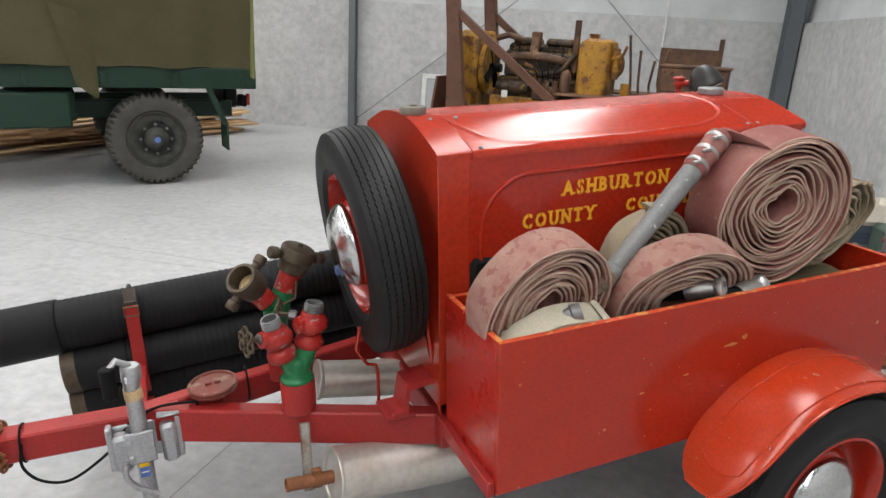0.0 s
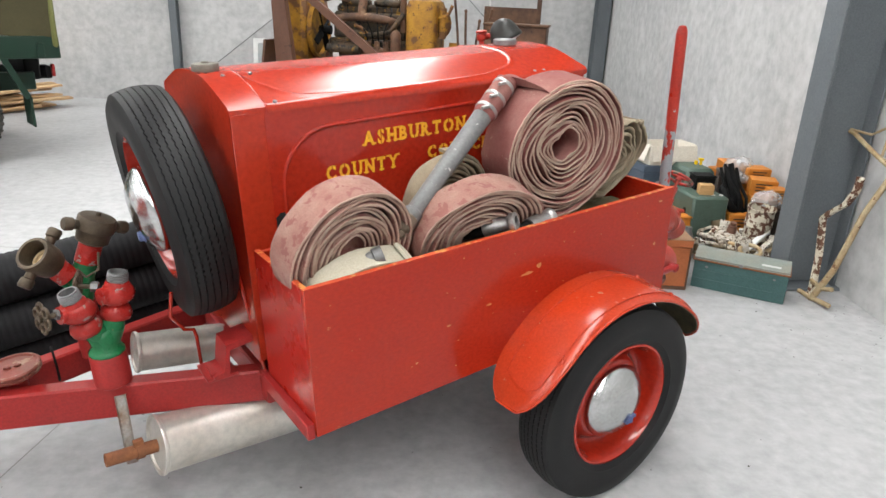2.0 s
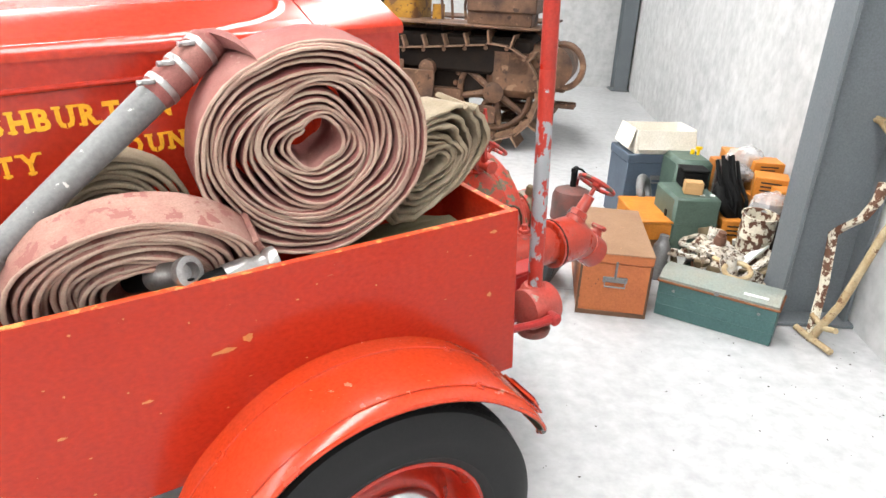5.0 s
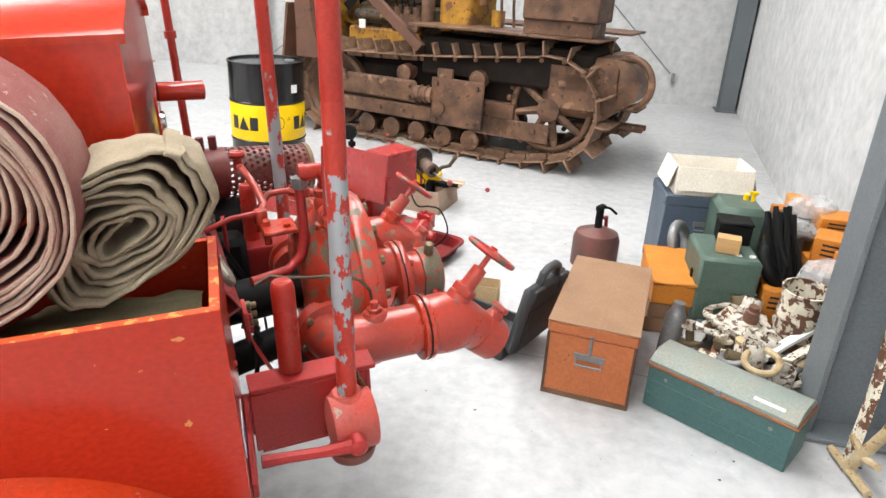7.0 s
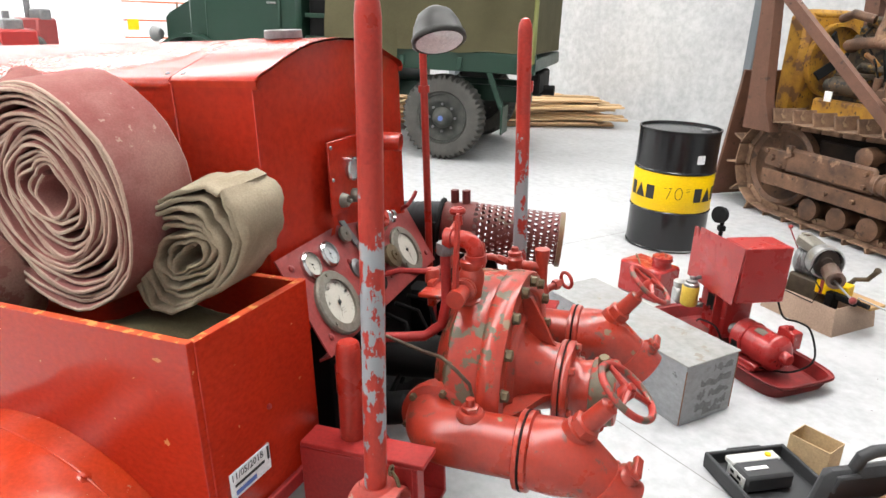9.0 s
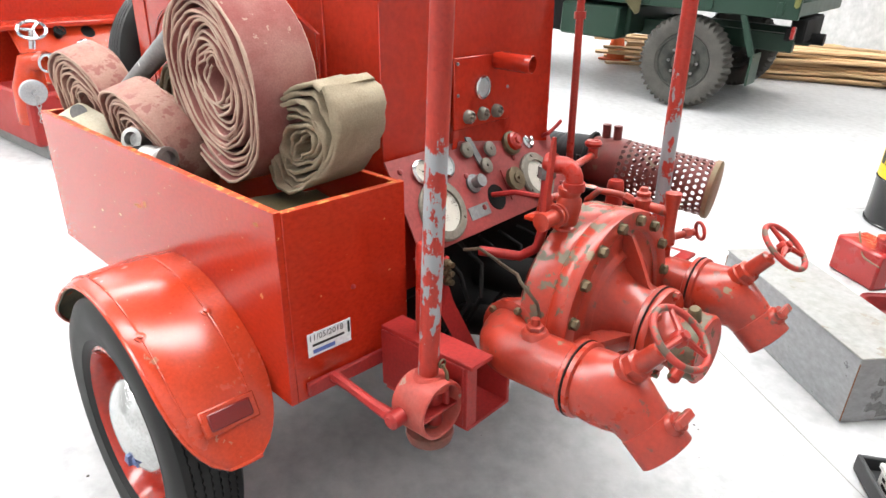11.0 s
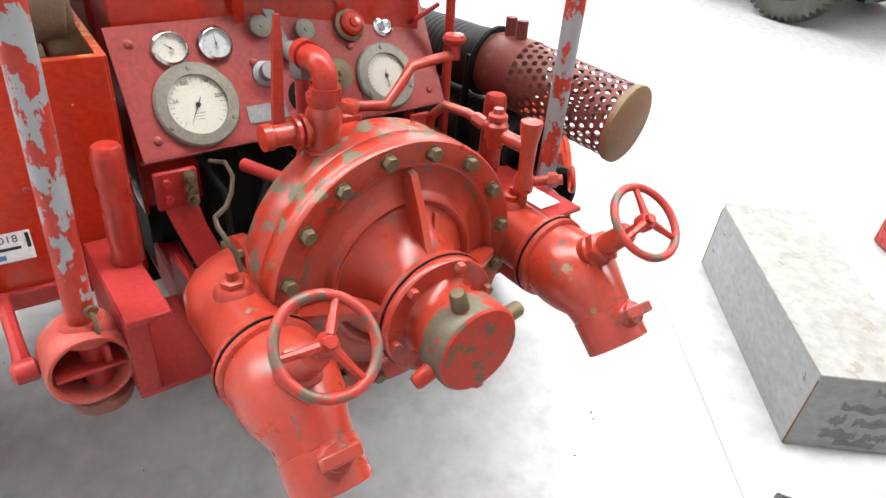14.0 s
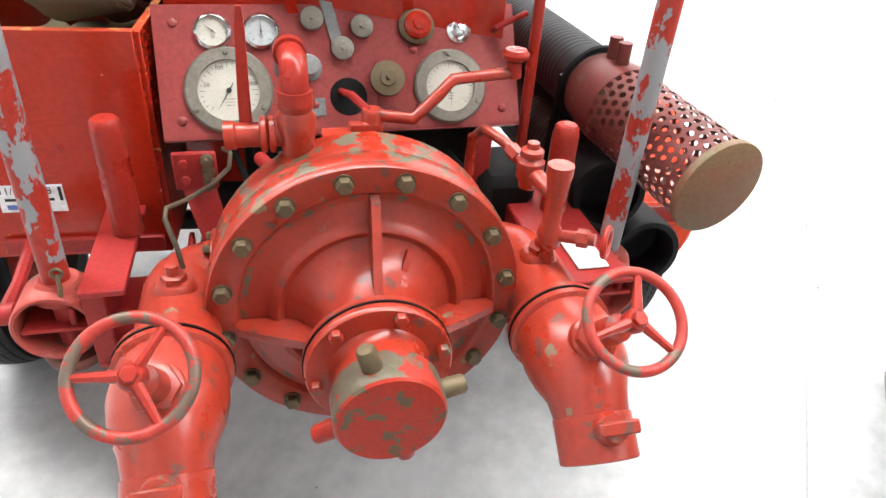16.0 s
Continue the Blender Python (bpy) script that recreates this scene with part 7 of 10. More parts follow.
oc = crate("wooden_chest", "weathered orange chest with brown lid and handle", "chest", (3.672 + 0.34 * 0.62, 2.185 + 0.34 * 0.785, 0), -38, (0.34, 0.69, 0.335), ORANGE_BOX, 0.05, ORANGE_BOX, 0.2)
part("lid_sheet", Shape().box((0, 0, 0.338), (0.356, 0.706, 0.005), 0.002), BROWN_LID, oc, "worn brown lid sheet")
for sx in (-1, 1):
    for sy in (-1, 1):
        part("corner_strip", Shape().box((sx * 0.169, sy * 0.345, 0.142), (0.012, 0.006, 0.284), 0.001).box((sx * 0.1715, sy * 0.34, 0.142), (0.006, 0.016, 0.284), 0.001), RUST, oc, "rusty corner strip")
part("bottom_strip", Shape().box((0, -0.3465, 0.012), (0.34, 0.006, 0.024), 0.001), RUST, oc)
part("hasp", Shape().box((0.0, -0.35, 0.25), (0.012, 0.006, 0.1), 0.002), DARK_STEEL, oc)
crate("wooden_chest", "low bright orange box lying on timber offcuts", "chest", (4.475, 2.745, 0.165), -28, (0.265, 0.46, 0.12), ORANGE, 0.02)
for i, z in enumerate((0.0, 0.083)):
    solo("timber_offcut", Shape().box((0, 0, 0.0405), (0.29, 0.4, 0.08), 0.004), BROWN_LID, "brown timber offcut under a box", "timber", pose(4.47, 2.73, z, 0, 0, -31 + 5 * i), "timber offcuts")
gn = thing("metal_cabinet", "dark green metal machine cabinet", "cabinet", pose(4.61, 2.595, 0, 0, 0, -28))
part("body", Shape().box((0, 0, 0.215), (0.275, 0.34, 0.43), 0.016), GENGREEN, gn)
part("seam", Shape().tube([(-0.139, 0.16, 0.27), (-0.139, -0.171, 0.27), (0.139, -0.171, 0.27), (0.139, 0.16, 0.27)], 0.003, 6), GENGREEN, gn)
part("latch", Shape().box((-0.141, -0.06, 0.3), (0.008, 0.03, 0.05), 0.002), BLACK, gn)
part("switch", Shape().cyl((0.1, -0.11, 0.43), (0.1, -0.11, 0.438), 0.014, seg=12).box((0.04, -0.1, 0.432), (0.03, 0.025, 0.006), 0.001), LIGHT_GREY, gn)
g2_ = thing("metal_cabinet", "rounded dark green machine housing behind a cabinet", "cabinet", pose(4.95, 2.92, 0, 0, 0, -28))
part("body", Shape().box((0, 0, 0.265), (0.24, 0.3, 0.53), 0.03), GENGREEN, g2_)
part("valve", Shape().cyl((0.07, 0.02, 0.53), (0.07, 0.02, 0.57), 0.01, seg=10).box((0.07, 0.02, 0.575), (0.04, 0.02, 0.02), 0.003).cyl((0.04, 0.04, 0.53), (0.04, 0.04, 0.56), 0.014, seg=10), DRUM_YELLOW, g2_, "small yellow valve fitting")
crate("metal_case", "small black metal box on a green cabinet", "case", (4.70, 2.66, 0.431), -33, (0.15, 0.13, 0.11), BLACK, 0.015)
crate("wooden_block", "small pale wooden box", "box", (4.575, 2.54, 0.431), -40, (0.105, 0.075, 0.075), PALE_WOOD)
crate("metal_case", "navy blue metal equipment case", "case", (4.98, 3.26, 0), -24, (0.46, 0.34, 0.49), BLUE, 0.06, BLUE, 0.33)
cb = thing("cardboard_box", "white open cardboard box on a blue case", "box", pose(4.985, 3.24, 0.492, 0, 0, -24))
for c, s, nm in (((0, -0.145, 0.08), (0.4, 0.006, 0.16), "front_side"), ((0, 0.145, 0.08), (0.4, 0.006, 0.16), "back_side"), ((-0.2, 0, 0.08), (0.006, 0.284, 0.16), "side"), ((0.2, 0, 0.08), (0.006, 0.284, 0.16), "side"), ((0, 0, 0.004), (0.39, 0.284, 0.006), "bottom")):
    part(nm, Shape().box(c, s, 0.001), CARD_WHITE, cb)
part("front_flap", Shape().box((0.005, -0.165, 0.098), (0.4, 0.005, 0.13), 0.001, Matrix.Rotation(radians(-12), 3, "X")), CARD_WHITE, cb)
part("side_flap", Shape().box((-0.224, 0.01, 0.1), (0.005, 0.27, 0.14), 0.001, Matrix.Rotation(radians(16), 3, "Y")), CARD_WHITE, cb)
part("side_flap", Shape().box((0.222, 0.0, 0.1), (0.005, 0.27, 0.14), 0.001, Matrix.Rotation(radians(-14), 3, "Y")), CARD_WHITE, cb)
# sprayer canister
ex = thing("pressure_canister", "round dark pressure canister with red hose", "canister", pose(4.42, 3.40, 0, 0, 0, 30))
part("tank", Shape().lathe((0, 0, 0), (0, 0, 1), [(0.12, 0), (0.135, 0.01), (0.135, 0.17), (0.12, 0.21), (0.06, 0.235), (0.03, 0.24), (0, 0.24)], 32), surface("sooty_red_canister", (0.07, 0.045, 0.04), 0.5, tint=(0.16, 0.05, 0.04), broad=8, amount=1.0, bump=0.1), ex)
part("valve", Shape().cyl((0, 0, 0.23), (0, 0, 0.36), 0.022, seg=12).box((0, 0, 0.36), (0.07, 0.03, 0.03), 0.004).tube([(0, 0, 0.37), (0.06, -0.03, 0.35), (0.11, -0.05, 0.31)], 0.008, 8), BLACK, ex)
part("hose", Shape().tube([(0.02, 0, 0.29), (0.09, 0.0, 0.28), (0.14, 0.02, 0.2), (0.15, 0.03, 0.1)], 0.012, 8), FRAME_RED, ex, "red rubber hose")
# stacked orange boxes against the wall
for i, (x, y, z, d, s) in enumerate(((4.81, 2.41, 0, -32, (0.17, 0.2, 0.17)), (4.80, 2.40, 0.171, -36, (0.165, 0.19, 0.13)), (5.22, 2.80, 0, -31, (0.2, 0.2, 0.5)), (5.23, 2.80, 0.501, -40, (0.12, 0.16, 0.07)), (5.2, 2.53, 0, -31, (0.22, 0.2, 0.47)), (5.21, 2.54, 0.471, -36, (0.18, 0.17, 0.1)), (5.05, 2.37, 0.0, -31, (0.22, 0.2, 0.41)), (5.06, 2.38, 0.411, -52, (0.19, 0.17, 0.12)), (4.99, 2.22, 0.0, -40, (0.16, 0.15, 0.4)), (4.99, 2.22, 0.401, -30, (0.13, 0.13, 0.1)))):
    ob = crate("wooden_crate", "small orange painted wooden crate", "crate", (x, y, z), d, s, ORANGE, group="orange crates")
    sh = Shape()
    for k in range(3):
        sh.box((-0.01 * k, -s[1] / 2 - 0.001, s[2] * (0.75 - 0.2 * k)), (s[0] * (0.6 - 0.1 * k), 0.001, s[2] * 0.08), 0)
    part("stencil_lines", sh, INK, ob, "black stencilled lines too worn to read")

# red pump unit in its tray
pu = thing("pump_unit", "red engine-driven pump unit in a tray", "machine", pose(3.313, 4.01, 0, 0, 0, -57))
rows = []
for s, z in ((1.0, 0.075), (0.96, 0.07), (0.9, 0.01), (0.85, 0.006)):
    rows.append([(0.46 * s * (abs(math.cos(t)) ** 0.3) * math.copysign(1, math.cos(t)), 0.2 * s * (abs(math.sin(t)) ** 0.3) * math.copysign(1, math.sin(t)), z) for t in np.linspace(0, 2 * math.pi, 40, endpoint=False)])
SKEW = pose(0.08, -0.05, 0, 0, 0, 12) @ pose(-0.04, 0, 0)      # tray and motor lie askew under the cowl
sh = Shape().loft(rows, True).add(rows[-1], [tuple(range(40))])
sh.loft([[(x * 1.012, y * 1.025, max(0.0, z - 0.008)) for x, y, z in r] for r in rows], True)
sh.tube([(x * 1.005, y * 1.01, z) for x, y, z in rows[0]], 0.005, 6, True)
part("tray", sh, DIRTY_TRAY, pu, "oily red drip tray", SKEW)
motor = part("motor", Shape().lathe((0.04, 0.0, 0.125), (1, 0, 0), [(0.05, -0.02), (0.082, -0.005), (0.088, 0.0), (0.088, 0.055), (0.091, 0.058), (0.091, 0.068), (0.084, 0.071), (0.084, 0.2), (0.091, 0.204), (0.091, 0.214), (0.086, 0.225), (0.07, 0.245), (0.05, 0.252), (0.032, 0.254), (0.03, 0.285), (0.024, 0.292), (0, 0.293)], 40), MACHINE, pu, "round red electric motor", SKEW)
part("motor_foot", Shape().box((0.13, 0.0, 0.03), (0.17, 0.15, 0.035), 0.006).box((0.13, -0.075, 0.02), (0.15, 0.04, 0.012), 0.003).box((0.13, 0.075, 0.02), (0.15, 0.04, 0.012), 0.003), MACHINE, motor)
for k in range(6):
    t = 2 * math.pi * k / 6 + 0.3
    part("end_bolt", Shape().hexnut((0.262, 0.072 * math.cos(t), 0.125 + 0.072 * math.sin(t)), (1, 0, 0), 0.007, 0.01), MACHINE, motor)
# slots and side opening are black blocks in place of their inner shade
for k in range(5):
    t = radians(200 + 35 * k)
    part("vent_slot", Shape().box((0.287, 0.045 * math.cos(t), 0.125 + 0.045 * math.sin(t)), (0.012, 0.02, 0.006), 0.001, Matrix.Rotation(t, 3, "X")), BLACK, motor, "black strip standing for a cooling slot")
part("side_opening", Shape().box((0.075, -0.083, 0.1), (0.04, 0.014, 0.05), 0.004), BLACK, motor, "black block standing for an opening in the housing")
part("rating_plate", Shape().box((0.17, -0.03, 0.205), (0.06, 0.035, 0.002), 0, Matrix.Rotation(radians(20), 3, "X")), NICKEL, motor, "worn metal rating plate")
part("terminal_box", Shape().box((0.21, 0.115, 0.17), (0.1, 0.06, 0.09), 0.006).cyl((0.21, 0.115, 0.215), (0.21, 0.115, 0.23), 0.012, seg=10), MACHINE, motor)
part("coupling", Shape().cyl((-0.03, 0, 0.125), (0.04, 0, 0.125), 0.03, seg=16).ring((0.0, 0, 0.125), (1, 0, 0), 0.031, 0.007, 20, 6).ring((0.022, 0, 0.125), (1, 0, 0), 0.031, 0.006, 20, 6), DARK_STEEL, motor)
eng = part("engine", Shape().box((-0.13, -0.02, 0.19), (0.2, 0.16, 0.3), 0.012).box((-0.16, -0.1, 0.24), (0.12, 0.05, 0.14), 0.01), MACHINE, pu)
part("rib", Shape().box((-0.06, -0.12, 0.16), (0.012, 0.05, 0.24), 0.003), MACHINE, eng)
# black block put on the engine for the shade of a gap
part("dark_gap", Shape().box((-0.12, -0.127, 0.22), (0.06, 0.006, 0.08), 0.002), BLACK, eng)
for x, z in ((-0.21, 0.3), (-0.21, 0.19), (-0.115, 0.3), (-0.115, 0.19)):
    part("engine_bolt", Shape().hexnut((x, -0.126, z), (0, -1, 0), 0.009, 0.008), MACHINE, eng)
cowl = part("cowl", Shape().box((0.062, -0.045, 0.465), (0.175, 0.25, 0.28), 0.005), MACHINE, pu, "large red sheet-metal cowl")
part("cowl_side", Shape().prism([(-0.295, 0.305), (0.13, 0.31), (0.156, 0.607), (-0.235, 0.592), (-0.247, 0.53), (-0.258, 0.585), (-0.295, 0.578)], Matrix.Translation((0, -0.176, 0)) @ Matrix.Rotation(radians(90), 4, "X"), 0.004), MACHINE, cowl, "notched red side sheet", smooth=0)
part("pressure_gauge", Shape().lathe((-0.275, -0.05, 0.645), (0.4, -1, 0.1), [(0.042, 0), (0.044, 0.01), (0.044, 0.03), (0, 0.032)], 28).cyl((-0.275, -0.04, 0.5), (-0.275, -0.04, 0.62), 0.011).box((-0.275, -0.04, 0.57), (0.035, 0.035, 0.03), 0.004), BLACK, pu, "black round gauge on a stem")
part("gauge_pipe", Shape().cyl((-0.275, -0.04, 0.3), (-0.275, -0.04, 0.52), 0.009, seg=10), DARK_STEEL, pu)
part("fuel_bowl", Shape().lathe((-0.15, -0.235, 0.19), (0, 0, 1), [(0.0, 0), (0.038, 0.002), (0.044, 0.01), (0.044, 0.105), (0.04, 0.11), (0, 0.11)], 24), FUEL_YELLOW, pu, "yellow filter bowl")
part("bowl_cap", Shape().lathe((-0.15, -0.235, 0.3), (0, 0, 1), [(0.04, 0), (0.04, 0.012), (0.03, 0.018), (0.03, 0.03), (0.012, 0.034), (0.012, 0.05), (0, 0.05)], 24), STEEL, pu)
part("bowl_arm", Shape().tube([(-0.15, -0.235, 0.33), (-0.16, -0.19, 0.34), (-0.17, -0.13, 0.33)], 0.01, 8), DARK_STEEL, pu)
part("carburettor", Shape().box((-0.27, -0.22, 0.2), (0.07, 0.07, 0.09), 0.012).lathe((-0.27, -0.22, 0.245), (0, 0, 1), [(0.04, 0), (0.042, 0.01), (0.042, 0.03), (0.02, 0.036), (0, 0.036)], 20).cyl((-0.31, -0.2, 0.18), (-0.22, -0.2, 0.18), 0.02), STEEL, pu)
part("carburettor_stem", Shape().tube([(-0.27, -0.22, 0.17), (-0.25, -0.17, 0.15), (-0.2, -0.12, 0.16)], 0.014, 8), DARK_STEEL, pu)
part("glass_card", Shape().box((-0.3, -0.1, 0.36), (0.1, 0.004, 0.13), 0.001, Matrix.Rotation(radians(35), 3, "Y")), LIGHT_GREY, pu, "white card with a green edge")
part("card_edge", Shape().box((-0.3, -0.1022, 0.36), (0.104, 0.003, 0.134), 0.001, Matrix.Rotation(radians(35), 3, "Y")), GREEN, pu)
part("cable", Shape().tube(soft([(0.1, 0.08, 0.33), (0.14, 0.11, 0.24), (0.22, 0.13, 0.25), (0.3, 0.14, 0.24), (0.36, 0.14, 0.12), (0.34, 0.05, 0.05), (0.26, -0.06, 0.035)]), 0.005, 8), BLACK, pu, "black wiring cable")
part("cable", Shape().tube(soft([(-0.1, -0.2, 0.12), (-0.03, -0.22, 0.16), (0.04, -0.18, 0.15), (0.07, -0.14, 0.06)]), 0.005, 8), BLACK, pu, "black wiring cable")
ft = thing("fuel_tank", "square red fuel tank with filler cap", "tank", pose(2.77, 4.55, 0, 0, 0, -30))
part("tank", Shape().box((0, 0, 0.1), (0.3, 0.2, 0.2), 0.012), MACHINE, ft)
part("filler", Shape().lathe((0.08, 0.0, 0.2), (0, 0, 1), [(0.055, 0), (0.055, 0.04), (0.06, 0.042), (0.06, 0.065), (0, 0.067)], 24), MACHINE, ft, "round red filler cap")
part("pipe", Shape().tube(soft([(-0.1, 0, 0.2), (-0.1, -0.01, 0.225), (-0.02, -0.07, 0.2), (0.06, -0.115, 0.16), (0.2, -0.16, 0.17)]), 0.0045, 8), BRASS, ft)
part("cap_wire", Shape().ring((0.08, 0.0, 0.268), (0.3, 1, 0.2), 0.03, 0.0025, 20, 5), DARK_STEEL, ft)
part("filler_band", Shape().ring((0.08, 0, 0.243), (0, 0, 1), 0.0605, 0.003, 28, 6), MACHINE, ft)
lb = thing("bench_machine", "small workshop machine on a beige base", "machine", pose(3.72, 4.68, 0, 0, 0, -40))
base_ring = [[(sx * w, sy * d, z) for sx, sy in ((-1, -1), (1, -1), (1, 1), (-1, 1))] for w, d, z in ((0.23, 0.19, 0.0), (0.21, 0.175, 0.15), (0.205, 0.17, 0.155), (0.195, 0.16, 0.15), (0.2, 0.165, 0.03))]
part("base", Shape().loft(base_ring, True, True), BEIGE, lb, "beige sheet-metal base, open at the top")
part("head", Shape().lathe((-0.2, 0.03, 0.29), (1, 0.2, 0), [(0, -0.01), (0.06, -0.01), (0.085, 0.01), (0.09, 0.03), (0.09, 0.11), (0.08, 0.13), (0.08, 0.18), (0.05, 0.2), (0.03, 0.24), (0, 0.24)], 28), DARK_STEEL, lb, "dull grey motor housing")
part("head_foot", Shape().box((-0.1, 0.03, 0.115), (0.2, 0.14, 0.2), 0.012), OLD_BRONZE, lb)
for k in range(7):
    part("cooling_fin", Shape().ring((-0.17 + 0.014 * k, 0.036 + 0.003 * k, 0.29), (1, 0.2, 0), 0.09, 0.0035, 28, 6), DARK_STEEL, lb)
part("switch_box", Shape().box((-0.12, 0.0, 0.4), (0.15, 0.11, 0.07), 0.014, Matrix.Rotation(radians(18), 3, "Y")).cyl((-0.17, 0.0, 0.43), (-0.17, 0.0, 0.455), 0.025, seg=14), NICKEL, lb, "worn grey switch housing")
part("guard", Shape().lathe((0.0, -0.03, 0.34), (1, -0.6, 0), [(0.088, -0.05), (0.094, -0.04), (0.094, 0.035), (0.084, 0.04), (0.08, 0.03), (0.08, -0.03)], 32), STEEL, lb, "silver wheel guard")
part("grinding_wheel", Shape().lathe((0.005, -0.033, 0.34), (1, -0.6, 0), [(0, -0.025), (0.074, -0.02), (0.074, 0.01), (0.035, 0.014), (0.03, 0.028), (0, 0.03)], 28), LEATHER, lb, "dark grinding wheel")
part("spindle", Shape().lathe((0.06, -0.05, 0.3), (0.8, -0.7, -0.1), [(0.02, -0.06), (0.045, -0.05), (0.048, 0.0), (0.042, 0.01), (0.042, 0.07), (0.05, 0.075), (0.05, 0.11), (0.03, 0.112), (0.028, 0.08)], 24), surface("brown_grip", (0.13, 0.085, 0.065), 0.4, bump=0.05), lb, "brown ribbed spindle")
part("tin", Shape().box((0.07, 0.0, 0.2), (0.17, 0.09, 0.08), 0.004, Matrix.Rotation(radians(12), 3, "Z")), DRUM_YELLOW, lb, "yellow carton wedged inside")
part("tin_band", Shape().box((0.02, -0.012, 0.2), (0.02, 0.096, 0.084), 0.002, Matrix.Rotation(radians(12), 3, "Z")), PANEL, lb, "red band of the carton")
part("vice", Shape().box((0.16, -0.04, 0.18), (0.16, 0.05, 0.035), 0.006).box((0.1, -0.05, 0.14), (0.05, 0.07, 0.12), 0.008).cyl((0.22, -0.04, 0.185), (0.3, -0.04, 0.185), 0.014, seg=12), BLACK, lb, "black vice jaw")
part("board", Shape().box((0.2, 0.05, 0.165), (0.2, 0.13, 0.02), 0.003), PALE_WOOD, lb, "small wooden rest")
part("crank", Shape().tube([(0.1, 0.02, 0.2), (0.12, 0.09, 0.26), (0.18, 0.1, 0.28), (0.22, 0.1, 0.34)], 0.014, 8).ball((0.22, 0.1, 0.345), 0.02, 8), OLD_BRONZE, lb)
part("arm", Shape().tube([(0.12, -0.1, 0.28), (0.3, -0.2, 0.25)], 0.006, 8), STEEL, lb)
part("arm", Shape().tube([(0.2, 0.02, 0.19), (0.5, 0.03, 0.17)], 0.005, 8), STEEL, lb)
part("lever_ball", Shape().ball((0.3, -0.2, 0.25), 0.02, 12), PANEL, lb, "maroon ball knob")
part("lever_ball", Shape().ball((0.5, 0.03, 0.17), 0.018, 10), PANEL, lb, "maroon ball knob")
part("lever_ball", Shape().tube([(-0.19, 0.0, 0.34), (-0.26, -0.02, 0.46)], 0.004, 6).ball((-0.26, -0.02, 0.47), 0.014, 10), PANEL, lb)
part("wire", Shape().tube([(-0.0, -0.08, 0.4), (0.0, -0.15, 0.3), (0.12, -0.2, 0.24), (0.1, -0.22, 0.16), (-0.1, -0.2, 0.16), (-0.24, -0.2, 0.16)], 0.004, 6), BLACK, lb)
# tester in its open case
kc = thing("tester_case", "open black plastic case holding an electrical tester", "case", pose(3.47, 2.805, 0, 0, 0, -54.4) @ Matrix.Scale(1.1, 4))
sh = Shape().box((0, 0, 0.008), (0.395, 0.31, 0.016), 0.006)
for c, s in (((0, -0.148, 0.035), (0.395, 0.014, 0.05)), ((0, 0.148, 0.035), (0.395, 0.014, 0.05)), ((-0.19, 0, 0.035), (0.014, 0.29, 0.05)), ((0.19, 0, 0.035), (0.014, 0.29, 0.05))):
    sh.box(c, s, 0.004)
part("tray", sh.tube([(-0.19, 0.1, 0.03), (-0.22, 0.08, 0.03), (-0.22, -0.04, 0.03), (-0.19, -0.06, 0.03)], 0.012, 8), PLASTIC, kc)
LM = Matrix.Translation((0.197, 0, 0.03)) @ Matrix.Rotation(radians(12), 4, "Y")
R3 = LM.to_3x3()
lid = part("lid", Shape().box(LM @ Vector((0.02, 0, 0.17)), (0.05, 0.31, 0.32), 0.02, R3), PLASTIC, kc, "thick black lid standing open with moulded handle")
hd = [LM @ Vector(v) for v in ((0.02, -0.065, 0.325), (0.02, -0.06, 0.37), (0.02, -0.03, 0.385), (0.02, 0.03, 0.385), (0.02, 0.06, 0.37), (0.02, 0.065, 0.325))]
part("handle", Shape().tube(hd, 0.017, 10), PLASTIC, lid)
for y in (-0.1, 0.1):
    part("latch", Shape().box(LM @ Vector((0.045, y, 0.3)), (0.016, 0.07, 0.06), 0.005, R3), PLASTIC, lid)
part("lid_recess", Shape().box(LM @ Vector((0.046, 0, 0.14)), (0.008, 0.24, 0.19), 0.004, R3), PLASTIC, lid)
for y in (-0.12, -0.06, 0, 0.06, 0.12):
    part("lid_rib", Shape().box(LM @ Vector((-0.004, y, 0.17)), (0.008, 0.008, 0.28), 0.003, R3), PLASTIC, lid)
mg = thing("insulation_tester", "black and grey hand-held electrical tester", "tester", pose(3.40, 2.85, 0.02, 0, 0, -54.4))
part("body", Shape().box((0, 0, 0.035), (0.12, 0.2, 0.07), 0.012), PLASTIC, mg)
part("face", Shape().box((-0.052, 0.0, 0.062), (0.05, 0.2, 0.022), 0.004), LIGHT_GREY, mg)
part("button", Shape().lathe((-0.05, 0.06, 0.073), (0, 0, 1), [(0.012, 0), (0.011, 0.006), (0, 0.006)], 14), DRUM_YELLOW, mg, "yellow push button")
part("maker_mark", Shape().box((0.01, -0.03, 0.071), (0.016, 0.09, 0.002), 0), WHITE, mg)
part("sockets", Shape().box((0.0, -0.101, 0.035), (0.1, 0.004, 0.05), 0.001), LIGHT_GREY, mg)
part("socket_holes", Shape().box((-0.02, -0.1035, 0.045), (0.02, 0.002, 0.012), 0).box((0.02, -0.1035, 0.045), (0.02, 0.002, 0.012), 0).box((0.0, -0.1035, 0.025), (0.05, 0.002, 0.012), 0), BLACK, mg)
sh = Shape()
for k in range(4):
    sh.ring((3.50, 2.67, 0.025 + 0.008 * k), (0.1 * k, 0.1, 1), 0.05 + 0.006 * k, 0.005, 24, 6)
solo("test_lead", sh, BLACK, "coiled black test leads in the case", "cable")
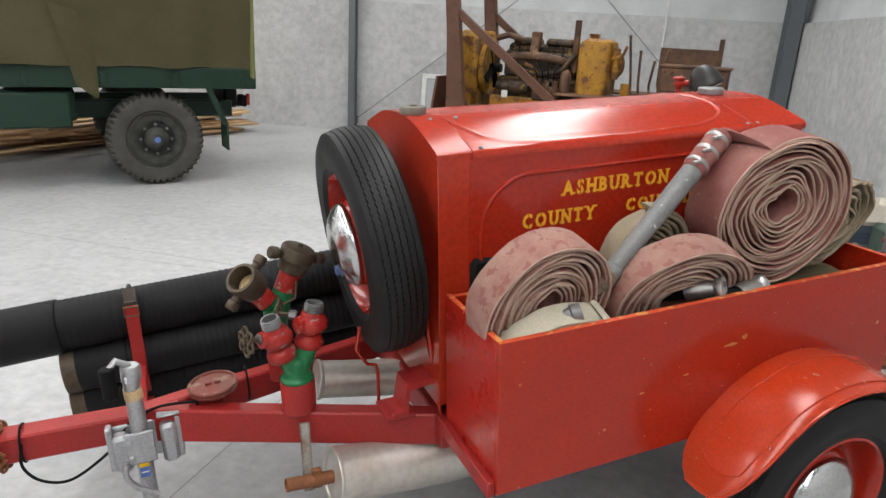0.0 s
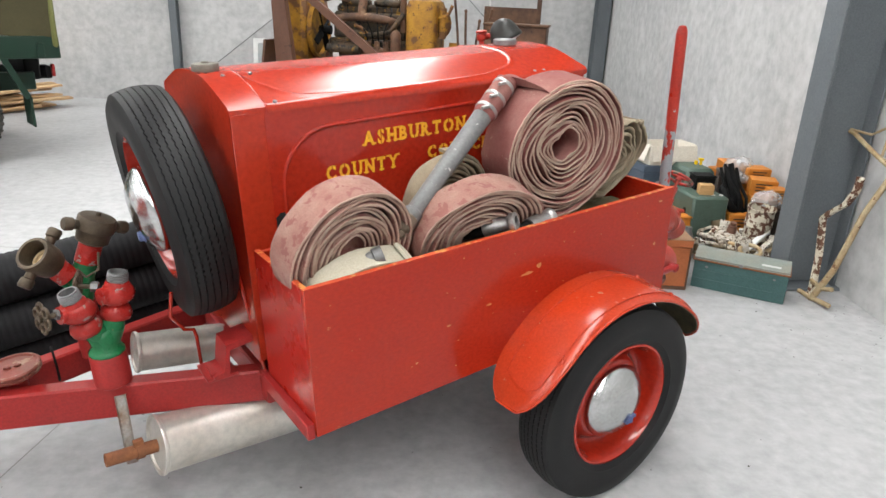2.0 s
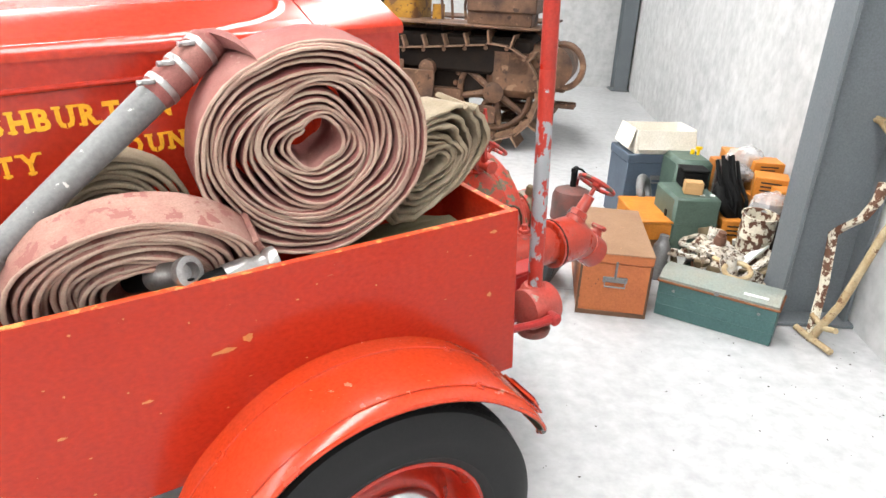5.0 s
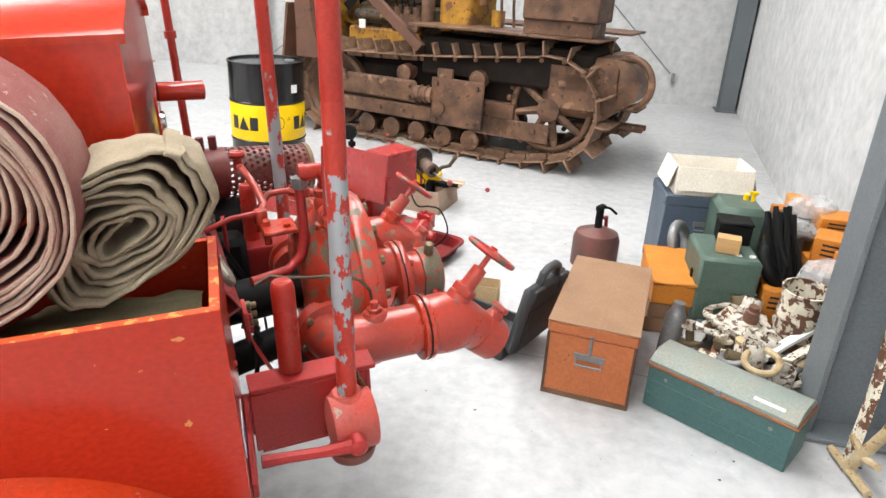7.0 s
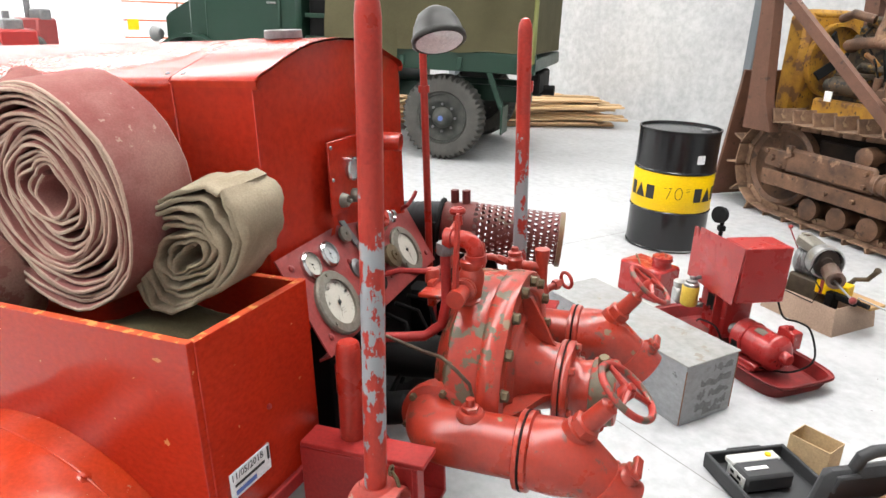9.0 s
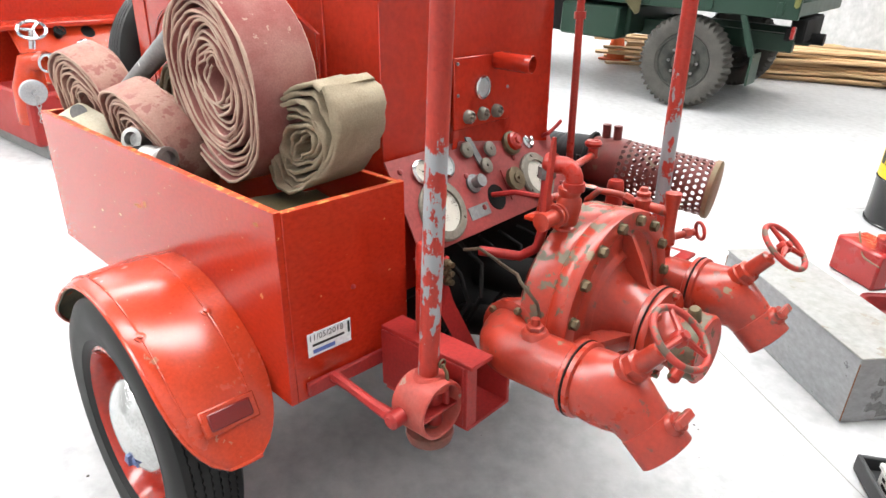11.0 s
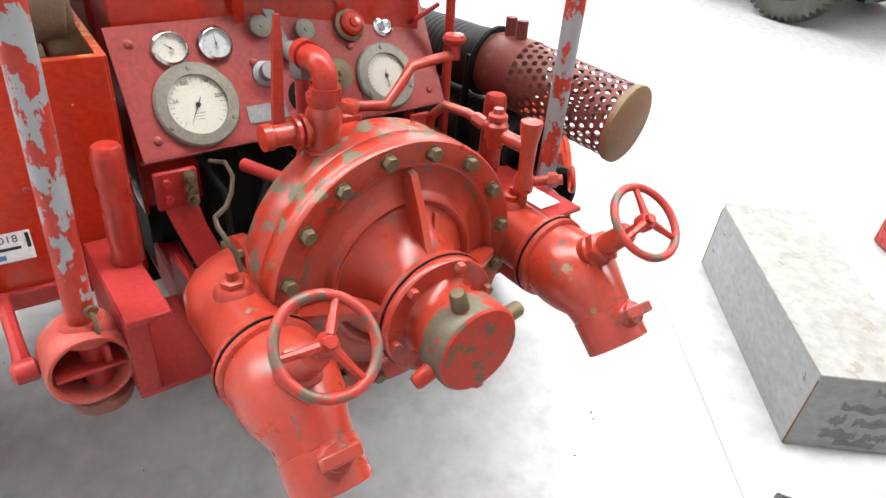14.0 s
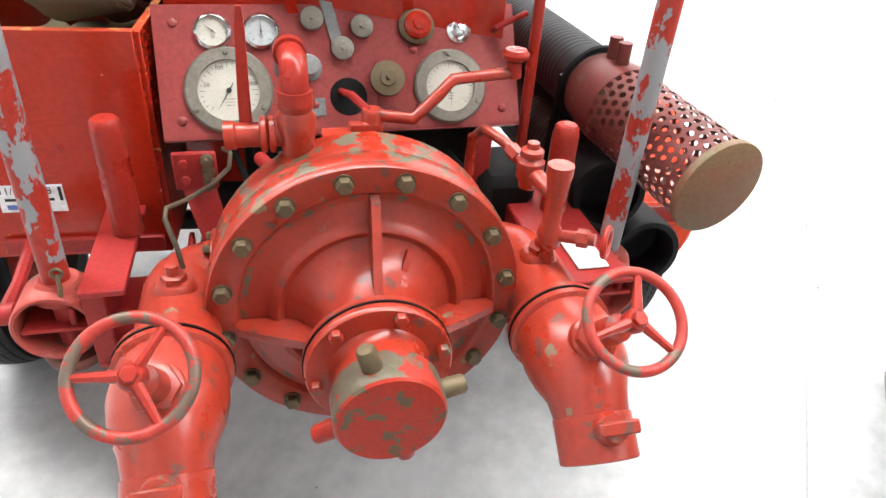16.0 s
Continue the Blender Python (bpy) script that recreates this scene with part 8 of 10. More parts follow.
solo("test_clip", Shape().box((3.53, 2.64, 0.05), (0.07, 0.02, 0.02), 0.005, Matrix.Rotation(radians(30), 3, "Z")), MACHINE, "red and white test clip", "clip")
cx = thing("cardboard_box", "small open brown cardboard box", "box", pose(3.59, 3.08, 0, 0, 0, -30))
for c, s in (((0, -0.055, 0.06), (0.15, 0.004, 0.12)), ((0, 0.055, 0.06), (0.15, 0.004, 0.12)), ((-0.075, 0, 0.06), (0.004, 0.11, 0.12)), ((0.075, 0, 0.06), (0.004, 0.11, 0.12)), ((0, 0, 0.003), (0.15, 0.11, 0.004))):
    part("side", Shape().box(c, s, 0.0005), CARD, cx)

# ---- small scrap parts behind the tool chest ----
rng = np.random.RandomState(21)


def scrap(i, x, y, z):
    k = i % 6
    a, b, c = rng.rand(3)
    sh = Shape()
    if k == 0:
        sh.lathe((0, 0, 0), (0, 0, 1), [(0.03, 0), (0.05 + 0.02 * a, 0.005), (0.05 + 0.02 * a, 0.02), (0.02, 0.025), (0.018, 0.07 + 0.05 * b), (0, 0.07 + 0.05 * b)], 20)
        nm, lab, cat = "flanged_part", "old flanged machine part among scrap", "machine part"
    elif k == 1:
        sh.cyl((-0.07, 0, 0.03), (0.07, 0, 0.04), 0.028, seg=16).cyl((-0.02, 0, 0.03), (0.0, 0, 0.04), 0.04, seg=16)
        nm, lab, cat = "pipe_part", "chalky white pipe fitting among scrap", "pipe fitting"
    elif k == 2:
        sh.ring((0, 0, 0.015), (0.1 * a, 0.1, 1), 0.06 + 0.02 * b, 0.014, 28, 10)
        nm, lab, cat = "metal_ring", "worn metal ring lying in scrap", "ring"
    elif k == 3:
        sh.box((0, 0, 0.012), (0.2 + 0.1 * a, 0.025, 0.02), 0.004).cyl((0.1, 0, 0), (0.1, 0, 0.04), 0.02)
        nm, lab, cat = "flat_bar", "flat metal bar lying on scrap", "bar"
    elif k == 4:
        sh.lathe((0, 0, 0), (0, 0, 1), [(0.04, 0), (0.045, 0.01), (0.045, 0.1), (0.04, 0.11), (0.036, 0.11), (0.034, 0.02), (0, 0.02)], 20)
        nm, lab, cat = "metal_pot", "small worn metal pot among scrap", "pot"
    else:
        sh.box((0, 0, 0.03), (0.07 + 0.04 * a, 0.06, 0.05 + 0.02 * b), 0.01).cyl((0, 0, 0.05), (0, 0.0, 0.09), 0.018)
        nm, lab, cat = "casting", "grubby metal casting among scrap", "machine part"
    m = (PARTS, PARTS, RUSTPIPE, PEEL, DARK_STEEL, PARTS, BRASS, PARTS)[rng.randint(8)]
    solo(nm, sh, m, lab, cat, pose(x, y, z, (rng.rand() - 0.5) * 40, (rng.rand() - 0.5) * 40, rng.rand() * 360), "scrap parts")


ux, uy = np.array((0.46, -0.887)), np.array((0.887, 0.46))
for i in range(46):
    u, v = rng.rand() * 0.62 - 0.3, 0.27 + rng.rand() * 0.42
    p = np.array((4.08, 1.93)) + ux * u + uy * v
    scrap(i, p[0], p[1], 0.02 + 0.12 * rng.rand() * (1 - abs(u) * 1.5) + 0.1 * (v > 0.4) * rng.rand())
fc = thing("flanged_casting", "brown flanged casting with an upright hub", "machine part", pose(4.5, 2.25, 0.1, 6, -5, 20))
sh = Shape().lathe((0, 0, 0), (0, 0, 1), [(0.06, 0), (0.075, 0.05), (0.1, 0.1), (0.1, 0.115), (0.05, 0.125), (0.034, 0.14)], 24)
for k in range(5):
    sh.lathe((0.095 * math.cos(k * 1.257), 0.095 * math.sin(k * 1.257), 0.08), (0, 0, 1), [(0.03, 0), (0.033, 0.01), (0.033, 0.035), (0.02, 0.04), (0, 0.04)], 12)
part("flange", sh, PARTS, fc)
part("hub", Shape().lathe((0, 0, 0.13), (0, 0, 1), [(0.034, 0), (0.034, 0.035), (0.03, 0.04), (0.03, 0.06), (0.022, 0.065), (0.022, 0.085), (0, 0.086)], 20), RUST_BEAM, fc, "brown threaded hub")
ctn = thing("paint_tin", "cream tin with a tan lid among scrap", "tin", pose(4.4, 2.12, 0.07, -4, 6, 0))
part("body", Shape().lathe((0, 0, 0), (0, 0, 1), [(0.052, 0), (0.055, 0.004), (0.055, 0.12), (0.052, 0.124)], 28), PEEL, ctn)
part("lid", Shape().lathe((0, 0, 0.12), (0, 0, 1), [(0.056, 0), (0.058, 0.004), (0.058, 0.012), (0.05, 0.014), (0, 0.012)], 28), CARD, ctn, "tan lid")
solo("pipe_part", Shape().lathe((0, 0, 0), (0, 0, 1), [(0.03, 0), (0.037, 0.004), (0.037, 0.05), (0.034, 0.055), (0.034, 0.15), (0.037, 0.155), (0.037, 0.19), (0.028, 0.195), (0, 0.19)], 24), PEEL, "white pipe fitting with peeling paint", "pipe fitting", pose(4.45, 2.44, 0.08, 38, 12, 0), "scrap parts")
solo("white_disc", Shape().lathe((0, 0, 0), (0, 0, 1), [(0.047, 0), (0.05, 0.003), (0.05, 0.012), (0.012, 0.014), (0.01, 0.02), (0, 0.02)], 28), WHITE, "white metal disc standing among scrap", "disc", pose(4.33, 2.37, 0.125, 62, 0, -42), "scrap parts")
for k, (a, b) in enumerate((((4.43, 2.08, 0.13), (4.66, 2.06, 0.27)), ((4.42, 2.02, 0.1), (4.6, 1.99, 0.23)), ((4.5, 2.02, 0.12), (4.62, 1.93, 0.2)))):
    a, b = np.array(a), np.array(b)
    d, up = unit(b - a), np.array((0, 0, 1.0))
    w2 = unit(np.cross(d, up)) * 0.02
    v2 = unit(np.cross(w2, d)) * 0.008
    solo("flat_bar", Shape().loft([[q + w2 + v2, q - w2 + v2, q - w2 - v2, q + w2 - v2] for q in (a, a * 0.5 + b * 0.5 + v2, b)], True, True), (WHITE, PARTS, CREAM_RUST)[k], "cream painted flat bar lying on scrap", "bar", group="scrap parts")
solo("metal_ring", Shape().ring((0, 0, 0), (-0.3, -0.2, 1), 0.065, 0.014, 28, 8), CREAM_RUST, "wide tan metal ring among scrap", "ring", pose(4.35, 1.99, 0.2), "scrap parts")
pl_ = solo("paint_pail", Shape().lathe((0, 0, 0), (0, 0, 1), [(0.075, 0), (0.085, 0.005), (0.09, 0.1), (0.094, 0.105), (0.092, 0.115), (0.09, 0.22), (0.097, 0.225), (0.097, 0.235), (0.09, 0.235), (0.085, 0.04), (0, 0.04)], 32), PEEL, "battered white and rusty pail", "pail", pose(4.655, 2.14, 0.195, 4, -3, 0))
crate("metal_case", "squat rusty metal box under a pail", "case", (4.68, 2.15, 0), -31, (0.2, 0.18, 0.19), RUST)
solo("filter_can", Shape().lathe((0, 0, 0), (0, 0, 1), [(0.035, 0), (0.035, 0.15), (0.03, 0.16), (0.02, 0.18), (0.02, 0.2), (0, 0.2)], 20), DARK_STEEL, "tall dark metal cylinder", "cylinder", pose(4.24, 2.42, 0, 0, 5, 0) @ Matrix.Scale(1.3, 4))
solo("belt_pulley", Shape().ring((0, 0, 0.1), (0.5, -0.8, 0.3), 0.09, 0.028, 32, 12), DARK_STEEL, "dark grey metal ring leaning on a box", "ring", pose(4.68, 3.0, 0.19))
for i in range(11):
    r_ = np.random.RandomState(300 + i)
    x0, y0 = 4.80 + 0.16 * r_.rand(), 2.50 + 0.12 * r_.rand()
    solo("rubber_strap", Shape().tube([(x0, y0, 0.56 + 0.06 * r_.rand()), (x0 - 0.03, y0 - 0.06, 0.5), (x0 - 0.06, y0 - 0.12 - 0.05 * r_.rand(), 0.4), (x0 - 0.05, y0 - 0.17, 0.3)], 0.013, 6), BLACK, "limp black rubber strap hanging over boxes", "strap", group="rubber straps")
solo("cable_coil", Shape().ring((0, 0, 0.0), (0.3, -0.7, 0.6), 0.1, 0.03, 28, 10).ring((0.02, 0.02, 0.03), (0.1, -0.6, 0.7), 0.09, 0.025, 28, 10).ring((0.05, 0, -0.05), (0.6, -0.4, 0.6), 0.1, 0.02, 28, 8), BLACK, "tangled black cables and hoses", "cable", pose(4.83, 2.47, 0.36))
for x, y, z, s in ((4.83, 2.2, 0.44, 0.12), (5.17, 2.66, 0.56, 0.13), (5.02, 2.56, 0.5, 0.09)):
    sh = Shape().ball((0, 0, 0), s, 20, (1, 0.8, 0.55))
    sh.v = [tuple(np.array(p) * (1 + 0.25 * noise.noise(Vector(p) * 22))) for p in sh.v]
    solo("plastic_bag", sh, BAG, "crumpled clear plastic bag", "bag", pose(x, y, z), "plastic bags", smooth=20)
crate("metal_case", "small dark metal box", "case", (5.02, 2.64, 0.0), -50, (0.17, 0.17, 0.54), surface("dark_brown_case", (0.06, 0.045, 0.04), 0.5), 0.03)

crate("metal_case", "dark wooden box under a plastic bag", "case", (4.86, 2.2, 0.0), -50, (0.2, 0.18, 0.4), LEATHER, 0.02)

# ---- two bent bars leaning on the wall by the column ----
bar1 = [(-0.298, -7.641, 0.0), (-0.252, -7.56, 0.276), (-0.215, -7.46, 0.49), (-0.2, -7.5, 0.54), (-0.19, -7.6, 0.62), (-0.172, -7.64, 0.72), (-0.161, -7.63, 0.8)]
sh = Shape()
sh.loft([[(p[0] - 0.012, p[1] - 0.022, p[2]), (p[0] - 0.012, p[1] + 0.022, p[2]), (p[0] + 0.012, p[1] + 0.022, p[2]), (p[0] + 0.012, p[1] - 0.022, p[2])] for p in bar1], True, True)
solo("bent_bar", sh, PEEL, "bent bar, cream paint peeling off rust", "bar", HALL)
bar2 = [(-0.3, -7.655, 0.015), (-0.258, -7.733, 0.239), (-0.192, -7.775, 0.614), (-0.15, -7.85, 0.86), (-0.14, -7.83, 0.9), (-0.134, -7.663, 0.946), (-0.12, -7.42, 1.03), (-0.118, -7.36, 1.03), (-0.136, -7.325, 0.937)]
sh = Shape().tube(bar2, [0.02, 0.019, 0.018, 0.017, 0.017, 0.014, 0.014, 0.014, 0.01], 10).tube([(-0.118, -7.38, 1.045), (-0.117, -7.57, 1.045), (-0.108, -7.66, 1.1), (-0.106, -7.70, 1.1), (-0.135, -7.72, 0.95)], 0.008, 8)
sh.tube([(-0.29, -7.60, 0.12), (-0.28, -7.70, 0.1), (-0.27, -7.78, 0.13)], 0.014, 8).tube([(-0.33, -7.56, 0.03), (-0.3, -7.655, 0.02), (-0.28, -7.8, 0.03)], 0.016, 8)
solo("bent_lever", sh, CREAM_RUST, "long rust-stained lever with hooked handle", "lever", HALL)

# ---- crawler tractor ----
TA = radians(-47.2)
off = np.array((-math.sin(TA), math.cos(TA)))
TM = Matrix.Translation((3.3 - 0.3 * off[0], 7.5 - 0.3 * off[1], 0)) @ Matrix.Rotation(TA, 4, "Z")   # x to the tractor's rear, y away
ct = thing("crawler_tractor", "rusty yellow crawler tractor with bare engine", "tractor", TM)
XI, RI, XS, RS = 0.42, 0.355, 2.67, 0.415


def track_path(n):
    """Points and outward normals round idler and sprocket at even steps, starting on the ground run."""
    ci, cs = np.array((XI, 0.045 + RI + 0.03)), np.array((XS, 0.045 + RS + 0.06))
    pts = []
    pts += [np.array((XS - 0.25 + (XI - XS + 0.27) * k / 60, 0.045)) for k in range(60)]
    pts += [ci + (RI + 0.03) * np.array((math.cos(t), math.sin(t))) for t in np.linspace(radians(265), radians(95), 40)]
    pts += [np.array((XI + (XS - XI) * k / 60, ci[1] + RI + 0.03 + (cs[1] + RS + 0.03 - ci[1] - RI - 0.03) * k / 60 - 0.03 * math.sin(math.pi * k / 60))) for k in range(1, 60)]
    pts += [cs + (RS + 0.03) * np.array((math.cos(t), math.sin(t))) for t in np.linspace(radians(90), radians(-62), 40)]
    P = np.array(pts + [pts[0]])
    d = np.r_[0, np.cumsum(np.linalg.norm(np.diff(P, axis=0), axis=1))]
    s = np.linspace(0, d[-1], n, endpoint=False)
    q = np.c_[np.interp(s, d, P[:, 0]), np.interp(s, d, P[:, 1])]
    tan = np.roll(q, -1, 0) - np.roll(q, 1, 0)
    return q, tan / np.linalg.norm(tan, axis=1)[:, None]


shoe = Shape().box((0, 0, 0.0), (0.185, 0.36, 0.012), 0.002).box((-0.088, 0, 0.055), (0.018, 0.36, 0.12), 0.004, Matrix.Rotation(radians(-14), 3, "Y"))
shoe.box((0, -0.06, -0.03), (0.175, 0.025, 0.05), 0.004).box((0, 0.06, -0.03), (0.175, 0.025, 0.05), 0.004).cyl((0.08, -0.09, -0.03), (0.08, 0.09, -0.03), 0.02, seg=8)
shoe_me = shoe.mesh("track_shoe", [RUST_TRACK])
for y in (0.18, 1.12):
    q, tan = track_path(35)
    for (x, z), (tx, tz) in zip(q, tan):
        n = np.array((-tz, tx))
        c = np.array((XI + XS, 0.9)) / 2
        if (np.array((x, z)) - c) @ n < 0:
            n = -n
        ex = np.array((tx, 0, tz))
        ez = np.array((n[0], 0, n[1]))
        ey = np.cross(ez, ex)
        part("track_shoe", shoe_me, RUST_TRACK, ct, "", Matrix(((ex[0], ey[0], ez[0], x), (ex[1], ey[1], ez[1], y), (ex[2], ey[2], ez[2], z), (0, 0, 0, 1))))
    # sprocket with teeth and spokes
    cs = np.array((XS, y, 0.045 + RS + 0.06))
    sp_ = Shape().ring(cs, (0, 1, 0), RS - 0.07, 0.03, 40, 8).lathe(cs - (0, 0.09, 0), (0, 1, 0), [(0.05, 0), (0.1, 0.01), (0.1, 0.14), (0.05, 0.15)], 20)
    for k in range(25):
        t = 2 * math.pi * k / 25
        sp_.box(cs + (RS - 0.02) * np.array((math.cos(t), 0, math.sin(t))), (0.05, 0.04, 0.05), 0.012, Matrix.Rotation(-t, 3, "Y"))
    for k in range(8):
        t = 2 * math.pi * k / 8 + 0.2
        sp_.tube([cs + 0.08 * np.array((math.cos(t), 0, math.sin(t))), cs + (RS - 0.08) * np.array((math.cos(t), 0, math.sin(t)))], [0.04, 0.028], 8)
    part("sprocket", sp_, RUST, ct, "spoked drive sprocket")
    ci = np.array((XI, y, 0.045 + RI + 0.03))
    id_ = Shape().lathe(ci - (0, 0.06, 0), (0, 1, 0), [(RI - 0.06, 0.03), (RI - 0.03, 0), (RI, 0.02), (RI, 0.1), (RI - 0.03, 0.12), (RI - 0.06, 0.09), (RI - 0.06, 0.03)], 40).lathe(ci - (0, 0.1, 0), (0, 1, 0), [(0.03, 0), (0.07, 0.01), (0.07, 0.19), (0.03, 0.2)], 20)
    for k in range(5):
        t = 2 * math.pi * k / 5 + 0.5
        id_.tube([ci + 0.05 * np.array((math.cos(t), 0, math.sin(t))), ci + (RI - 0.05) * np.array((math.cos(t), 0, math.sin(t)))], [0.035, 0.03], 8)
    part("idler", id_, RUST, ct, "spoked front idler")
    yo = y - 0.16 if y < 0.7 else y + 0.16
    fr = Shape().box((1.5, y, 0.42), (1.7, 0.12, 0.2), 0.01).box((1.35, yo, 0.345), (2.0, 0.025, 0.13), 0.004).box((1.0, yo, 0.53), (0.85, 0.05, 0.2), 0.03).box((1.85, yo - 0.012, 0.48), (0.52, 0.03, 0.42), 0.01).box((2.35, yo, 0.33), (0.75, 0.025, 0.16), 0.004).box((0.5, yo - 0.01, 0.52), (0.24, 0.045, 0.15), 0.01).box((1.72, yo - 0.01, 0.72), (0.16, 0.03, 0.1), 0.01).cyl((1.68, yo - 0.05, 0.42), (1.68, yo, 0.42), 0.06, seg=16).box((0.62, yo - 0.02, 0.6), (0.05, 0.04, 0.1), 0.004).hexnut((0.46, yo - 0.03, 0.52), (0, -1, 0), 0.03, 0.03)
    tf = part("track_frame", fr, RUST, ct, "rusty track side frame")
    for x, z in ((0.4, 0.57), (0.56, 0.47), (0.66, 0.58), (1.36, 0.58), (1.36, 0.48), (1.65, 0.64), (2.05, 0.64), (2.05, 0.32), (1.65, 0.32), (1.05, 0.35), (1.3, 0.35), (2.4, 0.35), (2.6, 0.35)):
        part("frame_bolt", Shape().hexnut((x, yo - 0.03, z), (0, -1, 0), 0.02, 0.025), RUST, tf)
    part("spring_cover", Shape().cyl((1.42, yo - 0.0, 0.52), (1.6, yo - 0.0, 0.52), 0.07, seg=16).ring((1.47, yo, 0.52), (1, 0, 0), 0.07, 0.012, 20, 6).ring((1.54, yo, 0.52), (1, 0, 0), 0.07, 0.012, 20, 6), RUST, tf)
    for x in (0.85, 1.13, 1.41, 1.69, 1.97):
        part("track_roller", Shape().lathe((x, y - 0.13, 0.16), (0, 1, 0), [(0.04, 0), (0.09, 0.01), (0.09, 0.06), (0.07, 0.07), (0.07, 0.19), (0.09, 0.2), (0.09, 0.25), (0.04, 0.26)], 20), RUST, ct)
    for x, z in ((1.27, 0.72), (2.02, 0.745)):
        part("carrier_roller", Shape().lathe((x, y - 0.16, z - 0.04), (0, 1, 0), [(0.03, 0), (0.075, 0.01), (0.08, 0.1), (0.05, 0.11), (0.05, 0.2), (0.03, 0.21)], 20), RUST, ct)
# last box is a near-black plate put in for the shade behind the rollers
part("main_frame", Shape().box((1.3, 0.77, 0.62), (2.7, 0.6, 0.34), 0.03).box((2.75, 0.77, 0.75), (0.7, 0.75, 0.6), 0.05).box((2.3, 0.55, 0.85), (1.6, 0.5, 0.34), 0.03).box((1.65, 0.42, 0.46), (1.7, 0.03, 0.5), 0.01), HULL, ct, "main hull, near-black for the shade between the tracks")
part("fender_plate", Shape().box((2.32, 0.28, 1.115), (1.75, 0.55, 0.02), 0.004).box((2.32, 1.26, 1.115), (1.75, 0.55, 0.02), 0.004).box((2.32, 0.53, 1.02), (1.7, 0.02, 0.2), 0.004), RUST, ct)
part("tool_box", Shape().box((2.87, 0.25, 1.36), (0.64, 0.4, 0.24), 0.012).box((2.85, 0.26, 1.185), (0.6, 0.34, 0.12), 0.006).box((2.87, 0.25, 1.49), (0.68, 0.44, 0.025), 0.006), RUST, ct, "brown rusty steel seat box")
part("seat_back", Shape().box((2.75, 0.9, 1.45), (0.6, 0.03, 0.42), 0.006).box((3.06, 0.9, 1.6), (0.05, 0.05, 0.35), 0.004), RUST, ct, "rusty upright plate")
sh = Shape()
rows = []
for z, g in ((1.06, 0), (1.1, 0.0), (1.62, 0.0), (1.68, -0.02), (1.71, -0.08)):
    rows.append([(1.72 + (0.18 + g) * (abs(math.cos(t)) ** 0.35) * math.copysign(1, math.cos(t)), 0.77 + (0.29 + g) * (abs(math.sin(t)) ** 0.35) * math.copysign(1, math.sin(t)), z) for t in np.linspace(0, 2 * math.pi, 36, endpoint=False)])
part("fuel_tank", sh.loft(rows, True, True).lathe((1.67, 0.7, 1.7), (0, 0, 1), [(0.05, 0), (0.05, 0.03), (0.06, 0.035), (0.06, 0.06), (0, 0.062)], 20), YELLOW, ct, "worn yellow fuel tank with rust")
part("tank_gear", Shape().ball((1.95, 0.65, 1.45), 0.1, 14, (0.9, 0.7, 1.4)).cyl((1.95, 0.6, 1.3), (1.95, 0.6, 1.62), 0.04).tube([(1.88, 0.6, 1.5), (2.02, 0.55, 1.55), (2.06, 0.55, 1.65)], 0.018, 8), YELLOW, ct)
rd = Shape().box((0.28, 0.77, 1.28), (0.24, 0.66, 0.86), 0.05).box((0.28, 0.77, 1.69), (0.26, 0.5, 0.08), 0.03)
part("radiator", rd, YELLOW, ct, "worn yellow radiator housing")
part("radiator_core", Shape().lathe((0.165, 0.77, 1.26), (1, 0, 0), [(0.30, 0), (0.31, 0.01), (0.31, 0.06), (0.28, 0.06), (0.275, 0.004), (0, 0.004)], 40), YELLOW, ct)
fan = Shape().cyl((0.2, 0.77, 1.26), (0.34, 0.77, 1.26), 0.05)
for k in range(4):
    t = radians(90 * k + 30)
    fan.box(np.array((0.24, 0.77, 1.26)) + 0.15 * np.array((0, math.cos(t), math.sin(t))), (0.02, 0.22, 0.08), 0.003, Matrix.Rotation(t, 3, "X") @ Matrix.Rotation(radians(25), 3, "Y"))
part("fan", fan, BLACK, ct, "four-bladed engine fan")
en = part("engine", Shape().box((0.82, 0.77, 1.0), (0.95, 0.42, 0.42), 0.03).box((0.82, 0.77, 1.35), (0.86, 0.3, 0.3), 0.03).box((0.82, 0.77, 1.53), (0.8, 0.24, 0.1), 0.03), ENGINE, ct, "oily engine block with manifold")
for k in range(6):
    x = 0.5 + 0.13 * k
    part("engine_bolt", Shape().hexnut((x, 0.7, 1.58), (0, 0, 1), 0.025, 0.03), RUST, en)
mf = Shape().tube([(0.45, 0.6, 1.4), (0.5, 0.5, 1.42), (0.62, 0.48, 1.44), (0.75, 0.48, 1.45), (0.95, 0.48, 1.44), (1.08, 0.5, 1.42), (1.12, 0.6, 1.4)], 0.045, 12).tube([(0.78, 0.48, 1.45), (0.78, 0.5, 1.55), (0.78, 0.55, 1.66)], 0.05, 12).lathe((0.78, 0.55, 1.64), (0, 0, 1), [(0.06, 0), (0.06, 0.06), (0.045, 0.07), (0, 0.07)], 16)
part("manifold", mf, RUST, en, "rusty exhaust manifold")
part("exhaust_stub", Shape().cyl((1.22, 0.6, 1.3), (1.22, 0.6, 1.85), 0.035, seg=14), RUST, en)
part("fuel_pipe", Shape().tube([(0.6, 0.5, 1.2), (0.7, 0.46, 1.28), (0.9, 0.46, 1.26), (1.1, 0.48, 1.3), (1.24, 0.55, 1.5)], 0.028, 10), ENGINE, en)
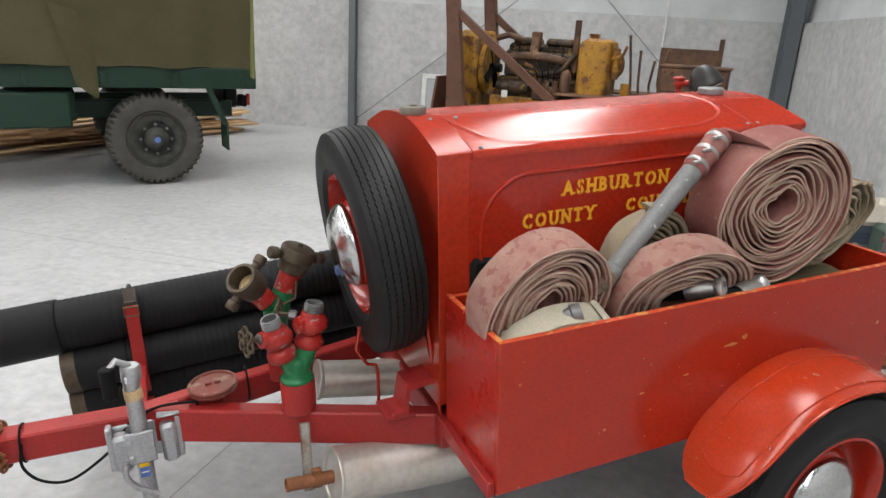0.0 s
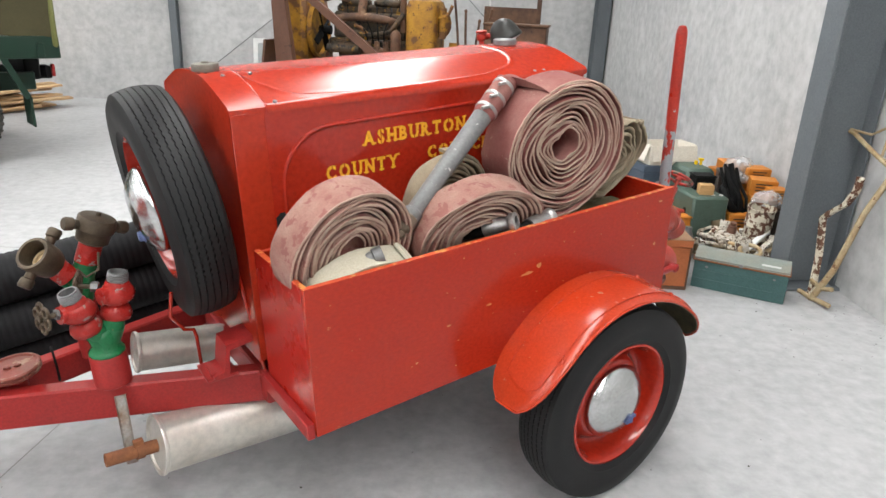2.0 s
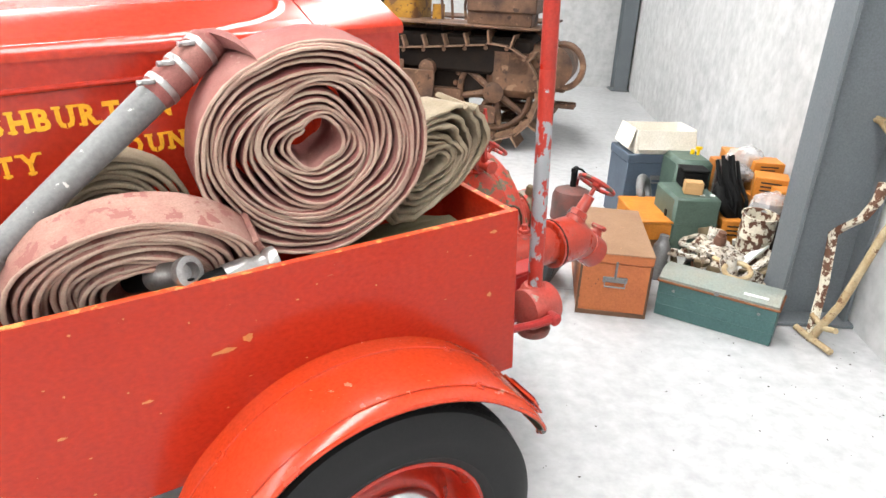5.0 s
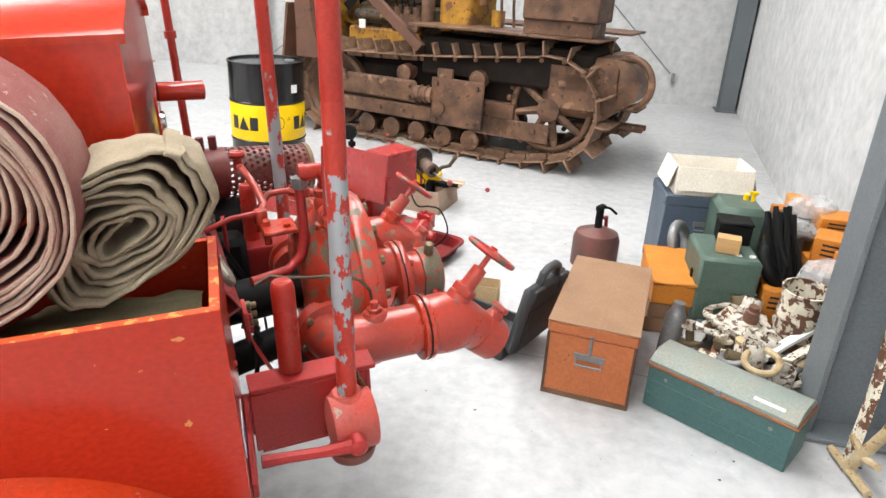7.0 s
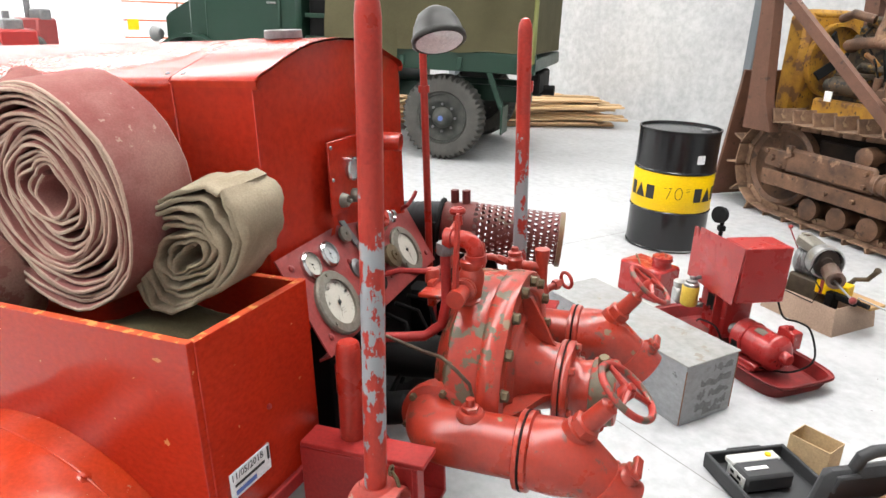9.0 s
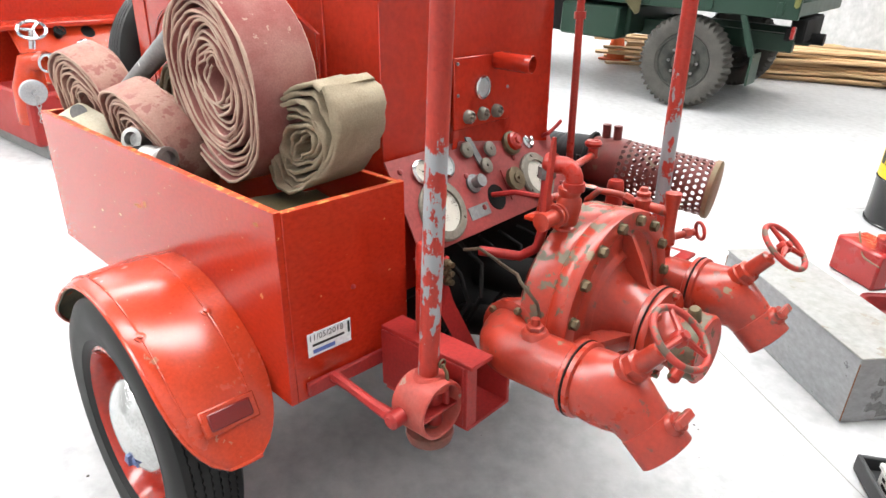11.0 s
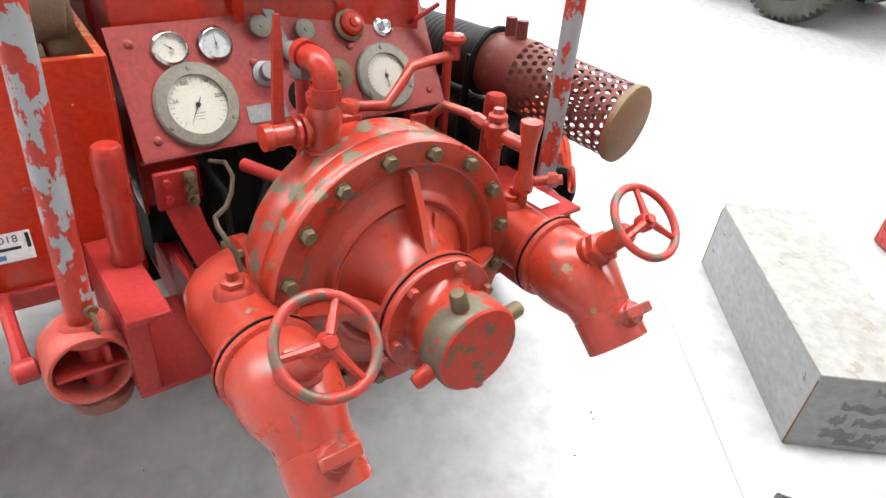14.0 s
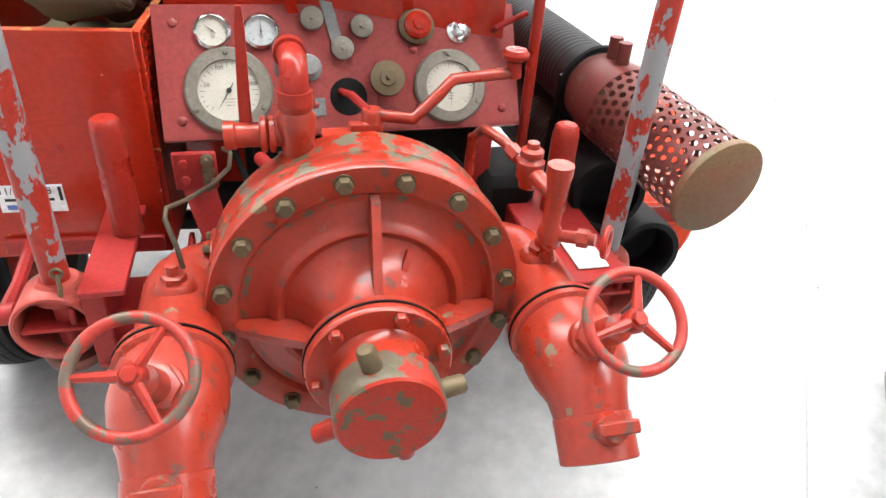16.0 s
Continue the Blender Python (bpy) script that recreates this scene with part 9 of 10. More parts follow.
part("fuel_pipe", Shape().tube([(0.7, 0.47, 1.36), (0.78, 0.44, 1.34), (0.84, 0.45, 1.28), (0.82, 0.5, 1.22)], 0.02, 10), YELLOW, en, "yellow fuel pipe")
part("generator", Shape().cyl((0.42, 0.52, 1.1), (0.75, 0.52, 1.1), 0.075, seg=20).cyl((0.36, 0.52, 1.1), (0.42, 0.52, 1.1), 0.05, seg=16), ENGINE, en)
part("injection_pump", Shape().box((0.95, 0.5, 1.05), (0.3, 0.12, 0.16), 0.02).cyl((0.86, 0.46, 1.1), (0.86, 0.46, 1.2), 0.03).cyl((0.96, 0.46, 1.1), (0.96, 0.46, 1.2), 0.03).cyl((1.06, 0.46, 1.1), (1.06, 0.46, 1.2), 0.03), RUST, en)
part("side_pan", Shape().box((0.7, 0.5, 0.92), (0.8, 0.1, 0.14), 0.02), YELLOW, en)
for k in range(4):
    part("injector_line", Shape().tube([(0.86 + 0.06 * k, 0.46, 1.18), (0.84 + 0.07 * k, 0.42, 1.3), (0.6 + 0.17 * k, 0.52, 1.5), (0.55 + 0.17 * k, 0.66, 1.57)], 0.009, 6), BLACK, en)
part("valve_cover", Shape().box((0.64, 0.72, 1.6), (0.32, 0.18, 0.09), 0.03).box((1.02, 0.72, 1.6), (0.32, 0.18, 0.09), 0.03), ENGINE, en)
part("oil_filter", Shape().lathe((1.16, 0.5, 1.08), (0, 0, 1), [(0, 0), (0.06, 0.01), (0.06, 0.2), (0.045, 0.23), (0.02, 0.25), (0, 0.25)], 18), RUST, en)
part("water_pipe", Shape().tube([(0.3, 0.6, 1.62), (0.45, 0.55, 1.66), (0.6, 0.6, 1.62)], 0.035, 10), RUST, en)
part("tag", Shape().box((0.5, 0.4, 1.02), (0.07, 0.01, 0.08), 0.002), WHITE, en, "white paper tag")
for y in (0.02, 1.2):
    bx = Shape().loft([[(x - w, y - 0.05, z), (x + w, y - 0.05, z), (x + w, y + 0.05, z), (x - w, y + 0.05, z)] for x, z, w in ((0.12, 0.72, 0.16), (0.06, 1.0, 0.1), (0.0, 1.7, 0.075), (-0.06, 2.25, 0.07))], True, True)
    part("upright_post", bx, RUST_BEAM, ct, "heavy brown upright of the lifting frame")
    bz = Shape().loft([[(x - 0.03, y - 0.03, z - 0.03), (x + 0.03, y - 0.03, z + 0.03), (x + 0.03, y + 0.03, z + 0.03), (x - 0.03, y + 0.03, z - 0.03)] for x, z in ((1.34, 0.92), (0.02, 1.92))], True, True)
    part("diagonal_brace", bz, RUST_BEAM, ct)
part("top_bar", Shape().cyl((-0.06, -0.06, 2.2), (-0.06, 1.28, 2.2), 0.06, seg=16).box((-0.2, 0.02, 2.12), (0.3, 0.08, 0.08), 0.01), RUST, ct)
part("blade_plate", Shape().box((-0.075, 0.67, 0.61), (0.03, 1.3, 1.2), 0.006, Matrix.Rotation(radians(8), 3, "Y")), RUST_BEAM, ct, "brown steel plate leaning at the front")
part("rear_winch", Shape().box((3.08, 0.75, 0.76), (0.62, 0.9, 0.5), 0.08).lathe((3.36, 0.42, 0.8), (0, 1, 0), [(0.12, 0), (0.2, 0.02), (0.2, 0.5), (0.12, 0.52)], 32), RUST, ct, "rusty rear gear case")
part("pulley_rim", Shape().ring((3.46, 0.5, 0.82), (0.25, 1, 0), 0.2, 0.03, 36, 8), RUST, ct, "thin curved pulley rim")
part("drawbar", Shape().box((3.1, 0.7, 0.38), (0.6, 0.09, 0.06), 0.01).box((3.48, 0.64, 0.42), (0.24, 0.03, 0.05), 0.008).box((3.48, 0.76, 0.42), (0.24, 0.03, 0.05), 0.008), RUST, ct)
for i, (x, y, h) in enumerate(((2.15, 0.6, 0.75), (2.22, 0.72, 0.6), (2.32, 0.85, 0.5), (2.42, 0.8, 0.62))):
    part("control_lever", Shape().tube([(x, y, 1.0), (x - 0.03, y, 1.0 + h * 0.5), (x - 0.08 + 0.04 * i, y, 1.0 + h)], 0.014, 8).ball((x - 0.08 + 0.04 * i, y, 1.0 + h), 0.02, 8), RUST, ct)
part("brake_pot", Shape().cyl((2.08, 0.45, 1.08), (2.08, 0.45, 1.26), 0.06, seg=16), YELLOW, ct)

SEAT = {"engine": (0.28, -0.2, 0.04), "radiator": (0, -0.2, 0), "radiator_core": (0.24, -0.2, 0.06), "fan": (0.25, -0.2, 0.06), "fuel_tank": (0, -0.2, 0), "tank_gear": (0, -0.2, 0),
        "main_frame": (0, -0.2, 0), "rear_winch": (-0.1, -0.2, -0.03), "pulley_rim": (-0.1, -0.2, -0.03), "drawbar": (-0.1, -0.2, -0.02), "seat_back": (-0.09, -0.2, 0), "control_lever": (0, -0.2, 0),
        "tool_box": (-0.08, 0, 0), "fender_plate": (-0.04, 0, 0), "upright_post": (0.2, 0, 0), "diagonal_brace": (0.2, 0, 0), "top_bar": (0.2, 0, 0)}
for kind in ("track_shoe", "sprocket", "idler", "track_frame", "track_roller", "carrier_roller"):
    SEAT[kind] = (0.09, 0, 0)
for ob in ct.children:
    ob.location = ob.location + Vector(SEAT.get(ob.name.split(".")[0], (0, 0, 0)))

# ---- army truck ----
KA = radians(7)
KM = Matrix.Translation((0.085, 7.415, 0)) @ Matrix.Rotation(KA, 4, "Z")     # x to the truck's tail, y away
tk = thing("army_truck", "dark green army truck with olive canvas cover", "truck", KM)
part("bed", Shape().box((-0.16, 1.05, 1.08), (2.3, 2.1, 0.14), 0.01).box((-0.16, 0.0, 1.1), (2.36, 0.05, 0.21), 0.01), TRUCK, tk, "dark green load bed")
for x in (-1.1, -0.45, 0.2, 0.85):
    part("bed_bracket", Shape().box((x, -0.03, 1.08), (0.06, 0.03, 0.12), 0.004), TRUCK, tk)
rows = []
for i in range(28):
    x = -1.36 + 2.33 * i / 27
    r = []
    for j in range(26):
        u = j / 25
        if u < 0.4:
            p = (x, -0.04, 1.2 + 1.17 * u / 0.4)
        elif u > 0.6:
            p = (x, 2.13, 2.37 - 1.2 * (u - 0.6) / 0.4)
        else:
            a = (u - 0.4) / 0.2
            p = (x, -0.03 + 2.16 * a, 2.37 + 0.18 * math.sin(math.pi * a))
        w = 0.06 * noise.noise((x * 1.6, u * 5, 0.5)) + 0.03 * noise.noise((x * 5, u * 6, 2.5)) + 0.014 * math.sin(x * 9 + 3 * u)
        r.append((p[0], p[1] + w * (1 if u > 0.5 else -1), p[2] + (0.02 * noise.noise((x * 3, u, 9)) if u < 0.05 or u > 0.95 else 0)))
    rows.append(r)
cv = Shape().loft(rows)
cv.add(rows[-1], [tuple(range(26))]).add(rows[0], [tuple(range(26))])
part("canvas_cover", cv, CANVAS, tk, "olive canvas tilt with folds", smooth=80)
part("canvas_flap", Shape().box((0.985, -0.02, 1.75), (0.05, 0.08, 1.3), 0.02), surface("bright_olive_flap", (0.2, 0.21, 0.075), 0.9, bump=0.3), tk)
part("canvas_fold", Shape().loft([[(-0.85 + 0.02 * i, -0.07 - 0.03 * math.sin(i * 0.7), 1.75 - 0.09 * i), (-0.65 + 0.015 * i, -0.1, 1.7 - 0.1 * i), (-0.5 + 0.0 * i, -0.06, 1.6 - 0.085 * i)] for i in range(9)]), CANVAS, tk, smooth=80)
part("chassis", Shape().box((-1.45, 0.65, 0.72), (4.7, 0.1, 0.18), 0.01).box((-1.45, 1.45, 0.72), (4.7, 0.1, 0.18), 0.01).box((-1.0, 1.0, 0.8), (0.6, 1.6, 0.3), 0.02).box((-1.1, 0.15, 0.78), (0.7, 0.3, 0.34), 0.02), TRUCK, tk)


def truck_wheel(x, y, s):
    c = (x, y, 0.473)
    rows = []
    for k in range(176):   # chunky lugs: the shoulders step in and out round the tyre
        t = 2 * math.pi * k / 176
        row = []
        for r, h in tyre_profile(0.475, 0.25, 0.275):
            cutin = 0.028 if r > 0.425 and abs(h) > 0.03 and ((k + (2 if h > 0 else 0)) // 2) % 2 else 0.0
            row.append((c[0] + (r - cutin) * math.cos(t), c[1] + s * h, c[2] + (r - cutin) * math.sin(t)))
        rows.append(row)
    ty = Shape().loft(rows + [rows[0]])
    w = part("wheel", ty, OLD_RUBBER, tk, "dusty chunky truck tyre")
    rm = Shape().lathe(c, (0, s, 0), [(0.275, 0.07), (0.28, 0.1), (0.268, 0.1), (0.25, 0.03), (0.22, 0.03), (0.19, 0.07), (0.12, 0.07), (0.1, 0.11), (0.075, 0.14), (0.05, 0.15), (0, 0.152)], 36)
    part("rim", rm, surface("dusty_green_rim", (0.03, 0.034, 0.03), 0.6, tint=(0.07, 0.068, 0.06), broad=10, amount=1.0, chip=(0.36, 0.33, 0.25), chip_at=0.66, chip_scale=9), w)
    for k in range(8):
        t = 2 * math.pi * k / 8
        part("wheel_nut", Shape().hexnut((x + 0.15 * math.cos(t), y + s * 0.07, 0.473 + 0.15 * math.sin(t)), (0, s, 0), 0.016, 0.02), DARK_STEEL, w)
    part("hub_cap", Shape().lathe((x, y + s * 0.151, 0.473), (0, s, 0), [(0.03, 0), (0.028, 0.006), (0, 0.006)], 14), BLUE_INK, w, "blue hub centre")


for x in (0.0, -3.2):
    truck_wheel(x, 0.15, -1)
    truck_wheel(x, 1.95, 1)
    part("axle", Shape().cyl((x, 0.2, 0.473), (x, 1.9, 0.473), 0.07).ball((x, 1.05, 0.473), 0.2, 14), BLACK, tk)
part("mudguard_stay", Shape().loft([[(0.5, -0.02, 1.0), (0.56, -0.02, 1.0), (0.56, 0.02, 1.0), (0.5, 0.02, 1.0)], [(0.66, -0.02, 0.62), (0.72, -0.02, 0.62), (0.72, 0.02, 0.62), (0.66, 0.02, 0.62)]], True, True).box((0.7, 0.1, 0.5), (0.02, 0.3, 0.3), 0.005), TRUCK, tk)
part("tow_gear", Shape().box((0.9, 1.05, 0.85), (0.15, 0.8, 0.25), 0.02).box((0.93, 0.25, 0.85), (0.06, 0.2, 0.12), 0.01).cyl((0.85, 1.05, 0.75), (1.1, 1.05, 0.75), 0.06), BLACK, tk)
part("tail_lamp", Shape().box((0.97, 0.15, 0.87), (0.03, 0.07, 0.12), 0.008), MACHINE, tk, "small red tail lamp")
cab = part("cab", Shape().box((-2.52, 1.05, 1.36), (1.5, 1.84, 0.9), 0.05), TRUCK, tk, "dark green cab")
part("cab_door", Shape().box((-2.5, 0.115, 1.4), (1.0, 0.03, 0.74), 0.015), TRUCK, cab)
part("cab_sill", Shape().box((-2.52, 0.11, 1.81), (1.52, 0.05, 0.04), 0.01), TRUCK, cab)
cf = Shape().box((-2.52, 1.05, 2.42), (1.5, 1.84, 0.07), 0.03)
for x, w in ((-3.22, 0.07), (-2.62, 0.05), (-1.82, 0.12)):
    for y in (0.16, 1.94):
        cf.box((x, y, 2.1), (w, 0.06, 0.6), 0.01)
part("cab_frame", cf, TRUCK, cab, "dark green window posts and roof")
# the gap between cab and canvas is a black box in place of shade
part("rack", Shape().box((-1.56, 1.05, 1.4), (0.3, 1.6, 1.6), 0.02), BLACK, tk, "black box standing for the shade behind the cab")
for z in (1.25, 1.5, 1.75, 2.0):
    part("rack_slat", Shape().box((-1.56, 0.2, z), (0.34, 0.03, 0.05), 0.006), TRUCK, tk)
part("door_handle", Shape().box((-2.1, 0.085, 1.62), (0.12, 0.025, 0.025), 0.006), DARK_STEEL, cab)
part("hood", Shape().prism([(-0.0, 0.95), (0.6, 0.95), (0.6, 1.72), (0.45, 1.66), (0.06, 1.46), (0, 1.4)], Matrix.Translation((-3.85, 1.62, 0)) @ Matrix.Rotation(radians(90), 4, "X"), 1.14), TRUCK, cab, "sloping dark green hood")
part("head_lamp", Shape().lathe((-3.8, 0.32, 1.2), (-1, 0, 0), [(0, 0), (0.06, 0.02), (0.1, 0.09), (0.1, 0.12), (0, 0.125)], 20), DARK_STEEL, cab)
fd = [(-3.2 + 0.62 * math.cos(t), 0.6 + 0.64 * math.sin(t)) for t in np.linspace(radians(15), radians(170), 18)]
part("front_mudguard", Shape().loft([[(x, -0.02, z), (x, 0.5, z), (-3.2 + (x + 3.2) * 0.94, 0.5, 0.6 + (z - 0.6) * 0.94), (-3.2 + (x + 3.2) * 0.94, -0.02, 0.6 + (z - 0.6) * 0.94)] for x, z in fd], True, True), TRUCK, cab, "rounded front mudguard", smooth=50)
part("mirror", Shape().tube([(-3.2, 0.14, 1.75), (-3.25, -0.05, 2.0)], 0.012, 6).box((-3.25, -0.06, 2.05), (0.03, 0.12, 0.16), 0.01), BLACK, cab)

# ---- plank stack behind the truck ----
plank_me = {}
for i in range(84):
    r = np.random.RandomState(100 + i)
    L_ = (2.2, 2.8, 3.4)[i % 3]
    if L_ not in plank_me:
        plank_me[L_] = Shape().box((0, 0, 0), (L_, 0.14, 0.03), 0.003).mesh("plank", [WOOD])
    lay = i // 14
    back, lat = L_ / 2 + 0.12 * abs(r.randn()) + 0.45 * ((i // 2) % 2) + 0.2 * (lay % 2), (i % 7 - 3) * 0.2 + r.randn() * 0.05
    ob = new("plank", plank_me[L_])
    ob.matrix_world = pose(1.2 - 0.84 * back - 0.545 * lat, 11.8 - 0.545 * back + 0.84 * lat, 0.02 + lay * 0.062 + 0.03 * (i % 2) + 0.004 * r.rand(), r.randn() * 1.2, r.randn() * 0.7, 33 + r.randn() * 6)
    tagged(ob, "rough sawn timber plank in a loose stack", "plank", "planks in the stack")
# traffic cone and drip tray under the truck
cn = thing("traffic_cone", "orange traffic cone behind the truck", "traffic cone", pose(-2.0, 9.6, 0))
part("cone", Shape().lathe((0, 0, 0.03), (0, 0, 1), [(0.14, 0), (0.03, 0.6), (0.02, 0.61), (0, 0.61)], 24), CONE, cn)
part("base", Shape().box((0, 0, 0.015), (0.36, 0.36, 0.03), 0.01), CONE, cn)
solo("drip_tray", Shape().box((0, 0, 0.006), (0.75, 0.5, 0.012), 0.004).box((0, 0.24, 0.02), (0.75, 0.015, 0.03), 0.004).box((0, -0.24, 0.02), (0.75, 0.015, 0.03), 0.004), BLACK, "flat black drip tray on the floor", "drip tray", pose(-2.55, 7.95, 0, 0, 0, 5))
# window frame leaning at the back wall
wf = thing("window_frame", "white window frame leaning on the back wall", "window frame", HALL @ pose(-4.77, -0.31, 0.0, -8))
for c, s in (((-0.275, 0, 0.52), (0.07, 0.05, 1.04)), ((0.275, 0, 0.52), (0.07, 0.05, 1.04)), ((0, 0, 0.035), (0.48, 0.05, 0.07)), ((0, 0, 1.005), (0.48, 0.05, 0.07))):
    part("frame_bar", Shape().box(c, s, 0.004), WHITE, wf)
part("pane", Shape().box((0, 0.0, 0.52), (0.49, 0.006, 0.92), 0), DIAL_GREY, wf, "grey dusty pane")

# ---- far end of the hall: posts, shelves and parked machines ----
for i, (x, y) in enumerate(((-6.85, 9.2), (-20.5, 17.0))):
    solo("hall_post", Shape().box((0, 0, 2.7), (0.4, 0.4, 5.4), 0.02), WHITE, "white square hall post", "post", pose(x, y, 0, 0, 0, -31), kind="structure")
for i, (x, y, c, s) in enumerate(((-10.5, 13.6, ORANGE, (1.1, 0.8, 0.7)), (-12.8, 11.6, FRAME_RED, (1.3, 0.8, 0.95)), (-17.5, 12.5, FRAME_RED, (1.4, 0.8, 1.0)), (-19.5, 14.6, MACHINE, (1.8, 1.0, 1.2)), (-14.6, 13.6, PANEL, (0.8, 0.7, 1.15)), (-9.0, 15.4, CARD, (1.2, 0.8, 0.9)))):
    ob = thing("parked_machine" if i not in (0, 5) else "storage_crate", "machine parked far down the hall" if i not in (0, 5) else "crate stored far down the hall", "machine" if i not in (0, 5) else "crate", pose(x, y, 0, 0, 0, -31 + 10 * i))
    part("body", Shape().box((0, 0, s[2] * 0.55), (s[0], s[1], s[2] * 0.7), 0.05), c, ob)
    part("base", Shape().box((0, 0, s[2] * 0.1), (s[0] * 0.9, s[1] * 0.8, s[2] * 0.2), 0.02), DARK_STEEL, ob)
    if i not in (0, 5):
        for sx in (-1, 1):
            part("wheel", Shape().lathe((sx * s[0] * 0.4, -s[1] * 0.55, 0.3), (0, -1, 0), tyre_profile(0.3, 0.14, 0.16), 28), OLD_RUBBER, ob)
        part("engine_top", Shape().cyl((-0.2, 0, s[2] * 0.85), (-0.2, 0, s[2] * 1.3), 0.08).box((0.2, 0, s[2] * 0.98), (0.4, 0.4, 0.3), 0.04), DARK_STEEL, ob)
sf = thing("barrier_rail", "thin orange tubular barrier rail", "rail", pose(-7.6, 10.98, 0, 0, 0, 45))
for z in (0.9, 1.22, 1.56):
    part("rail", Shape().cyl((-0.75, 0, z), (1.5, 0, z), 0.014, seg=10), CONE, sf)
for x in (-0.75, 0.4, 1.5):
    part("post", Shape().cyl((x, 0, 0), (x, 0, 1.58), 0.016, seg=10), RUSTPIPE, sf)
part("sign", Shape().box((-0.42, -0.03, 1.14), (0.2, 0.012, 0.2), 0.002), DRUM_YELLOW, sf, "small yellow sign hanging on the rail")
oc2 = thing("storage_crate", "low orange crate in front of the barrier rail", "crate", pose(-7.2, 10.6, 0, 0, 0, 45))
part("body", Shape().box((0, 0, 0.42), (1.3, 0.5, 0.84), 0.02), ORANGE, oc2)
part("rim", Shape().box((0, 0, 0.86), (1.34, 0.54, 0.05), 0.008), WHITE, oc2, "pale top board")

# ---- neighbouring pump beyond the drawbar ----
np_ = thing("fire_pump", "second red fire pump with chrome fittings and gauge", "fire pump", pose(-2.6, 2.2, 0, 0, 0, 8))
part("body", Shape().box((-0.35, 0.1, 0.83), (1.3, 1.3, 1.06), 0.03), RED, np_)
part("base", Shape().box((0.1, 0.05, 0.28), (1.5, 1.1, 0.36), 0.02), FRAME_RED, np_)
for sy in (-0.4, 0.5):
    part("skid", Shape().box((0.0, sy, 0.05), (1.7, 0.1, 0.1), 0.01), DARK_STEEL, np_)
part("ledge", Shape().box((0.42, 0.05, 0.86), (0.3, 1.2, 0.035), 0.006), HOOD, np_)
PM2 = Matrix.Translation((0.5, 0.0, 0.84)) @ Matrix.Rotation(radians(48), 4, "Y")
part("panel", Shape().box(PM2 @ Vector((0.22, 0.1, -0.01)), (0.44, 1.0, 0.02), 0.004, PM2.to_3x3()), FENDER, np_, "sloping red control panel")
part("panel_front", Shape().box((0.72, 0.1, 0.4), (0.14, 1.0, 0.24), 0.01), FRAME_RED, np_)
pn2 = np.array(PM2.to_3x3() @ Vector((0, 0, 1)))


def at2(u, y, o=0.0):
    return np.array(PM2 @ Vector((u, y, o)))


g2 = part("gauge", Shape().lathe(at2(0.2, 0.05), pn2, [(0.075, 0), (0.075, 0.012), (0.07, 0.016), (0.064, 0.014), (0.064, 0.006)], 36, cap=False), CHROME, np_, "round white gauge in a chrome ring")
part("dial", Shape().lathe(at2(0.2, 0.05, 0.007), pn2, [(0.065, 0), (0, 0.0004)], 32, cap=False), DIAL, g2)
# black disc laid on the panel for the dark of its hole
part("cut_out", Shape().lathe(at2(0.06, 0.12, 0.001), pn2, [(0.05, 0), (0, 0.001)], 28, cap=False), BLACK, np_, "black disc standing for a hole in the sloping panel")
for u, y, r, m, lab in ((0.07, -0.1, 0.036, BLACK, "black valve knob"), (0.31, -0.03, 0.028, PANEL, "small maroon valve wheel")):
    kn = Shape().cyl(at2(u, y), at2(u, y, 0.04), r * 0.8).ring(at2(u, y, 0.055), pn2, r, 0.007, 24, 8)
    a, b, _ = frame_of(pn2)
    for k in range(5):
        w = a * math.cos(k * 1.257) + b * math.sin(k * 1.257)
        kn.tube([at2(u, y, 0.055), at2(u, y, 0.055) + w * r], 0.005, 6)
    part("valve_wheel", kn, m, np_, lab)
part("label_plate", Shape().box((0.796, 0.08, 0.43), (0.004, 0.24, 0.14), 0.001), BLACK, np_, "black instruction plate")
part("label_lines", Shape().box((0.7995, 0.08, 0.46), (0.001, 0.16, 0.012), 0).box((0.7995, 0.08, 0.43), (0.001, 0.12, 0.01), 0), WHITE, np_)
part("delivery_pipe", Shape().tube([(0.7, -0.42, 0.25), (0.72, -0.42, 0.5), (0.74, -0.4, 0.66), (0.86, -0.34, 0.68)], [0.11, 0.11, 0.08, 0.065], 24), FENDER, np_, "curved red delivery pipe", smooth=60)
od = unit((0.9, -0.25, -0.12))
part("outlet", Shape().lathe((0.85, -0.335, 0.675), od, [(0.062, 0), (0.066, 0.01), (0.066, 0.06), (0.058, 0.064), (0.05, 0.06), (0.048, 0.0), (0, -0.01)], 32, cap=False), CHROME, np_, "chrome hose outlet")
part("outlet_lug", Shape().cyl((0.88, -0.28, 0.68), (0.9, -0.2, 0.69), 0.02), CHROME, np_)
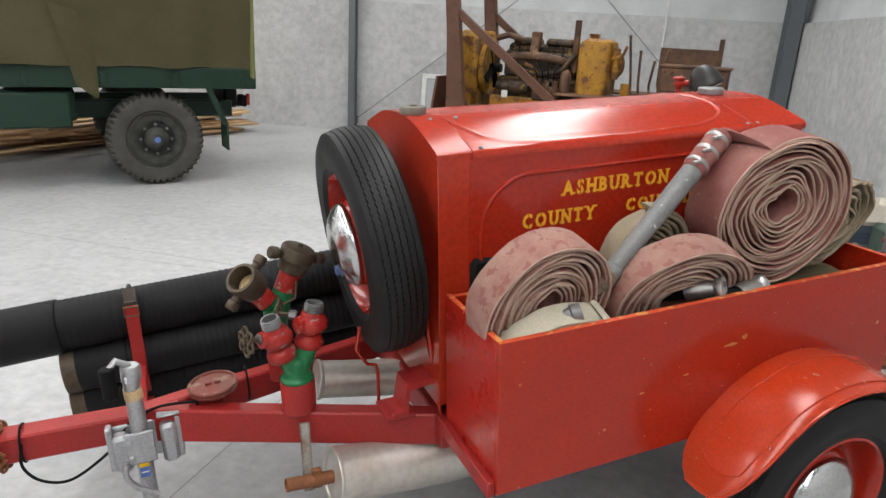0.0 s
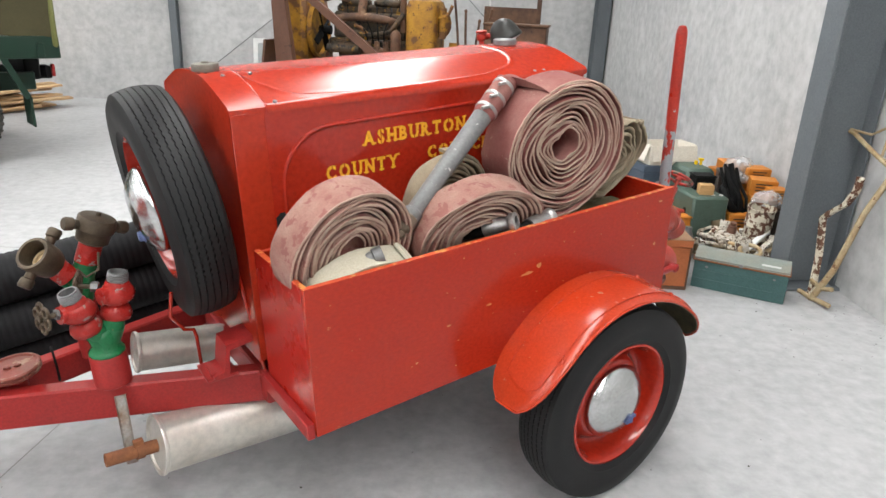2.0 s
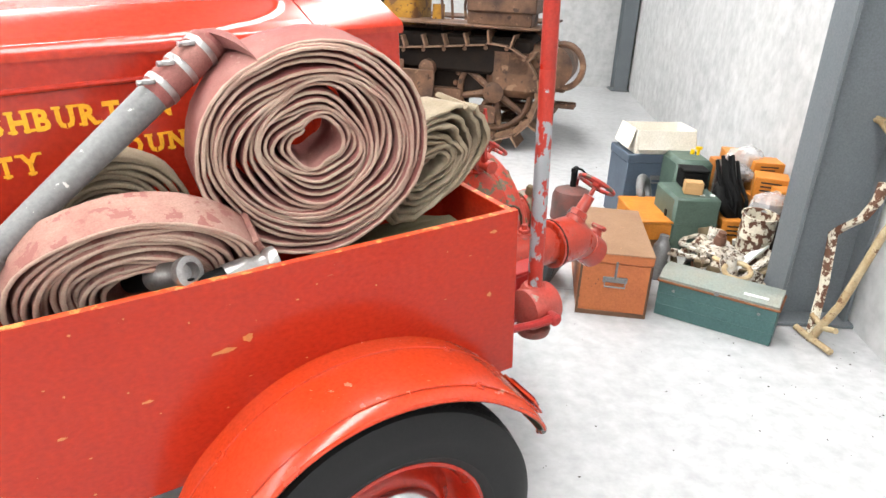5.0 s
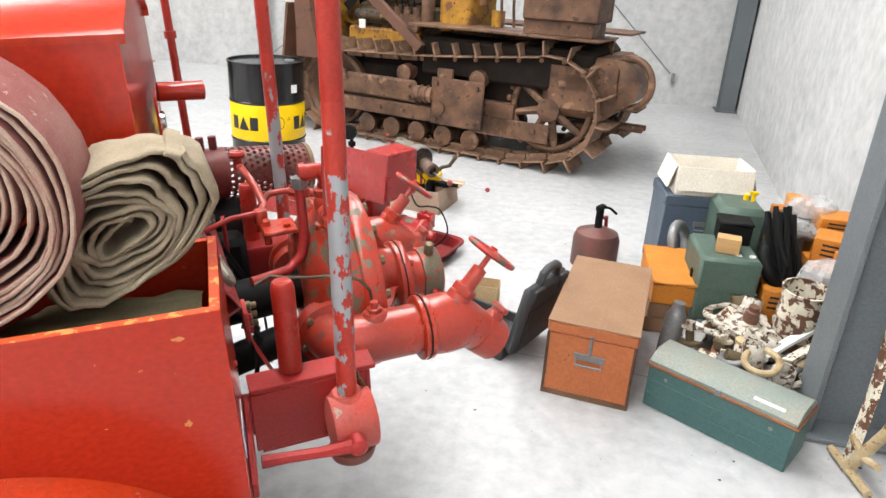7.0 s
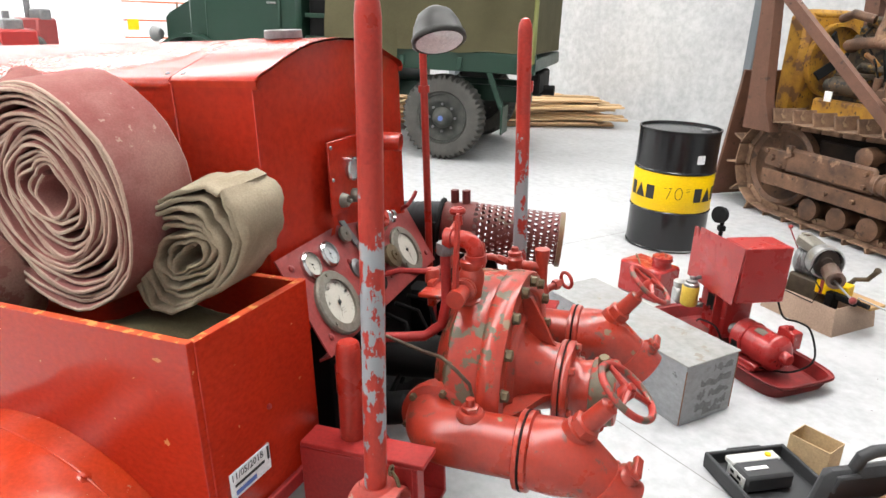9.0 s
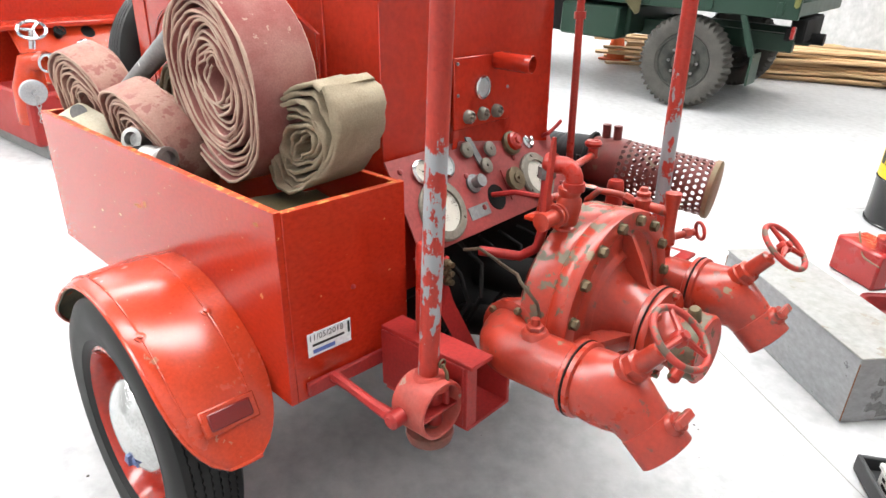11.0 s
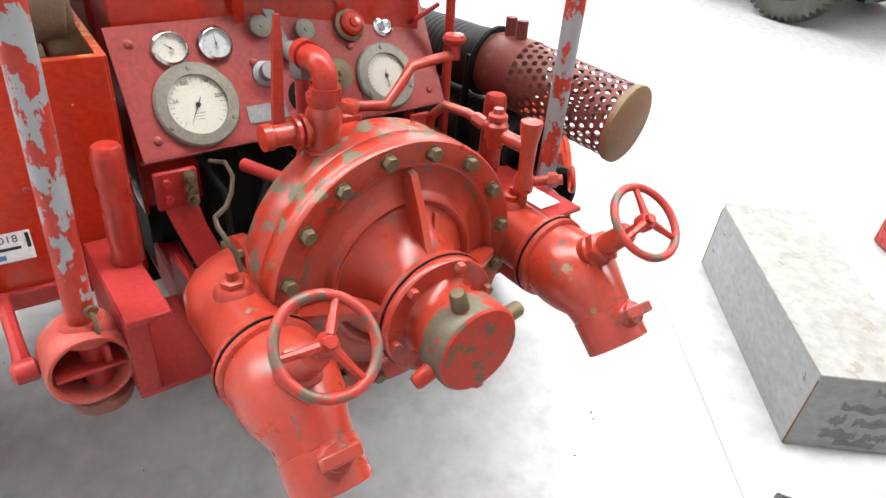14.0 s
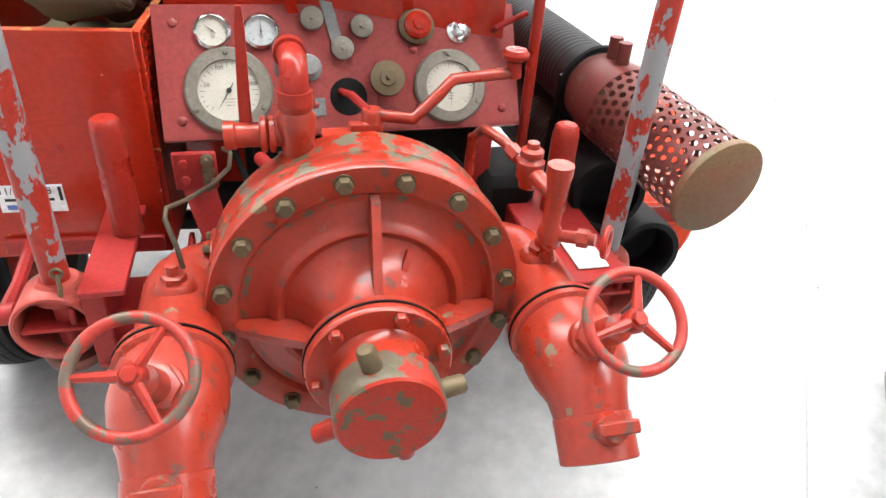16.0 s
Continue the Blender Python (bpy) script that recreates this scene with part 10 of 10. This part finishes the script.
hw2 = Shape().ring((0.72, -0.34, 0.86), (0.5, -0.2, 0.8), 0.085, 0.012, 32, 8)
for k in range(3):
    hw2.tube([(0.72, -0.34, 0.86), (0.72 + 0.075 * math.cos(k * 2.09), -0.34 + 0.08 * math.sin(k * 2.09), 0.86 - 0.05 * math.cos(k * 2.09) + 0.02 * math.sin(k * 2.09))], 0.01, 8)
part("handwheel", hw2.cyl((0.72, -0.34, 0.86), (0.72, -0.36, 0.74), 0.022), CHROME, np_, "chrome handwheel")
part("blank_cap", Shape().lathe((0.83, -0.46, 0.48), (1, -0.1, 0), [(0.085, 0), (0.085, 0.03), (0.07, 0.038), (0.02, 0.04), (0.016, 0.055), (0, 0.056)], 32), GALV, np_, "grey blank cap on a chain")
ch = Shape()
for k in range(7):
    ch.ring((0.89, -0.46, 0.45 - 0.026 * k), (1, k % 2, 0.2), 0.014, 0.004, 10, 5)
part("cap_chain", ch, STEEL, np_, "short steel chain")
part("crank_handle", Shape().tube([(0.74, -0.05, 0.56), (0.84, -0.08, 0.58), (0.86, -0.16, 0.57), (0.86, -0.22, 0.46), (0.85, -0.32, 0.42)], 0.018, 10), FENDER, np_, "bent red handle")

# ---- specks of grit on the floor ----
rg = np.random.RandomState(77)
sh = Shape()
for k in range(420):
    if k < 160:
        x, y = 4.3 + 0.9 * rg.randn() * 0.5, 1.2 + 0.9 * rg.randn()
    else:
        x, y = -1 + 7 * rg.rand(), -0.5 + 6.5 * rg.rand()
    r_ = 0.0025 + 0.005 * rg.rand() ** 3
    sh.add([(x + r_ * math.cos(a) * (0.6 + rg.rand() * 0.7), y + r_ * math.sin(a) * (0.6 + rg.rand() * 0.7), 0.0012) for a in (0, 1.2, 2.5, 3.8, 5.1)] + [(x, y, 0.0012 + r_ * 0.5)], [(0, 1, 5), (1, 2, 5), (2, 3, 5), (3, 4, 5), (4, 0, 5)])
solo("floor_grit", sh, surface("dark_grit", (0.1, 0.09, 0.08), 0.9), "scattered dark specks of grit on the floor", "grit", kind="stuff", smooth=0)
